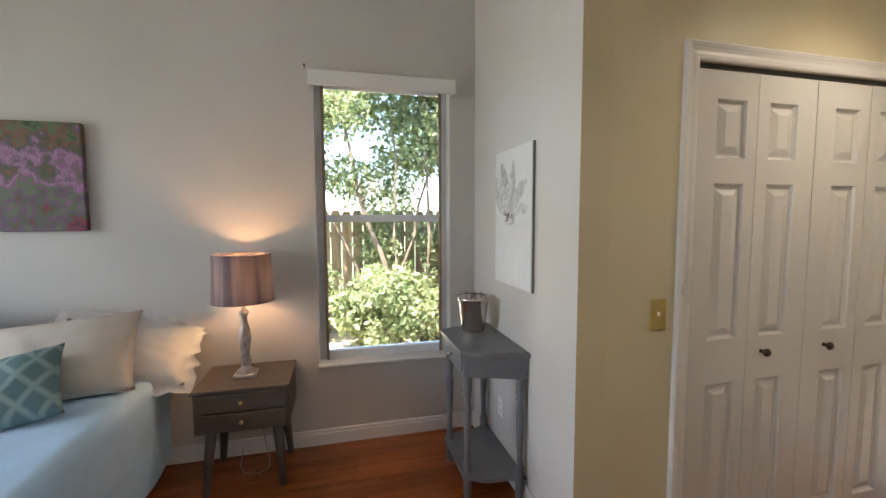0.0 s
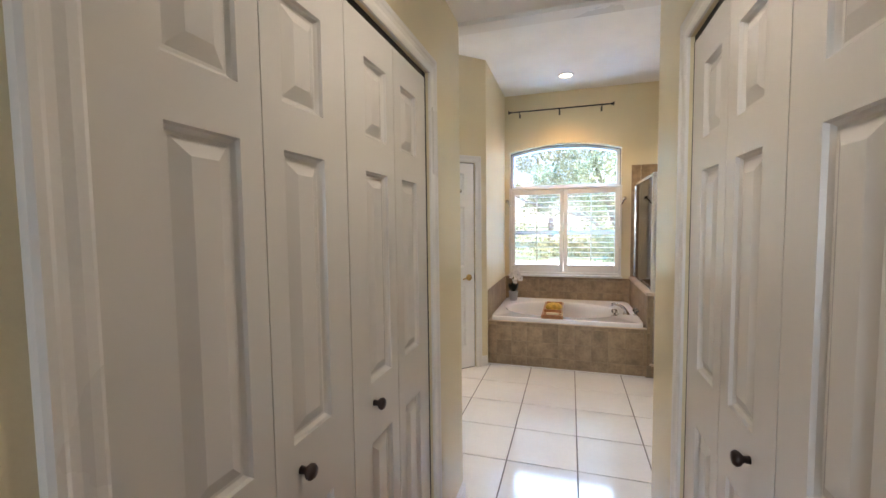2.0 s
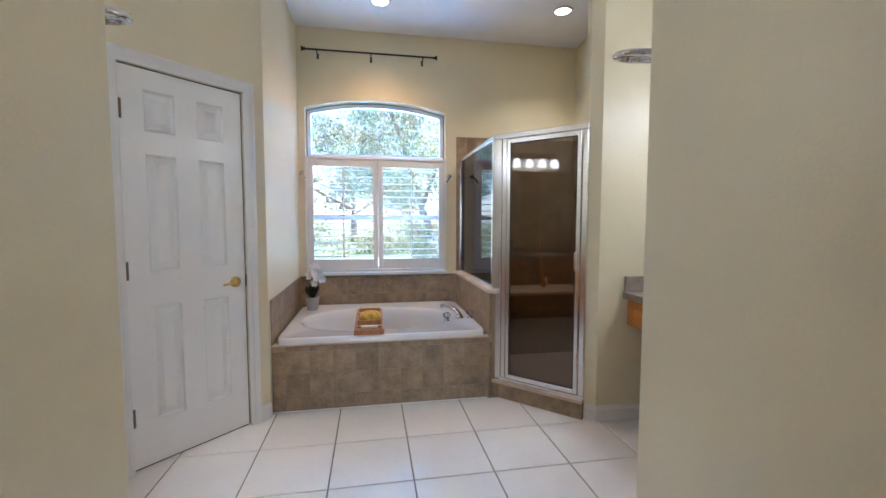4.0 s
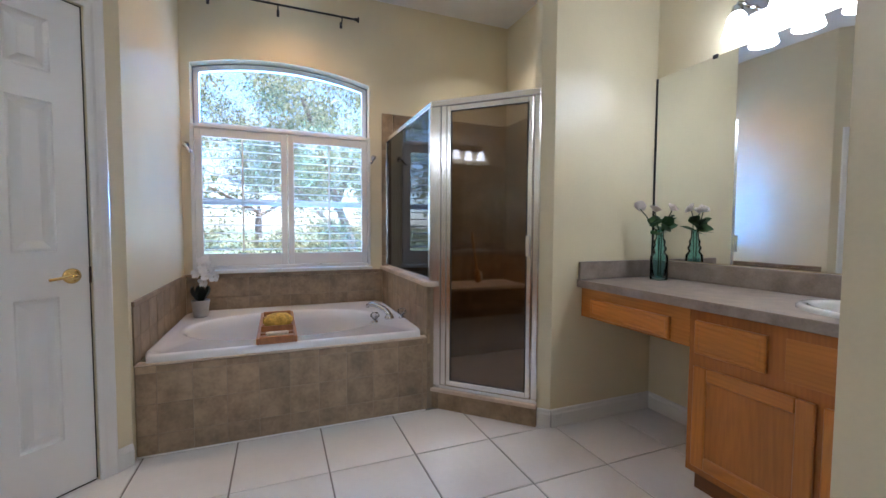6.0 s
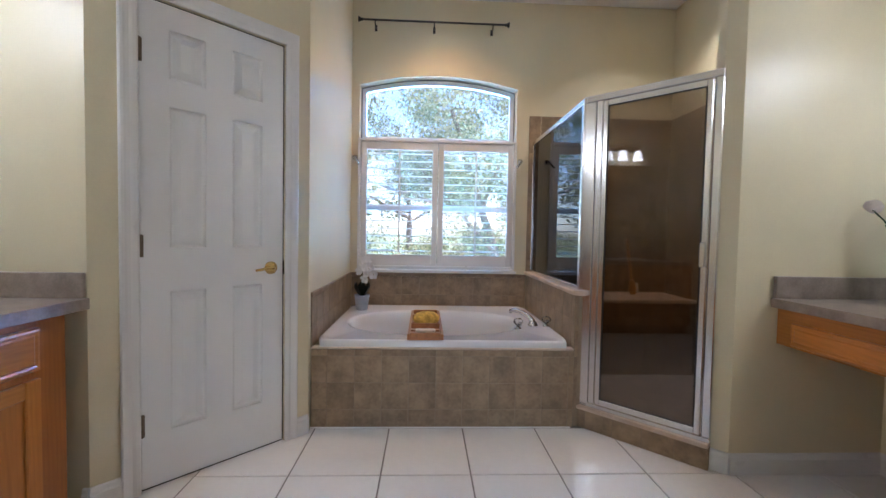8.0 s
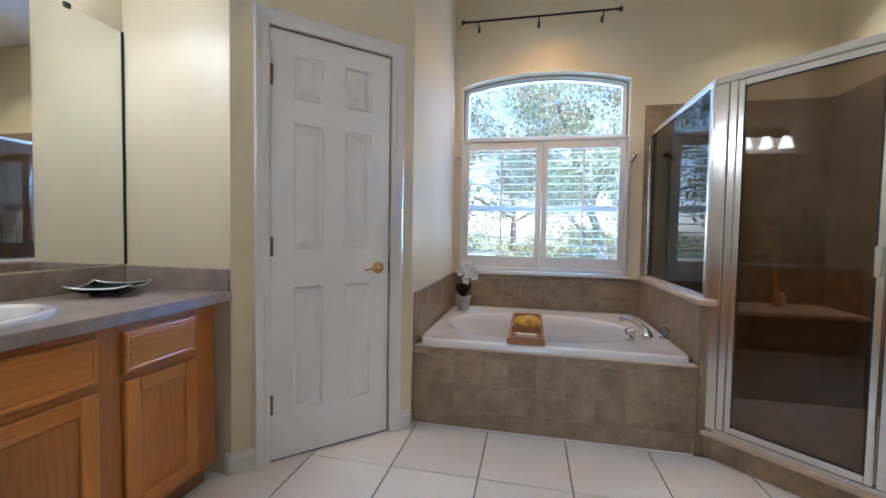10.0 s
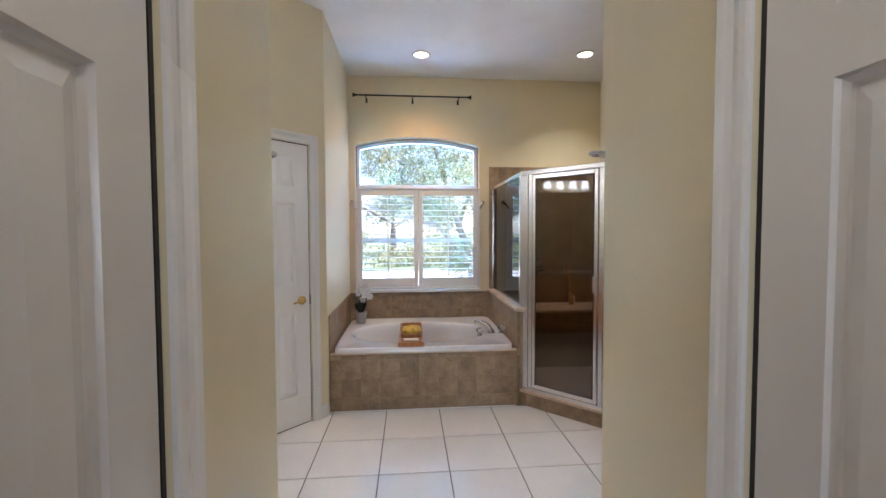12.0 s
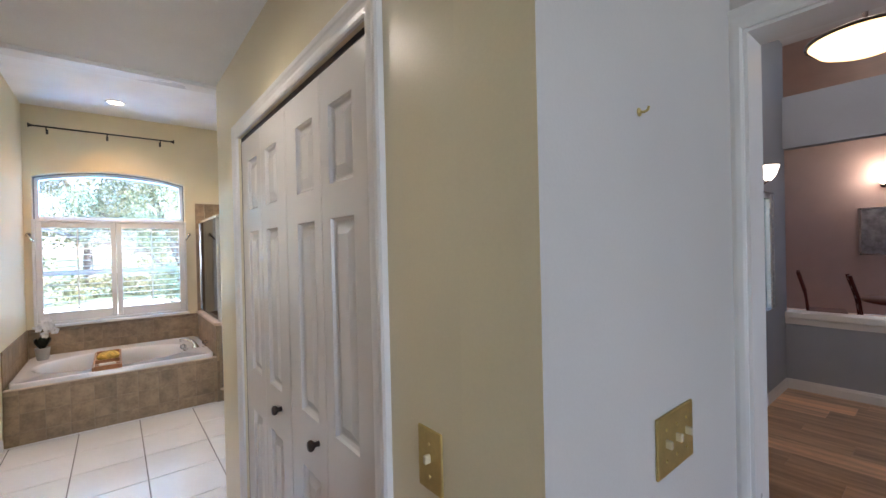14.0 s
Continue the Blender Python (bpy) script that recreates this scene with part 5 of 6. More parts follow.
for k, turn in enumerate((38, -38)):
    mp = tn.new("ShaderNodeMapping")
    mp.inputs["Rotation"].default_value = (0, radians(turn), 0)
    tl.new(wc.outputs["Object"], mp.inputs["Vector"])
    wv = tn.new("ShaderNodeTexWave")
    wv.wave_type, wv.bands_direction = "BANDS", "X"
    wv.inputs["Scale"].default_value = 3.6
    wv.inputs["Distortion"].default_value = 0.6
    tl.new(mp.outputs[0], wv.inputs["Vector"])
    tl.new(wv.outputs["Fac"], top.inputs[k])
wr = tn.new("ShaderNodeValToRGB")
wr.color_ramp.elements[0].position, wr.color_ramp.elements[0].color = 0.72, (0.13, 0.23, 0.245, 1)
wr.color_ramp.elements[1].position, wr.color_ramp.elements[1].color = 0.98, (0.27, 0.39, 0.40, 1)
tl.new(top.outputs[0], wr.inputs[0])
tl.new(wr.outputs[0], tb.inputs["Base Color"])

bed = thing("bed", pose(-1.75, 1.70, 0), "made bed with a pale aqua coverlet against the wall", "bed")
HALF = 0.765
part("bed_frame", B(-HALF + 0.04, HALF - 0.04, -0.98, 1.0, 0.08, 0.30, bevel=0.01), DARK, bed, "black bed base")
for x in (-0.68, 0.68):
    for y in (-0.9, 0.92):
        part("leg", B(x - 0.03, x + 0.03, y - 0.03, y + 0.03, 0, 0.08), BLACK, bed)
part("mattress", B(-HALF + 0.02, HALF - 0.02, -0.99, 1.02, 0.30, 0.585, bevel=0.05, seg=3), WHITECLOTH, bed)
# the coverlet hangs over the sides with soft folds
bm = bmesh.new()
nu, nv = 60, 44
g = []
for i in range(nu + 1):
    row = []
    s = -1.30 + 2.60 * i / nu
    for j in range(nv + 1):
        y = -1.05 + 2.06 * j / nv
        a = abs(s)
        flat = HALF - 0.02
        if a < flat:
            x, z = a, 0.0
        else:
            k = a - flat
            r = 0.05
            if k < r * 1.57:
                x, z = flat + r * math.sin(k / r), -r * (1 - math.cos(k / r))
            else:
                drop = k - r * 1.57
                x = flat + r + 0.014 * math.sin(y * 9 + 1.3 * s) * min(1, drop * 4) + 0.02 * drop
                z = -r - drop
        puff = 0.012 * noise.noise(Vector((s * 2.2, y * 2.2, 0))) + 0.008 * noise.noise(Vector((s * 6, y * 6, 3)))
        row.append(bm.verts.new((math.copysign(x, s), y, 0.61 + z + puff * (1 if a < flat else 0.3))))
    g.append(row)
for i in range(nu):
    for j in range(nv):
        bm.faces.new((g[i][j], g[i + 1][j], g[i + 1][j + 1], g[i][j + 1]))
part("coverlet", bm, SHEET, bed, "pale aqua coverlet hanging over the sides", True)


def put_pillow(name, w, h, t, m, mat, label, ruffle=0.0, seed=1.0):
    ob = tagged(part(name, cushion(w, h, t, seed, ruffle), mat, None, "", True), label, "pillow", "pillows on the bed")
    ob.matrix_basis = m
    return ob


put_pillow("pillow_sham", 0.62, 0.36, 0.22, pose(-1.12, 2.48, 0.605, -38, 9, 8), WHITECLOTH, "white ruffled pillow sham leaning on the wall", 0.055, 2.0)
put_pillow("pillow_sham", 0.62, 0.34, 0.20, pose(-2.2, 2.55, 0.605, -22, 0, -3), WHITECLOTH, "white ruffled pillow sham leaning on the wall", 0.045, 5.0)
put_pillow("euro_pillow", 0.76, 0.45, 0.21, pose(-1.34, 2.28, 0.60, -40, -4, 8), CREAMCLOTH, "large cream cotton pillow on the bed", 0.0, 3.0)
put_pillow("euro_pillow", 0.62, 0.46, 0.19, pose(-2.05, 2.33, 0.60, -26, 3, -4), CREAMCLOTH, "large cream cotton pillow on the bed", 0.0, 7.0)
put_pillow("throw_pillow", 0.50, 0.36, 0.15, pose(-1.36, 2.02, 0.60, -46, -10, 16), TEALCLOTH, "teal throw pillow with a woven chevron pattern", 0.0, 9.0)

# nightstand
ns = thing("nightstand", pose(-0.49, 2.53, 0), "taupe wooden nightstand with two drawers and splayed legs", "nightstand")
part("tabletop", B(-0.24, 0.24, -0.20, 0.20, 0.562, 0.582, bevel=0.004), BROWNWOOD, ns)
part("case", B(-0.232, 0.232, -0.185, 0.195, 0.345, 0.562, bevel=0.003), BROWNWOOD, ns)
for z in (0.353, 0.459):
    d = part("drawer", B(-0.222, 0.222, -0.197, -0.184, z, z + 0.098, bevel=0.004), BROWNWOOD, ns)
    part("knob", L(((0, 0), (0.006, 0), (0.006, 0.01), (0.011, 0.016), (0.008, 0.022), (0, 0.023)), 14, pose(0, -0.196, z + 0.05, 90)), PLATE, d, "small brass knob", True)
for sx in (-1, 1):
    for sy in (-1, 1):
        part("leg", T([(sx * 0.165, sy * 0.13, 0.345), (sx * 0.195, sy * 0.165, 0.0)], 0.030, 10, 0.018), BROWNWOOD, ns, "", True)

# table lamp
SILVER = material("antique_silver_wood", (0.42, 0.37, 0.34), 0.35, 0.2, 30, 120, 0.1, metal=0.5)
SHADECLOTH = bpy.data.materials.new("silky_grey_shade")
SHADECLOTH.use_nodes = True
sn, sl = SHADECLOTH.node_tree.nodes, SHADECLOTH.node_tree.links
sb = sn["Principled BSDF"]
sb.inputs["Roughness"].default_value = 0.6
sw = sn.new("ShaderNodeTexNoise")
sw.inputs["Scale"].default_value = 16.0
smp = sn.new("ShaderNodeMapping")
smp.inputs["Scale"].default_value = (1, 1, 0.04)
stc = sn.new("ShaderNodeTexCoord")
sl.new(stc.outputs["Object"], smp.inputs[0])
sl.new(smp.outputs[0], sw.inputs["Vector"])
srp = sn.new("ShaderNodeValToRGB")
srp.color_ramp.elements[0].position, srp.color_ramp.elements[0].color = 0.35, (0.075, 0.062, 0.078, 1)
srp.color_ramp.elements[1].position, srp.color_ramp.elements[1].color = 0.68, (0.25, 0.195, 0.195, 1)
sl.new(sw.outputs["Fac"], srp.inputs[0])
sl.new(srp.outputs[0], sb.inputs["Base Color"])
stn = sn.new("ShaderNodeBsdfTranslucent")
sl.new(srp.outputs[0], stn.inputs["Color"])
smx = sn.new("ShaderNodeMixShader")
smx.inputs[0].default_value = 0.08
sl.new(sb.outputs[0], smx.inputs[1])
sl.new(stn.outputs[0], smx.inputs[2])
sl.new(smx.outputs[0], sn["Material Output"].inputs["Surface"])
lp = thing("table_lamp", pose(-0.50, 2.52, 0.582), "lit table lamp with a grey drum shade and silver base", "table lamp")
part("plinth", B(-0.058, 0.058, -0.058, 0.058, 0, 0.022, bevel=0.006, seg=2), SILVER, lp)
part("stem", L(((0.050, 0.022), (0.046, 0.034), (0.030, 0.045), (0.022, 0.060), (0.030, 0.075), (0.034, 0.085), (0.022, 0.098), (0.030, 0.108), (0.022, 0.120), (0.028, 0.17), (0.034, 0.22), (0.028, 0.27), (0.017, 0.31), (0.016, 0.34), (0.026, 0.355), (0.026, 0.37), (0.012, 0.385), (0.010, 0.44), (0.0, 0.44)), 24), SILVER, lp, "turned silver stem", True)
part("shade", L(((0.160, 0.43), (0.152, 0.69)), 48), SHADECLOTH, lp, "grey silky drum shade", True)
for z, r in ((0.43, 0.160), (0.69, 0.152)):
    part("rim", T([(r * math.cos(2 * math.pi * k / 48), r * math.sin(2 * math.pi * k / 48), z) for k in range(49)], 0.003, 6), SHADECLOTH, lp)
BULB = glow_material("lit_bulb", (1.0, 0.66, 0.34), 4.0)
part("bulb", L(((0, 0.44), (0.014, 0.45), (0.016, 0.475), (0.03, 0.51), (0.03, 0.53), (0.018, 0.552), (0, 0.558)), 16), BULB, lp, "glowing bulb", True)
CORD = material("clear_cord", (0.35, 0.22, 0.15), 0.4, 0.1, 20, 120, 0.0)
tagged(part("lamp_cord", T([(-0.45, 2.66, 0.20), (-0.43, 2.66, 0.06), (-0.41, 2.62, 0.006), (-0.40, 2.55, 0.004), (-0.45, 2.50, 0.004), (-0.53, 2.52, 0.004), (-0.57, 2.6, 0.006), (-0.57, 2.70, 0.06)], 0.003, 6), CORD), "thin lamp cord looped on the floor", "cord")


# pictures
def daubed(name, stops, scale):
    """Canvas with loose dabs of colour."""
    m = bpy.data.materials.new(name)
    m.use_nodes = True
    n, l = m.node_tree.nodes, m.node_tree.links
    b = n["Principled BSDF"]
    b.inputs["Roughness"].default_value = 0.6
    tc = n.new("ShaderNodeTexCoord")
    vor = n.new("ShaderNodeTexVoronoi")
    vor.inputs["Scale"].default_value = scale
    nz = n.new("ShaderNodeTexNoise")
    nz.inputs["Scale"].default_value, nz.inputs["Detail"].default_value = scale * 0.11, 8
    l.new(tc.outputs["Object"], vor.inputs["Vector"])
    sep = n.new("ShaderNodeSeparateXYZ")
    l.new(tc.outputs["Object"], sep.inputs[0])
    l.new(vor.outputs["Position"], nz.inputs["Vector"])
    ma = n.new("ShaderNodeMath")
    ma.operation = "MULTIPLY_ADD"
    l.new(sep.outputs["Z"], ma.inputs[0])
    ma.inputs[1].default_value = 0.9
    l.new(nz.outputs["Fac"], ma.inputs[2])
    r = n.new("ShaderNodeValToRGB")
    r.color_ramp.interpolation = "LINEAR"
    while len(r.color_ramp.elements) < len(stops):
        r.color_ramp.elements.new(0.5)
    for e, (p, c) in zip(r.color_ramp.elements, stops):
        e.position, e.color = p, (*c, 1)
    l.new(ma.outputs[0], r.inputs[0])
    l.new(r.outputs[0], b.inputs["Base Color"])
    bp = n.new("ShaderNodeBump")
    bp.inputs["Strength"].default_value = 0.3
    l.new(vor.outputs["Distance"], bp.inputs["Height"])
    l.new(bp.outputs[0], b.inputs["Normal"])
    return m


GARDEN = daubed("garden_painting", ((0.10, (0.02, 0.02, 0.03)), (0.20, (0.22, 0.03, 0.07)), (0.26, (0.07, 0.12, 0.05)), (0.33, (0.16, 0.07, 0.15)), (0.40, (0.10, 0.16, 0.07)), (0.46, (0.22, 0.09, 0.18)), (0.54, (0.34, 0.19, 0.31)), (0.59, (0.15, 0.09, 0.14)), (0.66, (0.06, 0.09, 0.04)), (0.72, (0.20, 0.08, 0.06)), (0.78, (0.09, 0.16, 0.07)), (0.86, (0.03, 0.05, 0.03))), 95)
pc = thing("garden_painting", pose(-1.77, BN, 1.695), "canvas painting of a flower garden in mauve and green", "painting")
part("canvas", B(-0.46, 0.46, -0.04, -0.002, -0.29, 0.29, bevel=0.003), GARDEN, pc)
CANV = material("white_canvas", (0.70, 0.70, 0.70), 0.7, 0.03, 10, 200, 0.1)
PETALGREY = material("grey_painted_petal", (0.44, 0.44, 0.45), 0.7, 0.25, 25, 150, 0.1)
PETALDARK = material("dark_painted_centre", (0.22, 0.20, 0.19), 0.7, 0.3, 40, 150, 0.1)
pc = thing("flower_canvas", pose(0.933, 2.068, 1.468, 0, 0, -90), "white canvas with a large grey painted flower", "painting")
part("canvas", B(-0.232, 0.232, -0.018, -0.002, -0.362, 0.362, bevel=0.002), CANV, pc)
part("canvas_edge", B(0.2321, 0.2335, -0.012, -0.002, -0.362, 0.362), GREYWOOD, pc, "grey canvas edge")
rnd = random.Random(3)
PETALS = [PETALGREY, material("pale_painted_petal", (0.58, 0.58, 0.59), 0.7, 0.2, 30, 150, 0.1), material("soft_painted_petal", (0.52, 0.52, 0.53), 0.7, 0.2, 30, 150, 0.1)]
for k in range(26):
    a = rnd.uniform(5, 165) if k < 20 else rnd.uniform(195, 345)
    ln = (rnd.uniform(0.17, 0.33) if k < 20 else rnd.uniform(0.07, 0.12)) * (0.75 + 0.25 * math.sin(radians(abs(a))))
    w = rnd.uniform(0.022, 0.042)
    bend = rnd.uniform(-0.25, 0.25)
    bm = bmesh.new()
    rows = []
    for s, q in ((0.04, 0.15), (0.25, 0.6), (0.5, 0.95), (0.7, 1.0), (0.88, 0.65), (1.0, 0.1)):
        ca, sa = math.cos(radians(a) + bend * s), math.sin(radians(a) + bend * s)
        px, pz = -0.03 + ca * ln * s, 0.01 + sa * ln * s
        rows.append([bm.verts.new((min(0.226, max(-0.226, px - sa * w * q * e)), -0.0182 - 0.00016 * k, pz + ca * w * q * e)) for e in (-1, 0, 1)])
    for p, q in zip(rows, rows[1:]):
        bm.faces.new((p[0], p[1], q[1], q[0]))
        bm.faces.new((p[1], p[2], q[2], q[1]))
    part("petal", bm, PETALS[(0, 1, 2, 1)[k % 4]], pc)
for k in range(16):
    a, r = rnd.uniform(0, 6.28), rnd.uniform(0.0, 0.05)
    c = (-0.03 + r * 1.5 * math.cos(a), -0.0226, 0.01 + 0.6 * r * math.sin(a))
    bm = L(((0, 0), (0.008, 0), (0.006, 0.002), (0, 0.0025)), 8, pose(*c, 90))
    part("dab", bm, PETALDARK, pc)


# grey console table with canted ends
ct = thing("console_table", pose(0.928, 2.175, 0, 0, 0, -90), "grey painted console table with a drawer and turned legs", "console table")
# local x along the wall (towards the hall is +x), y = 0 at the wall and -y into the room
def canted(inset):
    pts = [(-0.325 + inset, -0.0), (-0.205 + inset * 0.6, -0.325 + inset), (0.205 - inset * 0.6, -0.325 + inset), (0.325 - inset, -0.0)]
    out = []
    for i, (p, q) in enumerate(zip(pts, pts[1:])):
        out.append(p)
        if i in (0, 2):
            d = Vector((q[0] - p[0], q[1] - p[1]))
            nrm = Vector((d.y, -d.x)).normalized() * (1 if i == 0 else 1)
            for s in (0.15, 0.3, 0.42, 0.5, 0.58, 0.7, 0.85):
                bul = 0.016 * math.sin((s - 0.08) * 2 * math.pi * 1.05) * (1 if i == 0 else -1)
                out.append((p[0] + d.x * s - nrm.x * bul, p[1] + d.y * s - nrm.y * bul))
    out.append(pts[-1])
    return out


bm = prism(bmesh.new(), canted(0.0), 0.782, 0.804)
part("tabletop", bm, GREYWOOD, ct)
part("apron", prism(bmesh.new(), [(-0.300, -0.004), (-0.190, -0.300), (0.190, -0.300), (0.300, -0.004)], 0.665, 0.782), GREYWOOD, ct)
d = part("drawer", B(-0.165, 0.165, -0.309, -0.299, 0.682, 0.770, bevel=0.004), GREYWOOD, ct)
part("knob", L(((0, 0), (0.007, 0), (0.006, 0.01), (0.015, 0.018), (0.015, 0.025), (0.008, 0.03), (0, 0.03)), 16, pose(0, -0.309, 0.726, 90)), CHROME, d, "small silver knob", True)
leg_prof = ((0.018, 0.0), (0.014, 0.01), (0.020, 0.03), (0.022, 0.10), (0.022, 0.17), (0.017, 0.18), (0.024, 0.195), (0.017, 0.21), (0.015, 0.25), (0.020, 0.40), (0.022, 0.50), (0.016, 0.545), (0.024, 0.56), (0.018, 0.575), (0.026, 0.595), (0.020, 0.61), (0.024, 0.62), (0.024, 0.67))
for x, y in ((-0.275, -0.03), (-0.178, -0.278), (0.178, -0.278), (0.275, -0.03)):
    part("leg", L(leg_prof, 18, pose(x, y, 0)), GREYWOOD, ct, "turned leg", True)
part("shelf", prism(bmesh.new(), canted(0.02), 0.125, 0.145), GREYWOOD, ct)

# ice bucket
CLEAR = pane_material("clear_tumbler_glass", (0.97, 0.97, 0.97), 1.2)
bk = thing("ice_bucket", pose(0.79, 2.33, 0.804), "polished steel ice bucket on the console table", "ice bucket")
STEEL = material("polished_steel", (0.62, 0.54, 0.49), 0.2, 0.06, 20, 120, 0.01, metal=1.0)
part("pail", L(((0, 0.0), (0.062, 0.0), (0.066, 0.004), (0.070, 0.02), (0.092, 0.19), (0.097, 0.195), (0.098, 0.20), (0.094, 0.203), (0.089, 0.195), (0.068, 0.02), (0, 0.012)), 40), STEEL, bk, "", True)
part("band", L(((0.0925, 0.183), (0.0965, 0.183), (0.0985, 0.205), (0.0955, 0.205)), 40), STEEL, bk, "", True)
for k, (x, y) in enumerate(((-0.02, 0.01), (0.022, -0.01))):
    gl = thing("drinking_glass", pose(0.79 + x * 1.2, 2.33 + y, 0.82), "clear drinking glass standing in the bucket", "glass", "glasses in the bucket")
    part("tumbler", L(((0, 0), (0.017, 0), (0.021, 0.215)), 20), CLEAR, gl, "", True)

# ---- rooms beyond the bedroom doorway ----
BLUEGREY = material("blue_grey_wall_paint", (0.34, 0.37, 0.42), 0.55, 0.04, 2.5, 140, 0.06)
ROSEBEIGE = material("rose_beige_wall_paint", (0.55, 0.41, 0.34), 0.55, 0.04, 2.5, 140, 0.06)
FX = 1.50
setting("floor_family", B(-4.0, 4.2, -10.7, -0.44, -0.05, -0.012), PLANK, "pale oak plank floor", "floor")
bm = bmesh.new()
box(bm, FX, FX + 0.12, -3.0, -0.50, 0, 3.6)
box(bm, FX, FX + 0.12, -4.5, -4.08, 0, 3.6)
box(bm, FX, FX + 0.12, -4.08, -3.0, 0, 0.85)
box(bm, FX, FX + 0.12, -4.08, -3.0, 1.95, 3.6)
setting("wall_family_east", bm, BLUEGREY, "blue-grey wall with a narrow window", "wall")
setting("wall_family_west", B(-4.12, -4.0, -10.7, -0.5, 0, 3.6), BLUEGREY, "blue-grey wall", "wall")
setting("wall_family_north", B(XH, FX + 0.12, -0.50, -0.40, 0, 3.6), BLUEGREY, "blue-grey wall", "wall")
setting("wall_family_low", B(-4.0, FX, -4.56, -4.44, 0, 0.655), BLUEGREY, "low blue-grey wall with a white cap", "wall")
setting("trim_low_wall_cap", box(B(-4.0, FX, -4.60, -4.40, 0.715, 0.78, bevel=0.012, seg=2), -4.0, FX, -4.575, -4.425, 0.655, 0.716), WHITE, "white cap on the low wall", "cap")
setting("wall_family_header", B(-4.0, FX, -4.56, -4.44, 2.42, 2.94), BLUEGREY, "blue-grey header above the pass-through", "wall")
setting("ceiling_family", B(-4.12, FX + 0.12, -4.56, -0.38, 3.5, 3.6), CEIL, "white ceiling", "ceiling")
setting("wall_dining_south", B(-4.0, 4.2, -10.7, -10.58, 0, 4.4), ROSEBEIGE, "rose-beige dining room wall", "wall")
setting("wall_dining_east", B(4.08, 4.2, -10.58, -4.5, 0, 4.4), ROSEBEIGE, "rose-beige dining room wall", "wall")
setting("wall_dining_north", B(FX + 0.12, 4.2, -4.5, -4.38, 0, 4.4), ROSEBEIGE, "rose-beige dining room wall", "wall")
setting("ceiling_dining", B(-4.12, 4.2, -10.7, -4.50, 4.0, 4.1), ROSEBEIGE, "rose-beige high ceiling", "ceiling")
bm = bmesh.new()
skirting(bm, (-4.0, -4.44), (FX, -4.44), (0, 1))
skirting(bm, (FX, -4.44), (FX, -0.5), (-1, 0))
setting("baseboard_family", bm, WHITE, "white baseboard", "baseboard")
ob = thing("window_3", pose(FX, -3.54, 0.85), "narrow window with a white blind", "window", "", "structure")
part("window_frame", box(box(B(0.02, 0.08, -0.54, -0.49, 0, 1.1), 0.02, 0.08, 0.49, 0.54, 0, 1.1), 0.02, 0.08, -0.49, 0.49, 1.05, 1.1), WHITE, ob)
part("pane", B(0.05, 0.055, -0.49, 0.49, 0, 1.05), GLASS, ob)
for k in range(16):
    part("blind_slat", B(0.005, 0.03, -0.53, -0.40, 0.04 + 0.065 * k, 0.045 + 0.065 * k), WHITE, ob)
pl = thing("dish_pendant", pose(0.71, -2.3, 2.50), "lit amber glass dish ceiling light with a dark rim", "ceiling light")
AMBER = glow_material("lit_amber_glass", (1.0, 0.60, 0.24), 0.5)
part("dish", L(((0.0, 0.0), (0.12, 0.008), (0.19, 0.035), (0.235, 0.085), (0.23, 0.09), (0.18, 0.045), (0.1, 0.018), (0, 0.01)), 40), AMBER, pl, "amber glass dish", True)
part("rim", T([(0.24 * math.cos(2 * math.pi * k / 48), 0.24 * math.sin(2 * math.pi * k / 48), 0.09) for k in range(49)], 0.010, 8), BRONZE, pl, "dark metal rim", True)
part("stem", T([(0, 0, 0.02), (0, 0, 1.0)], 0.012, 8), BRONZE, pl)
SCONCE = glow_material("lit_sconce_glass", (1.0, 0.72, 0.5), 1.0)
for m in (pose(1.24, -10.58, 2.50, 0, 0, 180), pose(FX, -3.38, 2.0, 0, 0, -90)):
    sc = thing("wall_sconce", m, "lit wall sconce with an upturned glass shade", "wall light", "wall sconces")
    part("plate", L(((0, 0), (0.05, 0), (0.045, 0.015), (0, 0.02)), 16, pose(0, 0, 0, 90)), BRONZE, sc, "", True)
    part("arm", T([(0, -0.01, 0), (0, -0.08, -0.03), (0, -0.12, 0.0)], 0.008, 8), BRONZE, sc)
    part("shade", L(((0.02, 0.0), (0.05, 0.04), (0.075, 0.12), (0.07, 0.12), (0.045, 0.045), (0, 0.01)), 20, pose(0, -0.12, 0)), SCONCE, sc, "frosted glass shade", True)
FRM = material("grey_silver_print", (0.28, 0.27, 0.27), 0.5, 0.3, 8, 60, 0.0)
fp = thing("framed_print", pose(1.07, -10.58, 1.62, 0, 0, 180), "grey framed print on the rose-beige wall", "picture")
part("print", B(-0.48, 0.48, -0.02, -0.004, -0.43, 0.43), FRM, fp)
part("frame", box(box(box(B(-0.5, 0.5, -0.03, -0.002, 0.43, 0.46), -0.5, 0.5, -0.03, -0.002, -0.46, -0.43), -0.52, -0.48, -0.03, -0.002, -0.46, 0.46), 0.48, 0.52, -0.03, -0.002, -0.46, 0.46), ALU, fp)
CHERRY = material("dark_cherry_wood", (0.10, 0.02, 0.014), 0.35, 0.2, 4, 40, 0.04, stretch=(1, 1, 6))


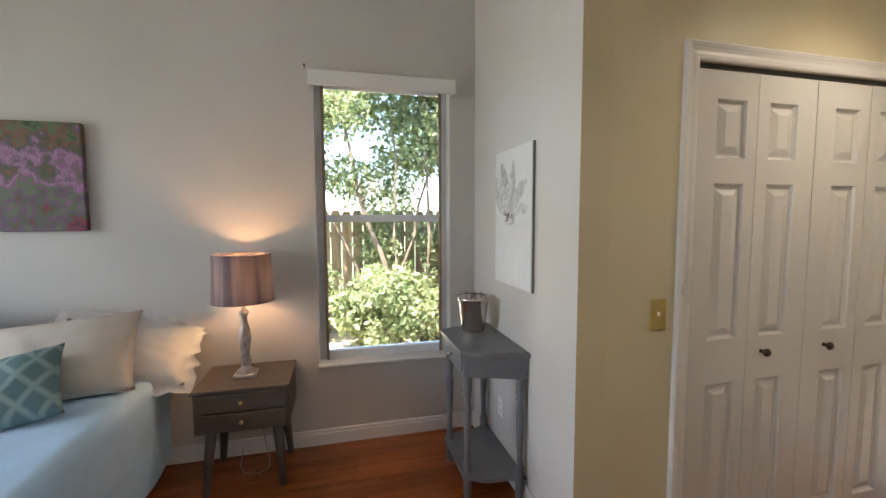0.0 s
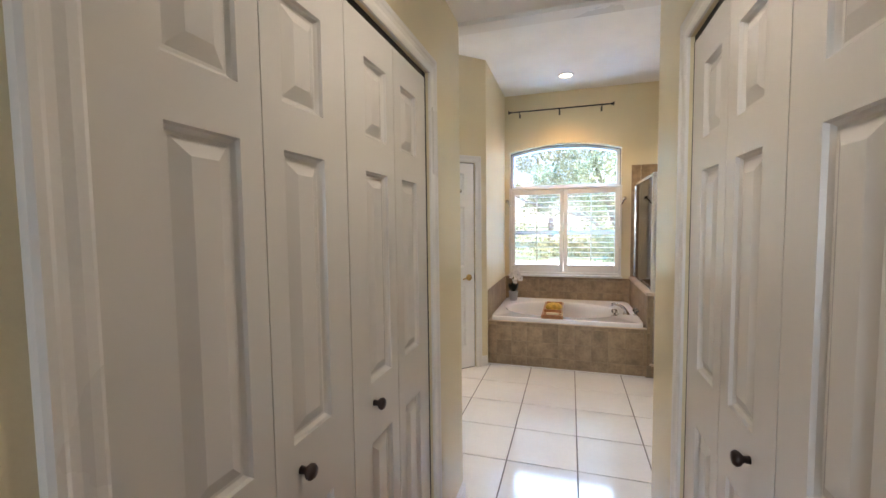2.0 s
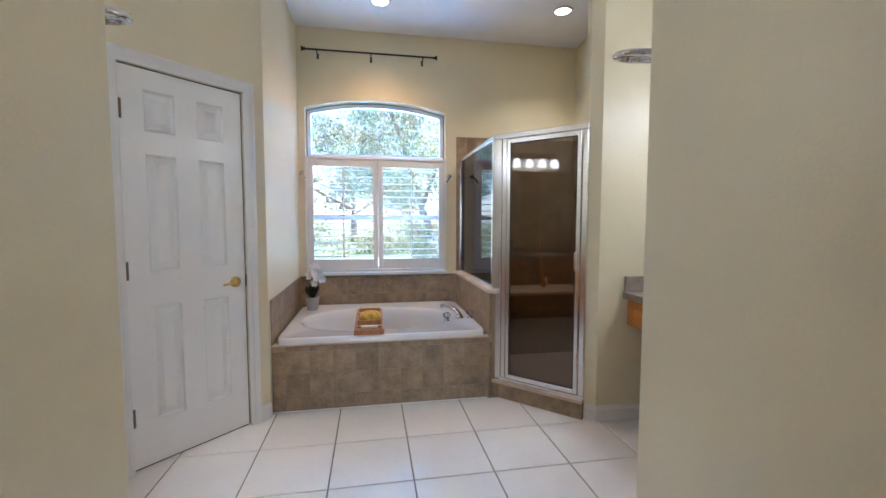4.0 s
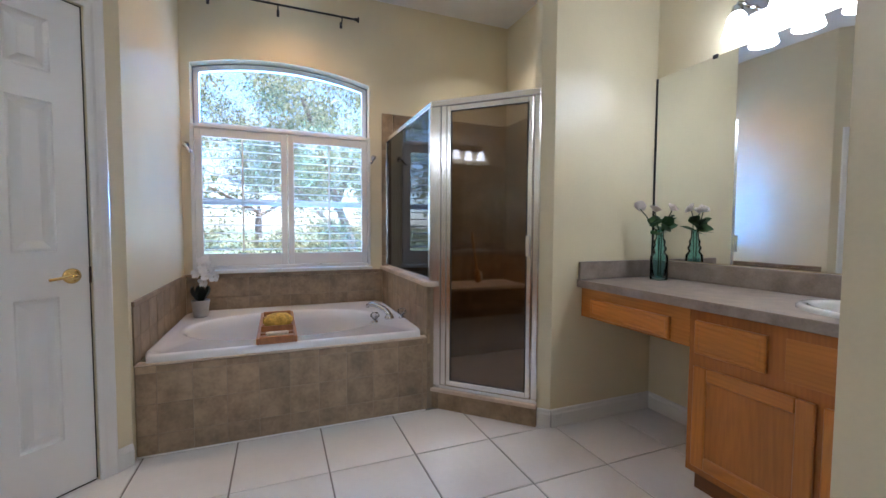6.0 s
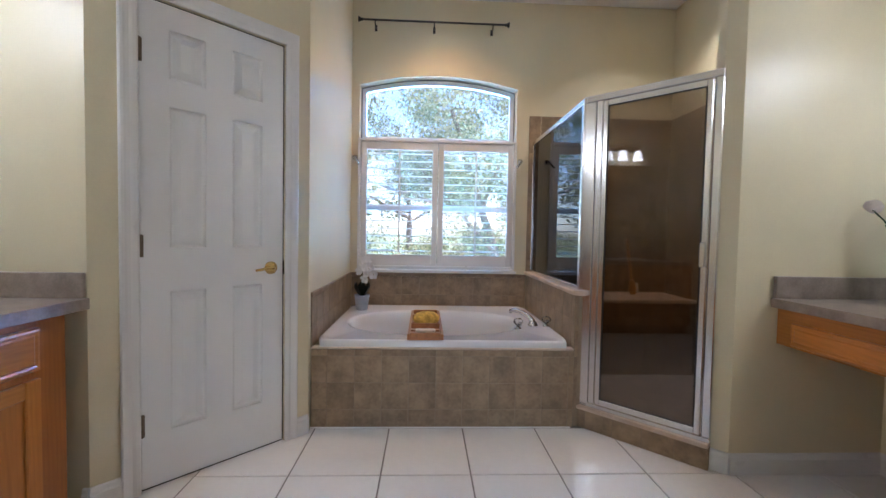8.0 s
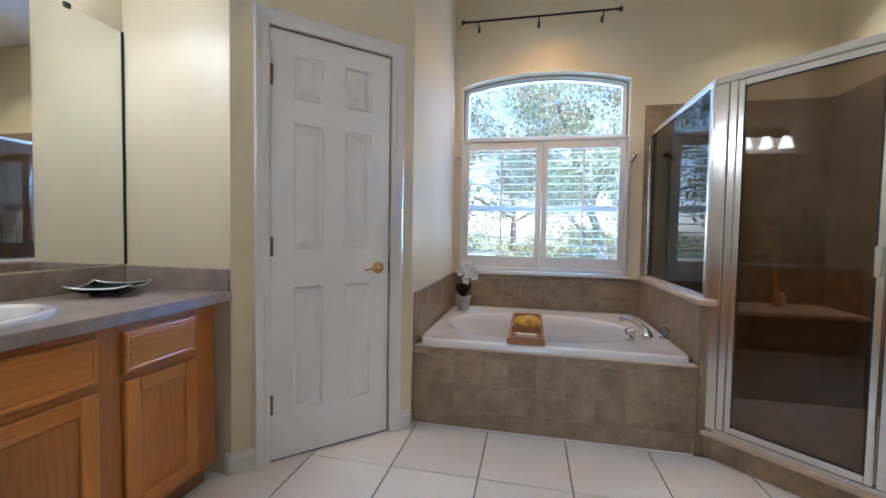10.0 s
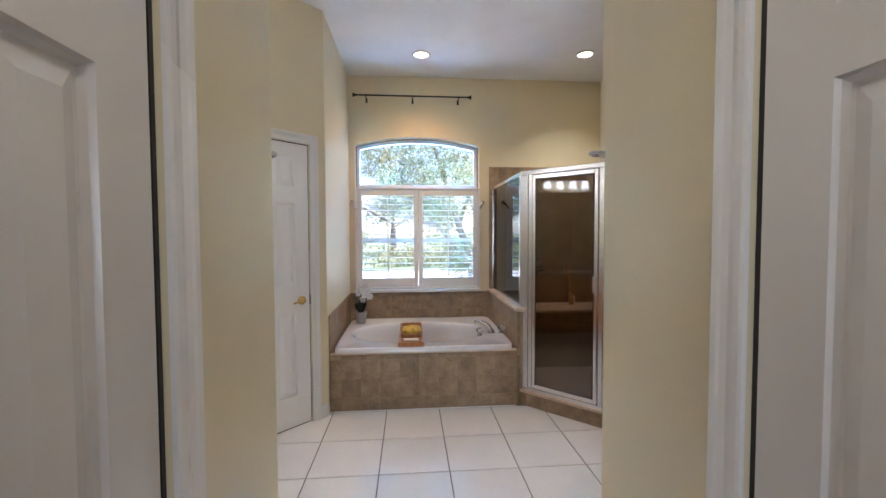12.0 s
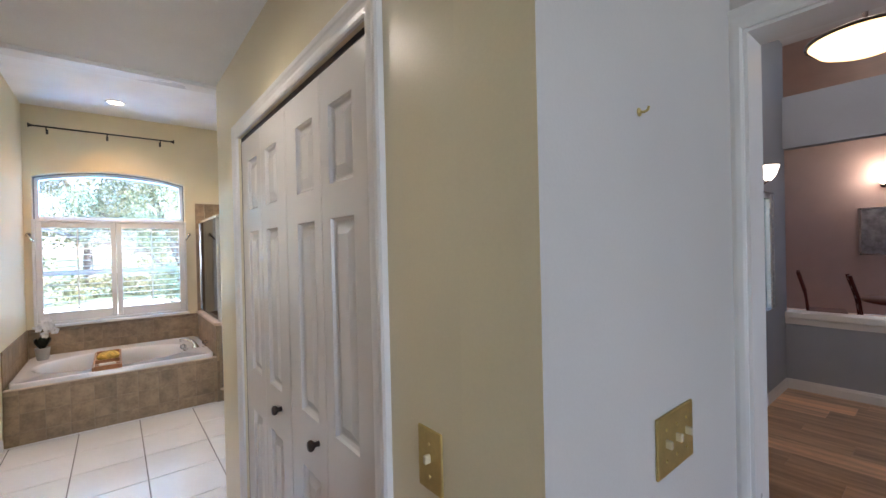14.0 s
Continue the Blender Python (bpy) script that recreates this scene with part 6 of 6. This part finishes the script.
def dining_chair(m, label):
    ob = thing("dining_chair", m, label, "chair", "dining chairs")
    part("seat", B(-0.22, 0.22, -0.22, 0.22, 0.43, 0.46, bevel=0.012, seg=2), CHERRY, ob)
    for x in (-0.2, 0.2):
        part("leg", T([(x, -0.2, 0), (x, -0.19, 0.43)], 0.016, 8, 0.02), CHERRY, ob)
        part("back_post", T([(x, 0.24, 0), (x, 0.20, 0.43), (x, 0.23, 0.72), (x, 0.31, 1.02)], 0.02, 8), CHERRY, ob)
    for z, y in ((0.60, 0.215), (0.74, 0.235), (0.87, 0.27), (0.98, 0.30)):
        part("back_slat", B(-0.2, 0.2, y - 0.008, y + 0.008, z - 0.03, z + 0.03, bevel=0.004), CHERRY, ob)
    part("stretcher", T([(-0.2, -0.195, 0.2), (0.2, -0.195, 0.2)], 0.010, 6), CHERRY, ob)
    return ob


c1 = dining_chair(pose(1.60, -7.25, 0, 0, 0, 100 + 180), "dark cherry ladder-back chair against the wall")
c1["label"] = "dark cherry ladder-back chair against the wall"
copy_thing(c1, pose(0.98, -6.65, 0, 0, 0, 100 + 180))["label"] = "dark cherry ladder-back chair at the dining table"
dt = thing("dining_table", pose(0.56, -6.45, 0), "round dark cherry pedestal dining table", "table")
part("tabletop", L(((0, 0.72), (0.58, 0.72), (0.60, 0.735), (0.59, 0.752), (0, 0.752)), 40), CHERRY, dt, "", True)
part("pedestal", L(((0.30, 0), (0.28, 0.05), (0.08, 0.12), (0.07, 0.4), (0.12, 0.65), (0.16, 0.72), (0, 0.72)), 24), CHERRY, dt, "", True)

# ---- outside ----
GRASS = material("lawn", (0.12, 0.15, 0.075), 0.9, 0.35, 0.8, 40, 0.4)
PAVE = material("pale_concrete", (0.62, 0.60, 0.57), 0.85, 0.12, 2.0, 40, 0.2)
SAND = material("sandy_ground", (0.56, 0.48, 0.38), 0.9, 0.25, 3.0, 40, 0.4)
BARK = material("grey_brown_bark", (0.17, 0.125, 0.09), 0.9, 0.3, 12, 60, 0.6, stretch=(1, 1, 0.25))
FENCEW = material("weathered_fence_board", (0.42, 0.28, 0.17), 0.8, 0.25, 5, 40, 0.3, random_shift=0.15, stretch=(4, 4, 0.4))


def leaf_material(name, a, b):
    m = bpy.data.materials.new(name)
    m.use_nodes = True
    n, l = m.node_tree.nodes, m.node_tree.links
    p = n["Principled BSDF"]
    p.inputs["Roughness"].default_value = 0.42
    geo = n.new("ShaderNodeNewGeometry")
    r = n.new("ShaderNodeValToRGB")
    r.color_ramp.elements[0].color = (*a, 1)
    r.color_ramp.elements[1].color = (*b, 1)
    l.new(geo.outputs["Random Per Island"], r.inputs[0])
    l.new(r.outputs[0], p.inputs["Base Color"])
    t = n.new("ShaderNodeBsdfTranslucent")
    l.new(r.outputs[0], t.inputs["Color"])
    mx = n.new("ShaderNodeMixShader")
    mx.inputs[0].default_value = 0.5
    l.new(p.outputs[0], mx.inputs[1])
    l.new(t.outputs[0], mx.inputs[2])
    l.new(mx.outputs[0], n["Material Output"].inputs["Surface"])
    return m


LEAF = leaf_material("tree_leaf", (0.085, 0.10, 0.05), (0.42, 0.385, 0.20))
LEAF2 = leaf_material("shrub_leaf", (0.14, 0.19, 0.08), (0.47, 0.50, 0.27))
LEAF3 = leaf_material("yellowing_leaf", (0.10, 0.13, 0.03), (0.30, 0.24, 0.06))


def leaves(name, centres, radii, count, size, mat, parent, seed, squash=0.8, label=""):
    """Many small folded leaves in clumps round the given centres."""
    rs = np.random.RandomState(seed)
    cs = np.array(centres)
    k = rs.randint(0, len(cs), count)
    d = rs.normal(size=(count, 3))
    d /= np.linalg.norm(d, axis=1)[:, None]
    rad = np.array(radii)[k] * (0.25 + 0.75 * rs.rand(count) ** 0.5) * (0.85 + 0.3 * rs.rand(count))
    p = cs[k] + d * rad[:, None] * np.array([1, 1, squash])
    ax = rs.normal(size=(count, 3))
    ax[:, 2] -= 0.4
    ax /= np.linalg.norm(ax, axis=1)[:, None]
    up = rs.normal(size=(count, 3)) + np.array([0, 0, 0.8])
    sd = np.cross(ax, up)
    sd /= np.linalg.norm(sd, axis=1)[:, None] + 1e-9
    nn = np.cross(sd, ax)
    s = size * (0.6 + 0.8 * rs.rand(count))[:, None]
    v = np.stack([p, p + ax * s * 0.45 + sd * s * 0.28 + nn * s * 0.06, p + ax * s, p + ax * s * 0.45 - sd * s * 0.28 + nn * s * 0.06], 1).reshape(-1, 3)
    f = np.arange(count * 4).reshape(-1, 4)
    me = bpy.data.meshes.new(name)
    me.from_pydata(v.tolist(), [], f.tolist())
    me.materials.append(mat)
    ob = new(name, me)
    ob.parent = parent
    if label:
        ob["label"] = label
    return ob


def tree(base, limbs, clumps, radii, count, size, mat, seed, label, trunk=0.12):
    """A trunk that forks into limbs, and a loose crown; all relative to its base."""
    ob = thing("tree", pose(*base), label, "tree")
    rnd = random.Random(seed)
    for i, line in enumerate(limbs):
        pts = []
        for a, b in zip(line, line[1:]):
            for s in (0, 0.33, 0.66):
                q = Vector(a).lerp(Vector(b), s)
                pts.append(q + Vector((rnd.uniform(-1, 1), rnd.uniform(-1, 1), 0)) * 0.04 * (len(pts) > 0))
        pts.append(Vector(line[-1]))
        part("trunk" if i == 0 else "limb", tube(bmesh.new(), pts, trunk if i == 0 else trunk * 0.5, 9, trunk * 0.35 if i == 0 else 0.012), BARK, ob)
    leaves("crown", clumps, radii, count, size, mat, ob, seed, 0.8)
    return ob


GZ = -0.15
gm = B(-400, 400, -400, 400, GZ - 0.3, GZ)
tagged(part("ground", gm, GRASS), "wide green lawn around the house", "ground", "", "structure")
tagged(part("pavement", B(7.3, 18.0, -40, 40, GZ, GZ + 0.03), PAVE), "pale concrete drive beyond the lawn", "pavement", "", "structure")
tagged(part("path", B(-3.5, 3.0, 2.95, 5.9, GZ, GZ + 0.02), SAND), "sandy side yard along the fence", "path", "", "structure")

rs = random.Random(12)
cl, rd = [], []
for k in range(110):
    cl.append((rs.uniform(-1.5, 1.6), rs.uniform(-3.2, 4.0), rs.uniform(1.8, 6.0)))
    rd.append(rs.uniform(0.3, 0.7))
for k in range(12):
    cl.append((rs.uniform(-1.0, 1.0), rs.uniform(-2.4, 0.2), rs.uniform(0.5, 1.6)))
    rd.append(rs.uniform(0.35, 0.6))
more = random.Random(19)
for k in range(80):
    cl.append((more.uniform(-1.2, 1.4), more.uniform(-1.6, 3.3), more.uniform(1.9, 4.7)))
    rd.append(more.uniform(0.22, 0.5))
for k in range(26):
    cl.append((more.uniform(-1.0, 1.2), more.uniform(-2.4, 0.7), more.uniform(0.4, 2.1)))
    rd.append(more.uniform(0.25, 0.5))
tree((10.6, -0.5, GZ), (((0, 0, 0), (0.05, 0.1, 0.9), (0.1, 0.5, 2.0), (0.0, 1.0, 3.6)), ((0, 0, 0.5), (0.2, -0.7, 1.6), (0.3, -1.4, 3.2)), ((0.05, 0.1, 0.9), (-0.2, 0.9, 1.7), (-0.3, 1.9, 2.8)), ((0.1, 0.4, 1.6), (0.5, 0.0, 2.6), (0.5, -0.6, 4.0)), ((-0.2, 0.9, 1.7), (-0.4, 1.6, 1.9), (-0.5, 2.6, 2.2))), cl, rd, 135000, 0.044, LEAF, 21, "leafy garden tree with a forked trunk outside the bathroom window", 0.11)
cl, rd = [], []
for k in range(26):
    cl.append((rs.uniform(-1.5, 1.5), rs.uniform(-7, 7), rs.uniform(0.2, 1.3)))
    rd.append(rs.uniform(0.5, 0.9))
hd = thing("hedge", pose(20.5, 0.5, GZ), "clipped green hedge beyond the drive", "hedge")
leaves("foliage", cl, rd, 9000, 0.13, LEAF, hd, 31)
cl, rd = [], []
for k in range(70):
    cl.append((rs.uniform(-3, 3), rs.uniform(-16, 16), rs.uniform(2.0, 12.0)))
    rd.append(rs.uniform(1.0, 2.0))
tree((30, 2, GZ), (((0, 0, 0), (0, 0, 3), (0.3, 1, 6)), ((0, 0, 2), (0, -5, 5)), ((0, 0, 2.2), (0, 6, 5.5))), cl, rd, 20000, 0.26, LEAF, 41, "broad row of far trees across the road", 0.25)

# side yard outside the bedroom window
fn = thing("wooden_fence", pose(0, 6.0, GZ), "weathered wooden board fence behind the shrubs", "fence")
for z in (0.4, 1.35):
    part("rail", B(-4.0, 5.0, 0.02, 0.06, z, z + 0.08), FENCEW, fn)
bdm = bpy.data.meshes.new("board")
bdb = prism(bmesh.new(), [(0, 0), (0.135, 0), (0.135, 1.66), (0.11, 1.72), (0.025, 1.72), (0, 1.66)], 0, 0.02)
bdb.transform(pose(0, 0.02, 0, 90))
bdb.to_mesh(bdm)
bdb.free()
bdm.materials.append(FENCEW)
for k in range(60):
    o = new("board", bdm)
    o.parent = fn
    o.location = (-4.0 + 0.15 * k, 0, rs.uniform(-0.01, 0.02))
# the fence returns towards the house
fr = thing("wooden_fence", pose(1.46, 5.96, GZ, 0, 0, -101.5), "weathered wooden fence return beside the shrubs", "fence")
for z in (0.4, 1.35):
    part("rail", B(0.0, 1.9, 0.02, 0.06, z, z + 0.08), FENCEW, fr)
for k in range(12):
    o = new("board", bdm)
    o.parent = fr
    o.location = (0.15 * k, 0, 0.005 * (k % 3))
cl, rd = [], []
for k in range(48):
    cl.append((rs.uniform(-2.2, 2.0), rs.uniform(-0.5, 0.7), rs.uniform(1.35, 4.8)))
    rd.append(rs.uniform(0.3, 0.6))
tree((0.55, 5.1, GZ), (((0, 0, 0), (0.05, 0, 0.8), (-0.3, 0.1, 1.9), (-0.6, 0, 3.2)), ((0.05, 0, 0.15), (0.25, 0.1, 1.0), (0.6, 0.1, 2.2), (0.9, 0, 3.2)), ((0.02, 0, 0.4), (0.15, -0.1, 1.4), (0.1, 0, 2.8)), ((0, 0, 0.1), (-0.35, 0.1, 1.0), (-0.9, 0.1, 2.1))), cl, rd, 40000, 0.07, LEAF2, 51, "slender multi-stemmed garden tree in front of the fence", 0.045)
cl, rd = [], []
for k in range(7):
    cl.append((rs.uniform(-0.7, 0.8), rs.uniform(-0.2, 0.3), rs.uniform(2.6, 3.8)))
    rd.append(rs.uniform(0.2, 0.32))
yl = thing("flowering_shrub", pose(1.0, 5.0, GZ), "tall shrub with yellowing leaves", "shrub")
part("stem", T([(0, 0, 0), (0.1, 0, 1.4), (0.05, 0, 2.6)], 0.03, 8, 0.012), BARK, yl)
leaves("foliage", cl, rd, 1400, 0.09, LEAF3, yl, 61)
for x, y, r, h, s in ((0.66, 4.6, 0.48, 0.85, 71), (0.25, 5.0, 0.35, 0.8, 72), (1.25, 4.9, 0.35, 0.5, 73), (-0.35, 5.5, 0.5, 1.25, 74), (0.5, 5.55, 0.55, 1.35, 75), (1.35, 5.5, 0.5, 1.3, 76)):
    sh = thing("garden_shrub", pose(x, y, GZ), "bushy green shrub in front of the fence", "shrub", "garden shrubs")
    cl = [(rs.uniform(-r, r) * 0.6, rs.uniform(-r, r) * 0.5, 0.15 + h * rs.random()) for k in range(9)]
    part("stem", T([(0, 0, 0), (0.02, 0, h * 0.7)], 0.025, 8, 0.01), BARK, sh)
    leaves("foliage", cl, [r * 0.55] * 9, 2400, 0.075, LEAF2, sh, s)

# ---- pieces of floors and walls ----
def pieces(name, parent, mat, spots, size_of):
    """Pieces that share their meshes by size; spots of (pose, key)."""
    made = {}
    for m, key in spots:
        if key not in made:
            me = bpy.data.meshes.new(name)
            b = size_of(key)
            bmesh.ops.recalc_face_normals(b, faces=b.faces)
            b.to_mesh(me)
            b.free()
            me.materials.append(mat)
            made[key] = me
        ob = new(name, made[key])
        ob.parent = parent
        ob.matrix_parent_inverse = parent.matrix_world.inverted()
        ob.matrix_basis = m


def slab(key):
    w, h, t = key
    b = box(bmesh.new(), 0.0, w, 0.0, t, 0.0, h)
    es = [e for e in b.edges if all(v.co.y < 1e-6 for v in e.verts)]
    bmesh.ops.bevel(b, geom=es, offset=0.001, segments=1, affect="EDGES")
    return b


def flat_tile(key):
    w, h, t = key
    b = box(bmesh.new(), 0.0, w, 0.0, h, -t, 0.0)
    es = [e for e in b.edges if all(v.co.z > -1e-6 for v in e.verts)]
    bmesh.ops.bevel(b, geom=es, offset=0.002, segments=1, affect="EDGES")
    return b


def flat_plank(key):
    w, h, t = key
    b = box(bmesh.new(), 0.0, w, 0.0, h, -t, 0.0)
    es = [e for e in b.edges if all(v.co.z > -1e-6 for v in e.verts)]
    bmesh.ops.bevel(b, geom=es, offset=0.0012, segments=1, affect="EDGES")
    return b


def tile_wall(parent, m, length, height, pitch=0.152, off_u=0.0, off_z=0.0, gap=0.003, z0=0.0):
    """Square tiles over a wall; local x along it, faces looking to -y."""
    spots = []
    us = [0.0] + [u for u in np.arange(off_u, length, pitch) if 0.01 < u < length - 0.01] + [length]
    zs = [z0] + [z for z in np.arange(off_z, height, pitch) if z0 + 0.01 < z < height - 0.01] + [height]
    for a, b in zip(us, us[1:]):
        for c, d in zip(zs, zs[1:]):
            spots.append((m @ pose(float(a) + gap / 2, 0, float(c) + gap / 2), (round(float(b - a) - gap, 4), round(float(d - c) - gap, 4), 0.009)))
    pieces("tile", parent, STONE, spots, slab)
    g = part("grout", B(0.001, length - 0.001, 0.0012, 0.0085, z0 + 0.001, height - 0.001), STONE_GROUT, parent)
    g.matrix_parent_inverse = parent.matrix_world.inverted()
    g.matrix_basis = m


def named(n):
    return bpy.data.objects[n]


# tub front, half wall front, curb, surround
tile_wall(named("tub_surround"), pose(TX, 1.576, 0, 0, 0, -90), 1.488, TZ - 0.005, off_u=0.09, off_z=0.106)
tile_wall(named("wall_shower_half"), pose(6.25, 0.088, 0, 0, 0, 180), 1.17, 0.765, off_u=0.05, off_z=0.16, z0=TZ)
tile_wall(named("wall_shower_half"), pose(5.074, 0.086, 0, 0, 0, -60), 0.105, 0.765, off_z=0.106, z0=0.105)
tile_wall(named("shower_curb"), SH @ pose(-0.03, 0.003, 0), SHL + 0.03, 0.105, off_u=0.07, off_z=0.2)
tile_wall(named("wall_tub_side"), pose(TX, 1.570, 0, 0, 0, 0), XW - TX, 0.735, off_u=0.10, off_z=0.431, z0=TZ)
tile_wall(named("wall_bath_east"), pose(XW - 0.009, 1.568, 0, 0, 0, -90), 1.48, 0.735, off_u=0.12, off_z=0.431, z0=TZ)
bm = box(bmesh.new(), TX - 0.004, XW, 1.566, 1.578, 0.735, 0.765, bevel=0.004)
box(bm, XW - 0.012, XW, 0.085, 1.566, 0.735, 0.765, bevel=0.004)
setting("trim_tile_bullnose", bm, STONE, "brown bullnose tile edge above the bathtub", "trim")
# shower walls
tile_wall(named("wall_bath_east"), pose(XW - 0.009, 0.088, 0, 0, 0, -90), 0.10, 2.11, off_z=0.431, z0=0.79)
tile_wall(named("wall_bath_east"), pose(XW - 0.0095, -0.014, 0, 0, 0, -90), 1.13, 2.11, off_u=0.1, off_z=0.19, z0=0.63)
tile_wall(named("wall_shower_south"), pose(XW, -1.141, 0, 0, 0, 180), XW - 4.706, 2.11, off_u=0.1, off_z=0.19, z0=0.045)
tile_wall(named("shower_bench"), pose(5.832, -0.03, 0, 0, 0, -90), 1.1, 0.60, off_u=0.1, off_z=0.19, z0=0.045)

# bathroom floor tiles
PY = 0.4135
XL = [TX - 0.004, 4.62, 4.208, 3.796, 3.384, XE - 0.028]
spots = []
for x1c, x0c in zip(XL, XL[1:]):
    for j in range(-6, 6):
        y0 = 0.722 + PY * j
        y0c, y1c = max(y0, -1.34), min(y0 + PY, 2.9)
        if y1c - y0c < 0.03:
            continue
        spots.append((pose(x0c + 0.0035, y0c + 0.0035, 0.0), (round(x1c - x0c - 0.007, 4), round(y1c - y0c - 0.007, 4), 0.006)))
pieces("floor_tile", named("floor_bath"), TILE, spots, flat_tile)


# hardwood planks
def plank_spots(x0, x1, y0, y1, w, length, seed):
    rnd = random.Random(seed)
    out = []
    y = y0
    while y < y1 - 0.005:
        ww = min(w, y1 - y)
        x = x0 - rnd.uniform(0, length * 0.8)
        while x < x1:
            a, b = max(x, x0), min(x + length, x1)
            if b - a > 0.02:
                out.append((pose(a + 0.0006, y + 0.0006, 0.0), (round(b - a - 0.0012, 4), round(ww - 0.0012, 4), 0.011)))
            x += length
        y += w
    return out


pieces("plank", named("floor"), HARDWOOD, plank_spots(-4.0, XE - 0.045, -0.44, 2.74, 0.125, 1.22, 5), flat_plank)
setting("trim_threshold", B(XE - 0.05, XE - 0.02, YR, YL, -0.01, 0.008, bevel=0.004), HARDWOOD, "wooden threshold strip between hardwood and tile", "threshold")
pieces("plank", named("floor_family"), PLANK, plank_spots(-1.2, FX, -4.44, -0.44, 0.23, 0.80, 9), flat_plank)
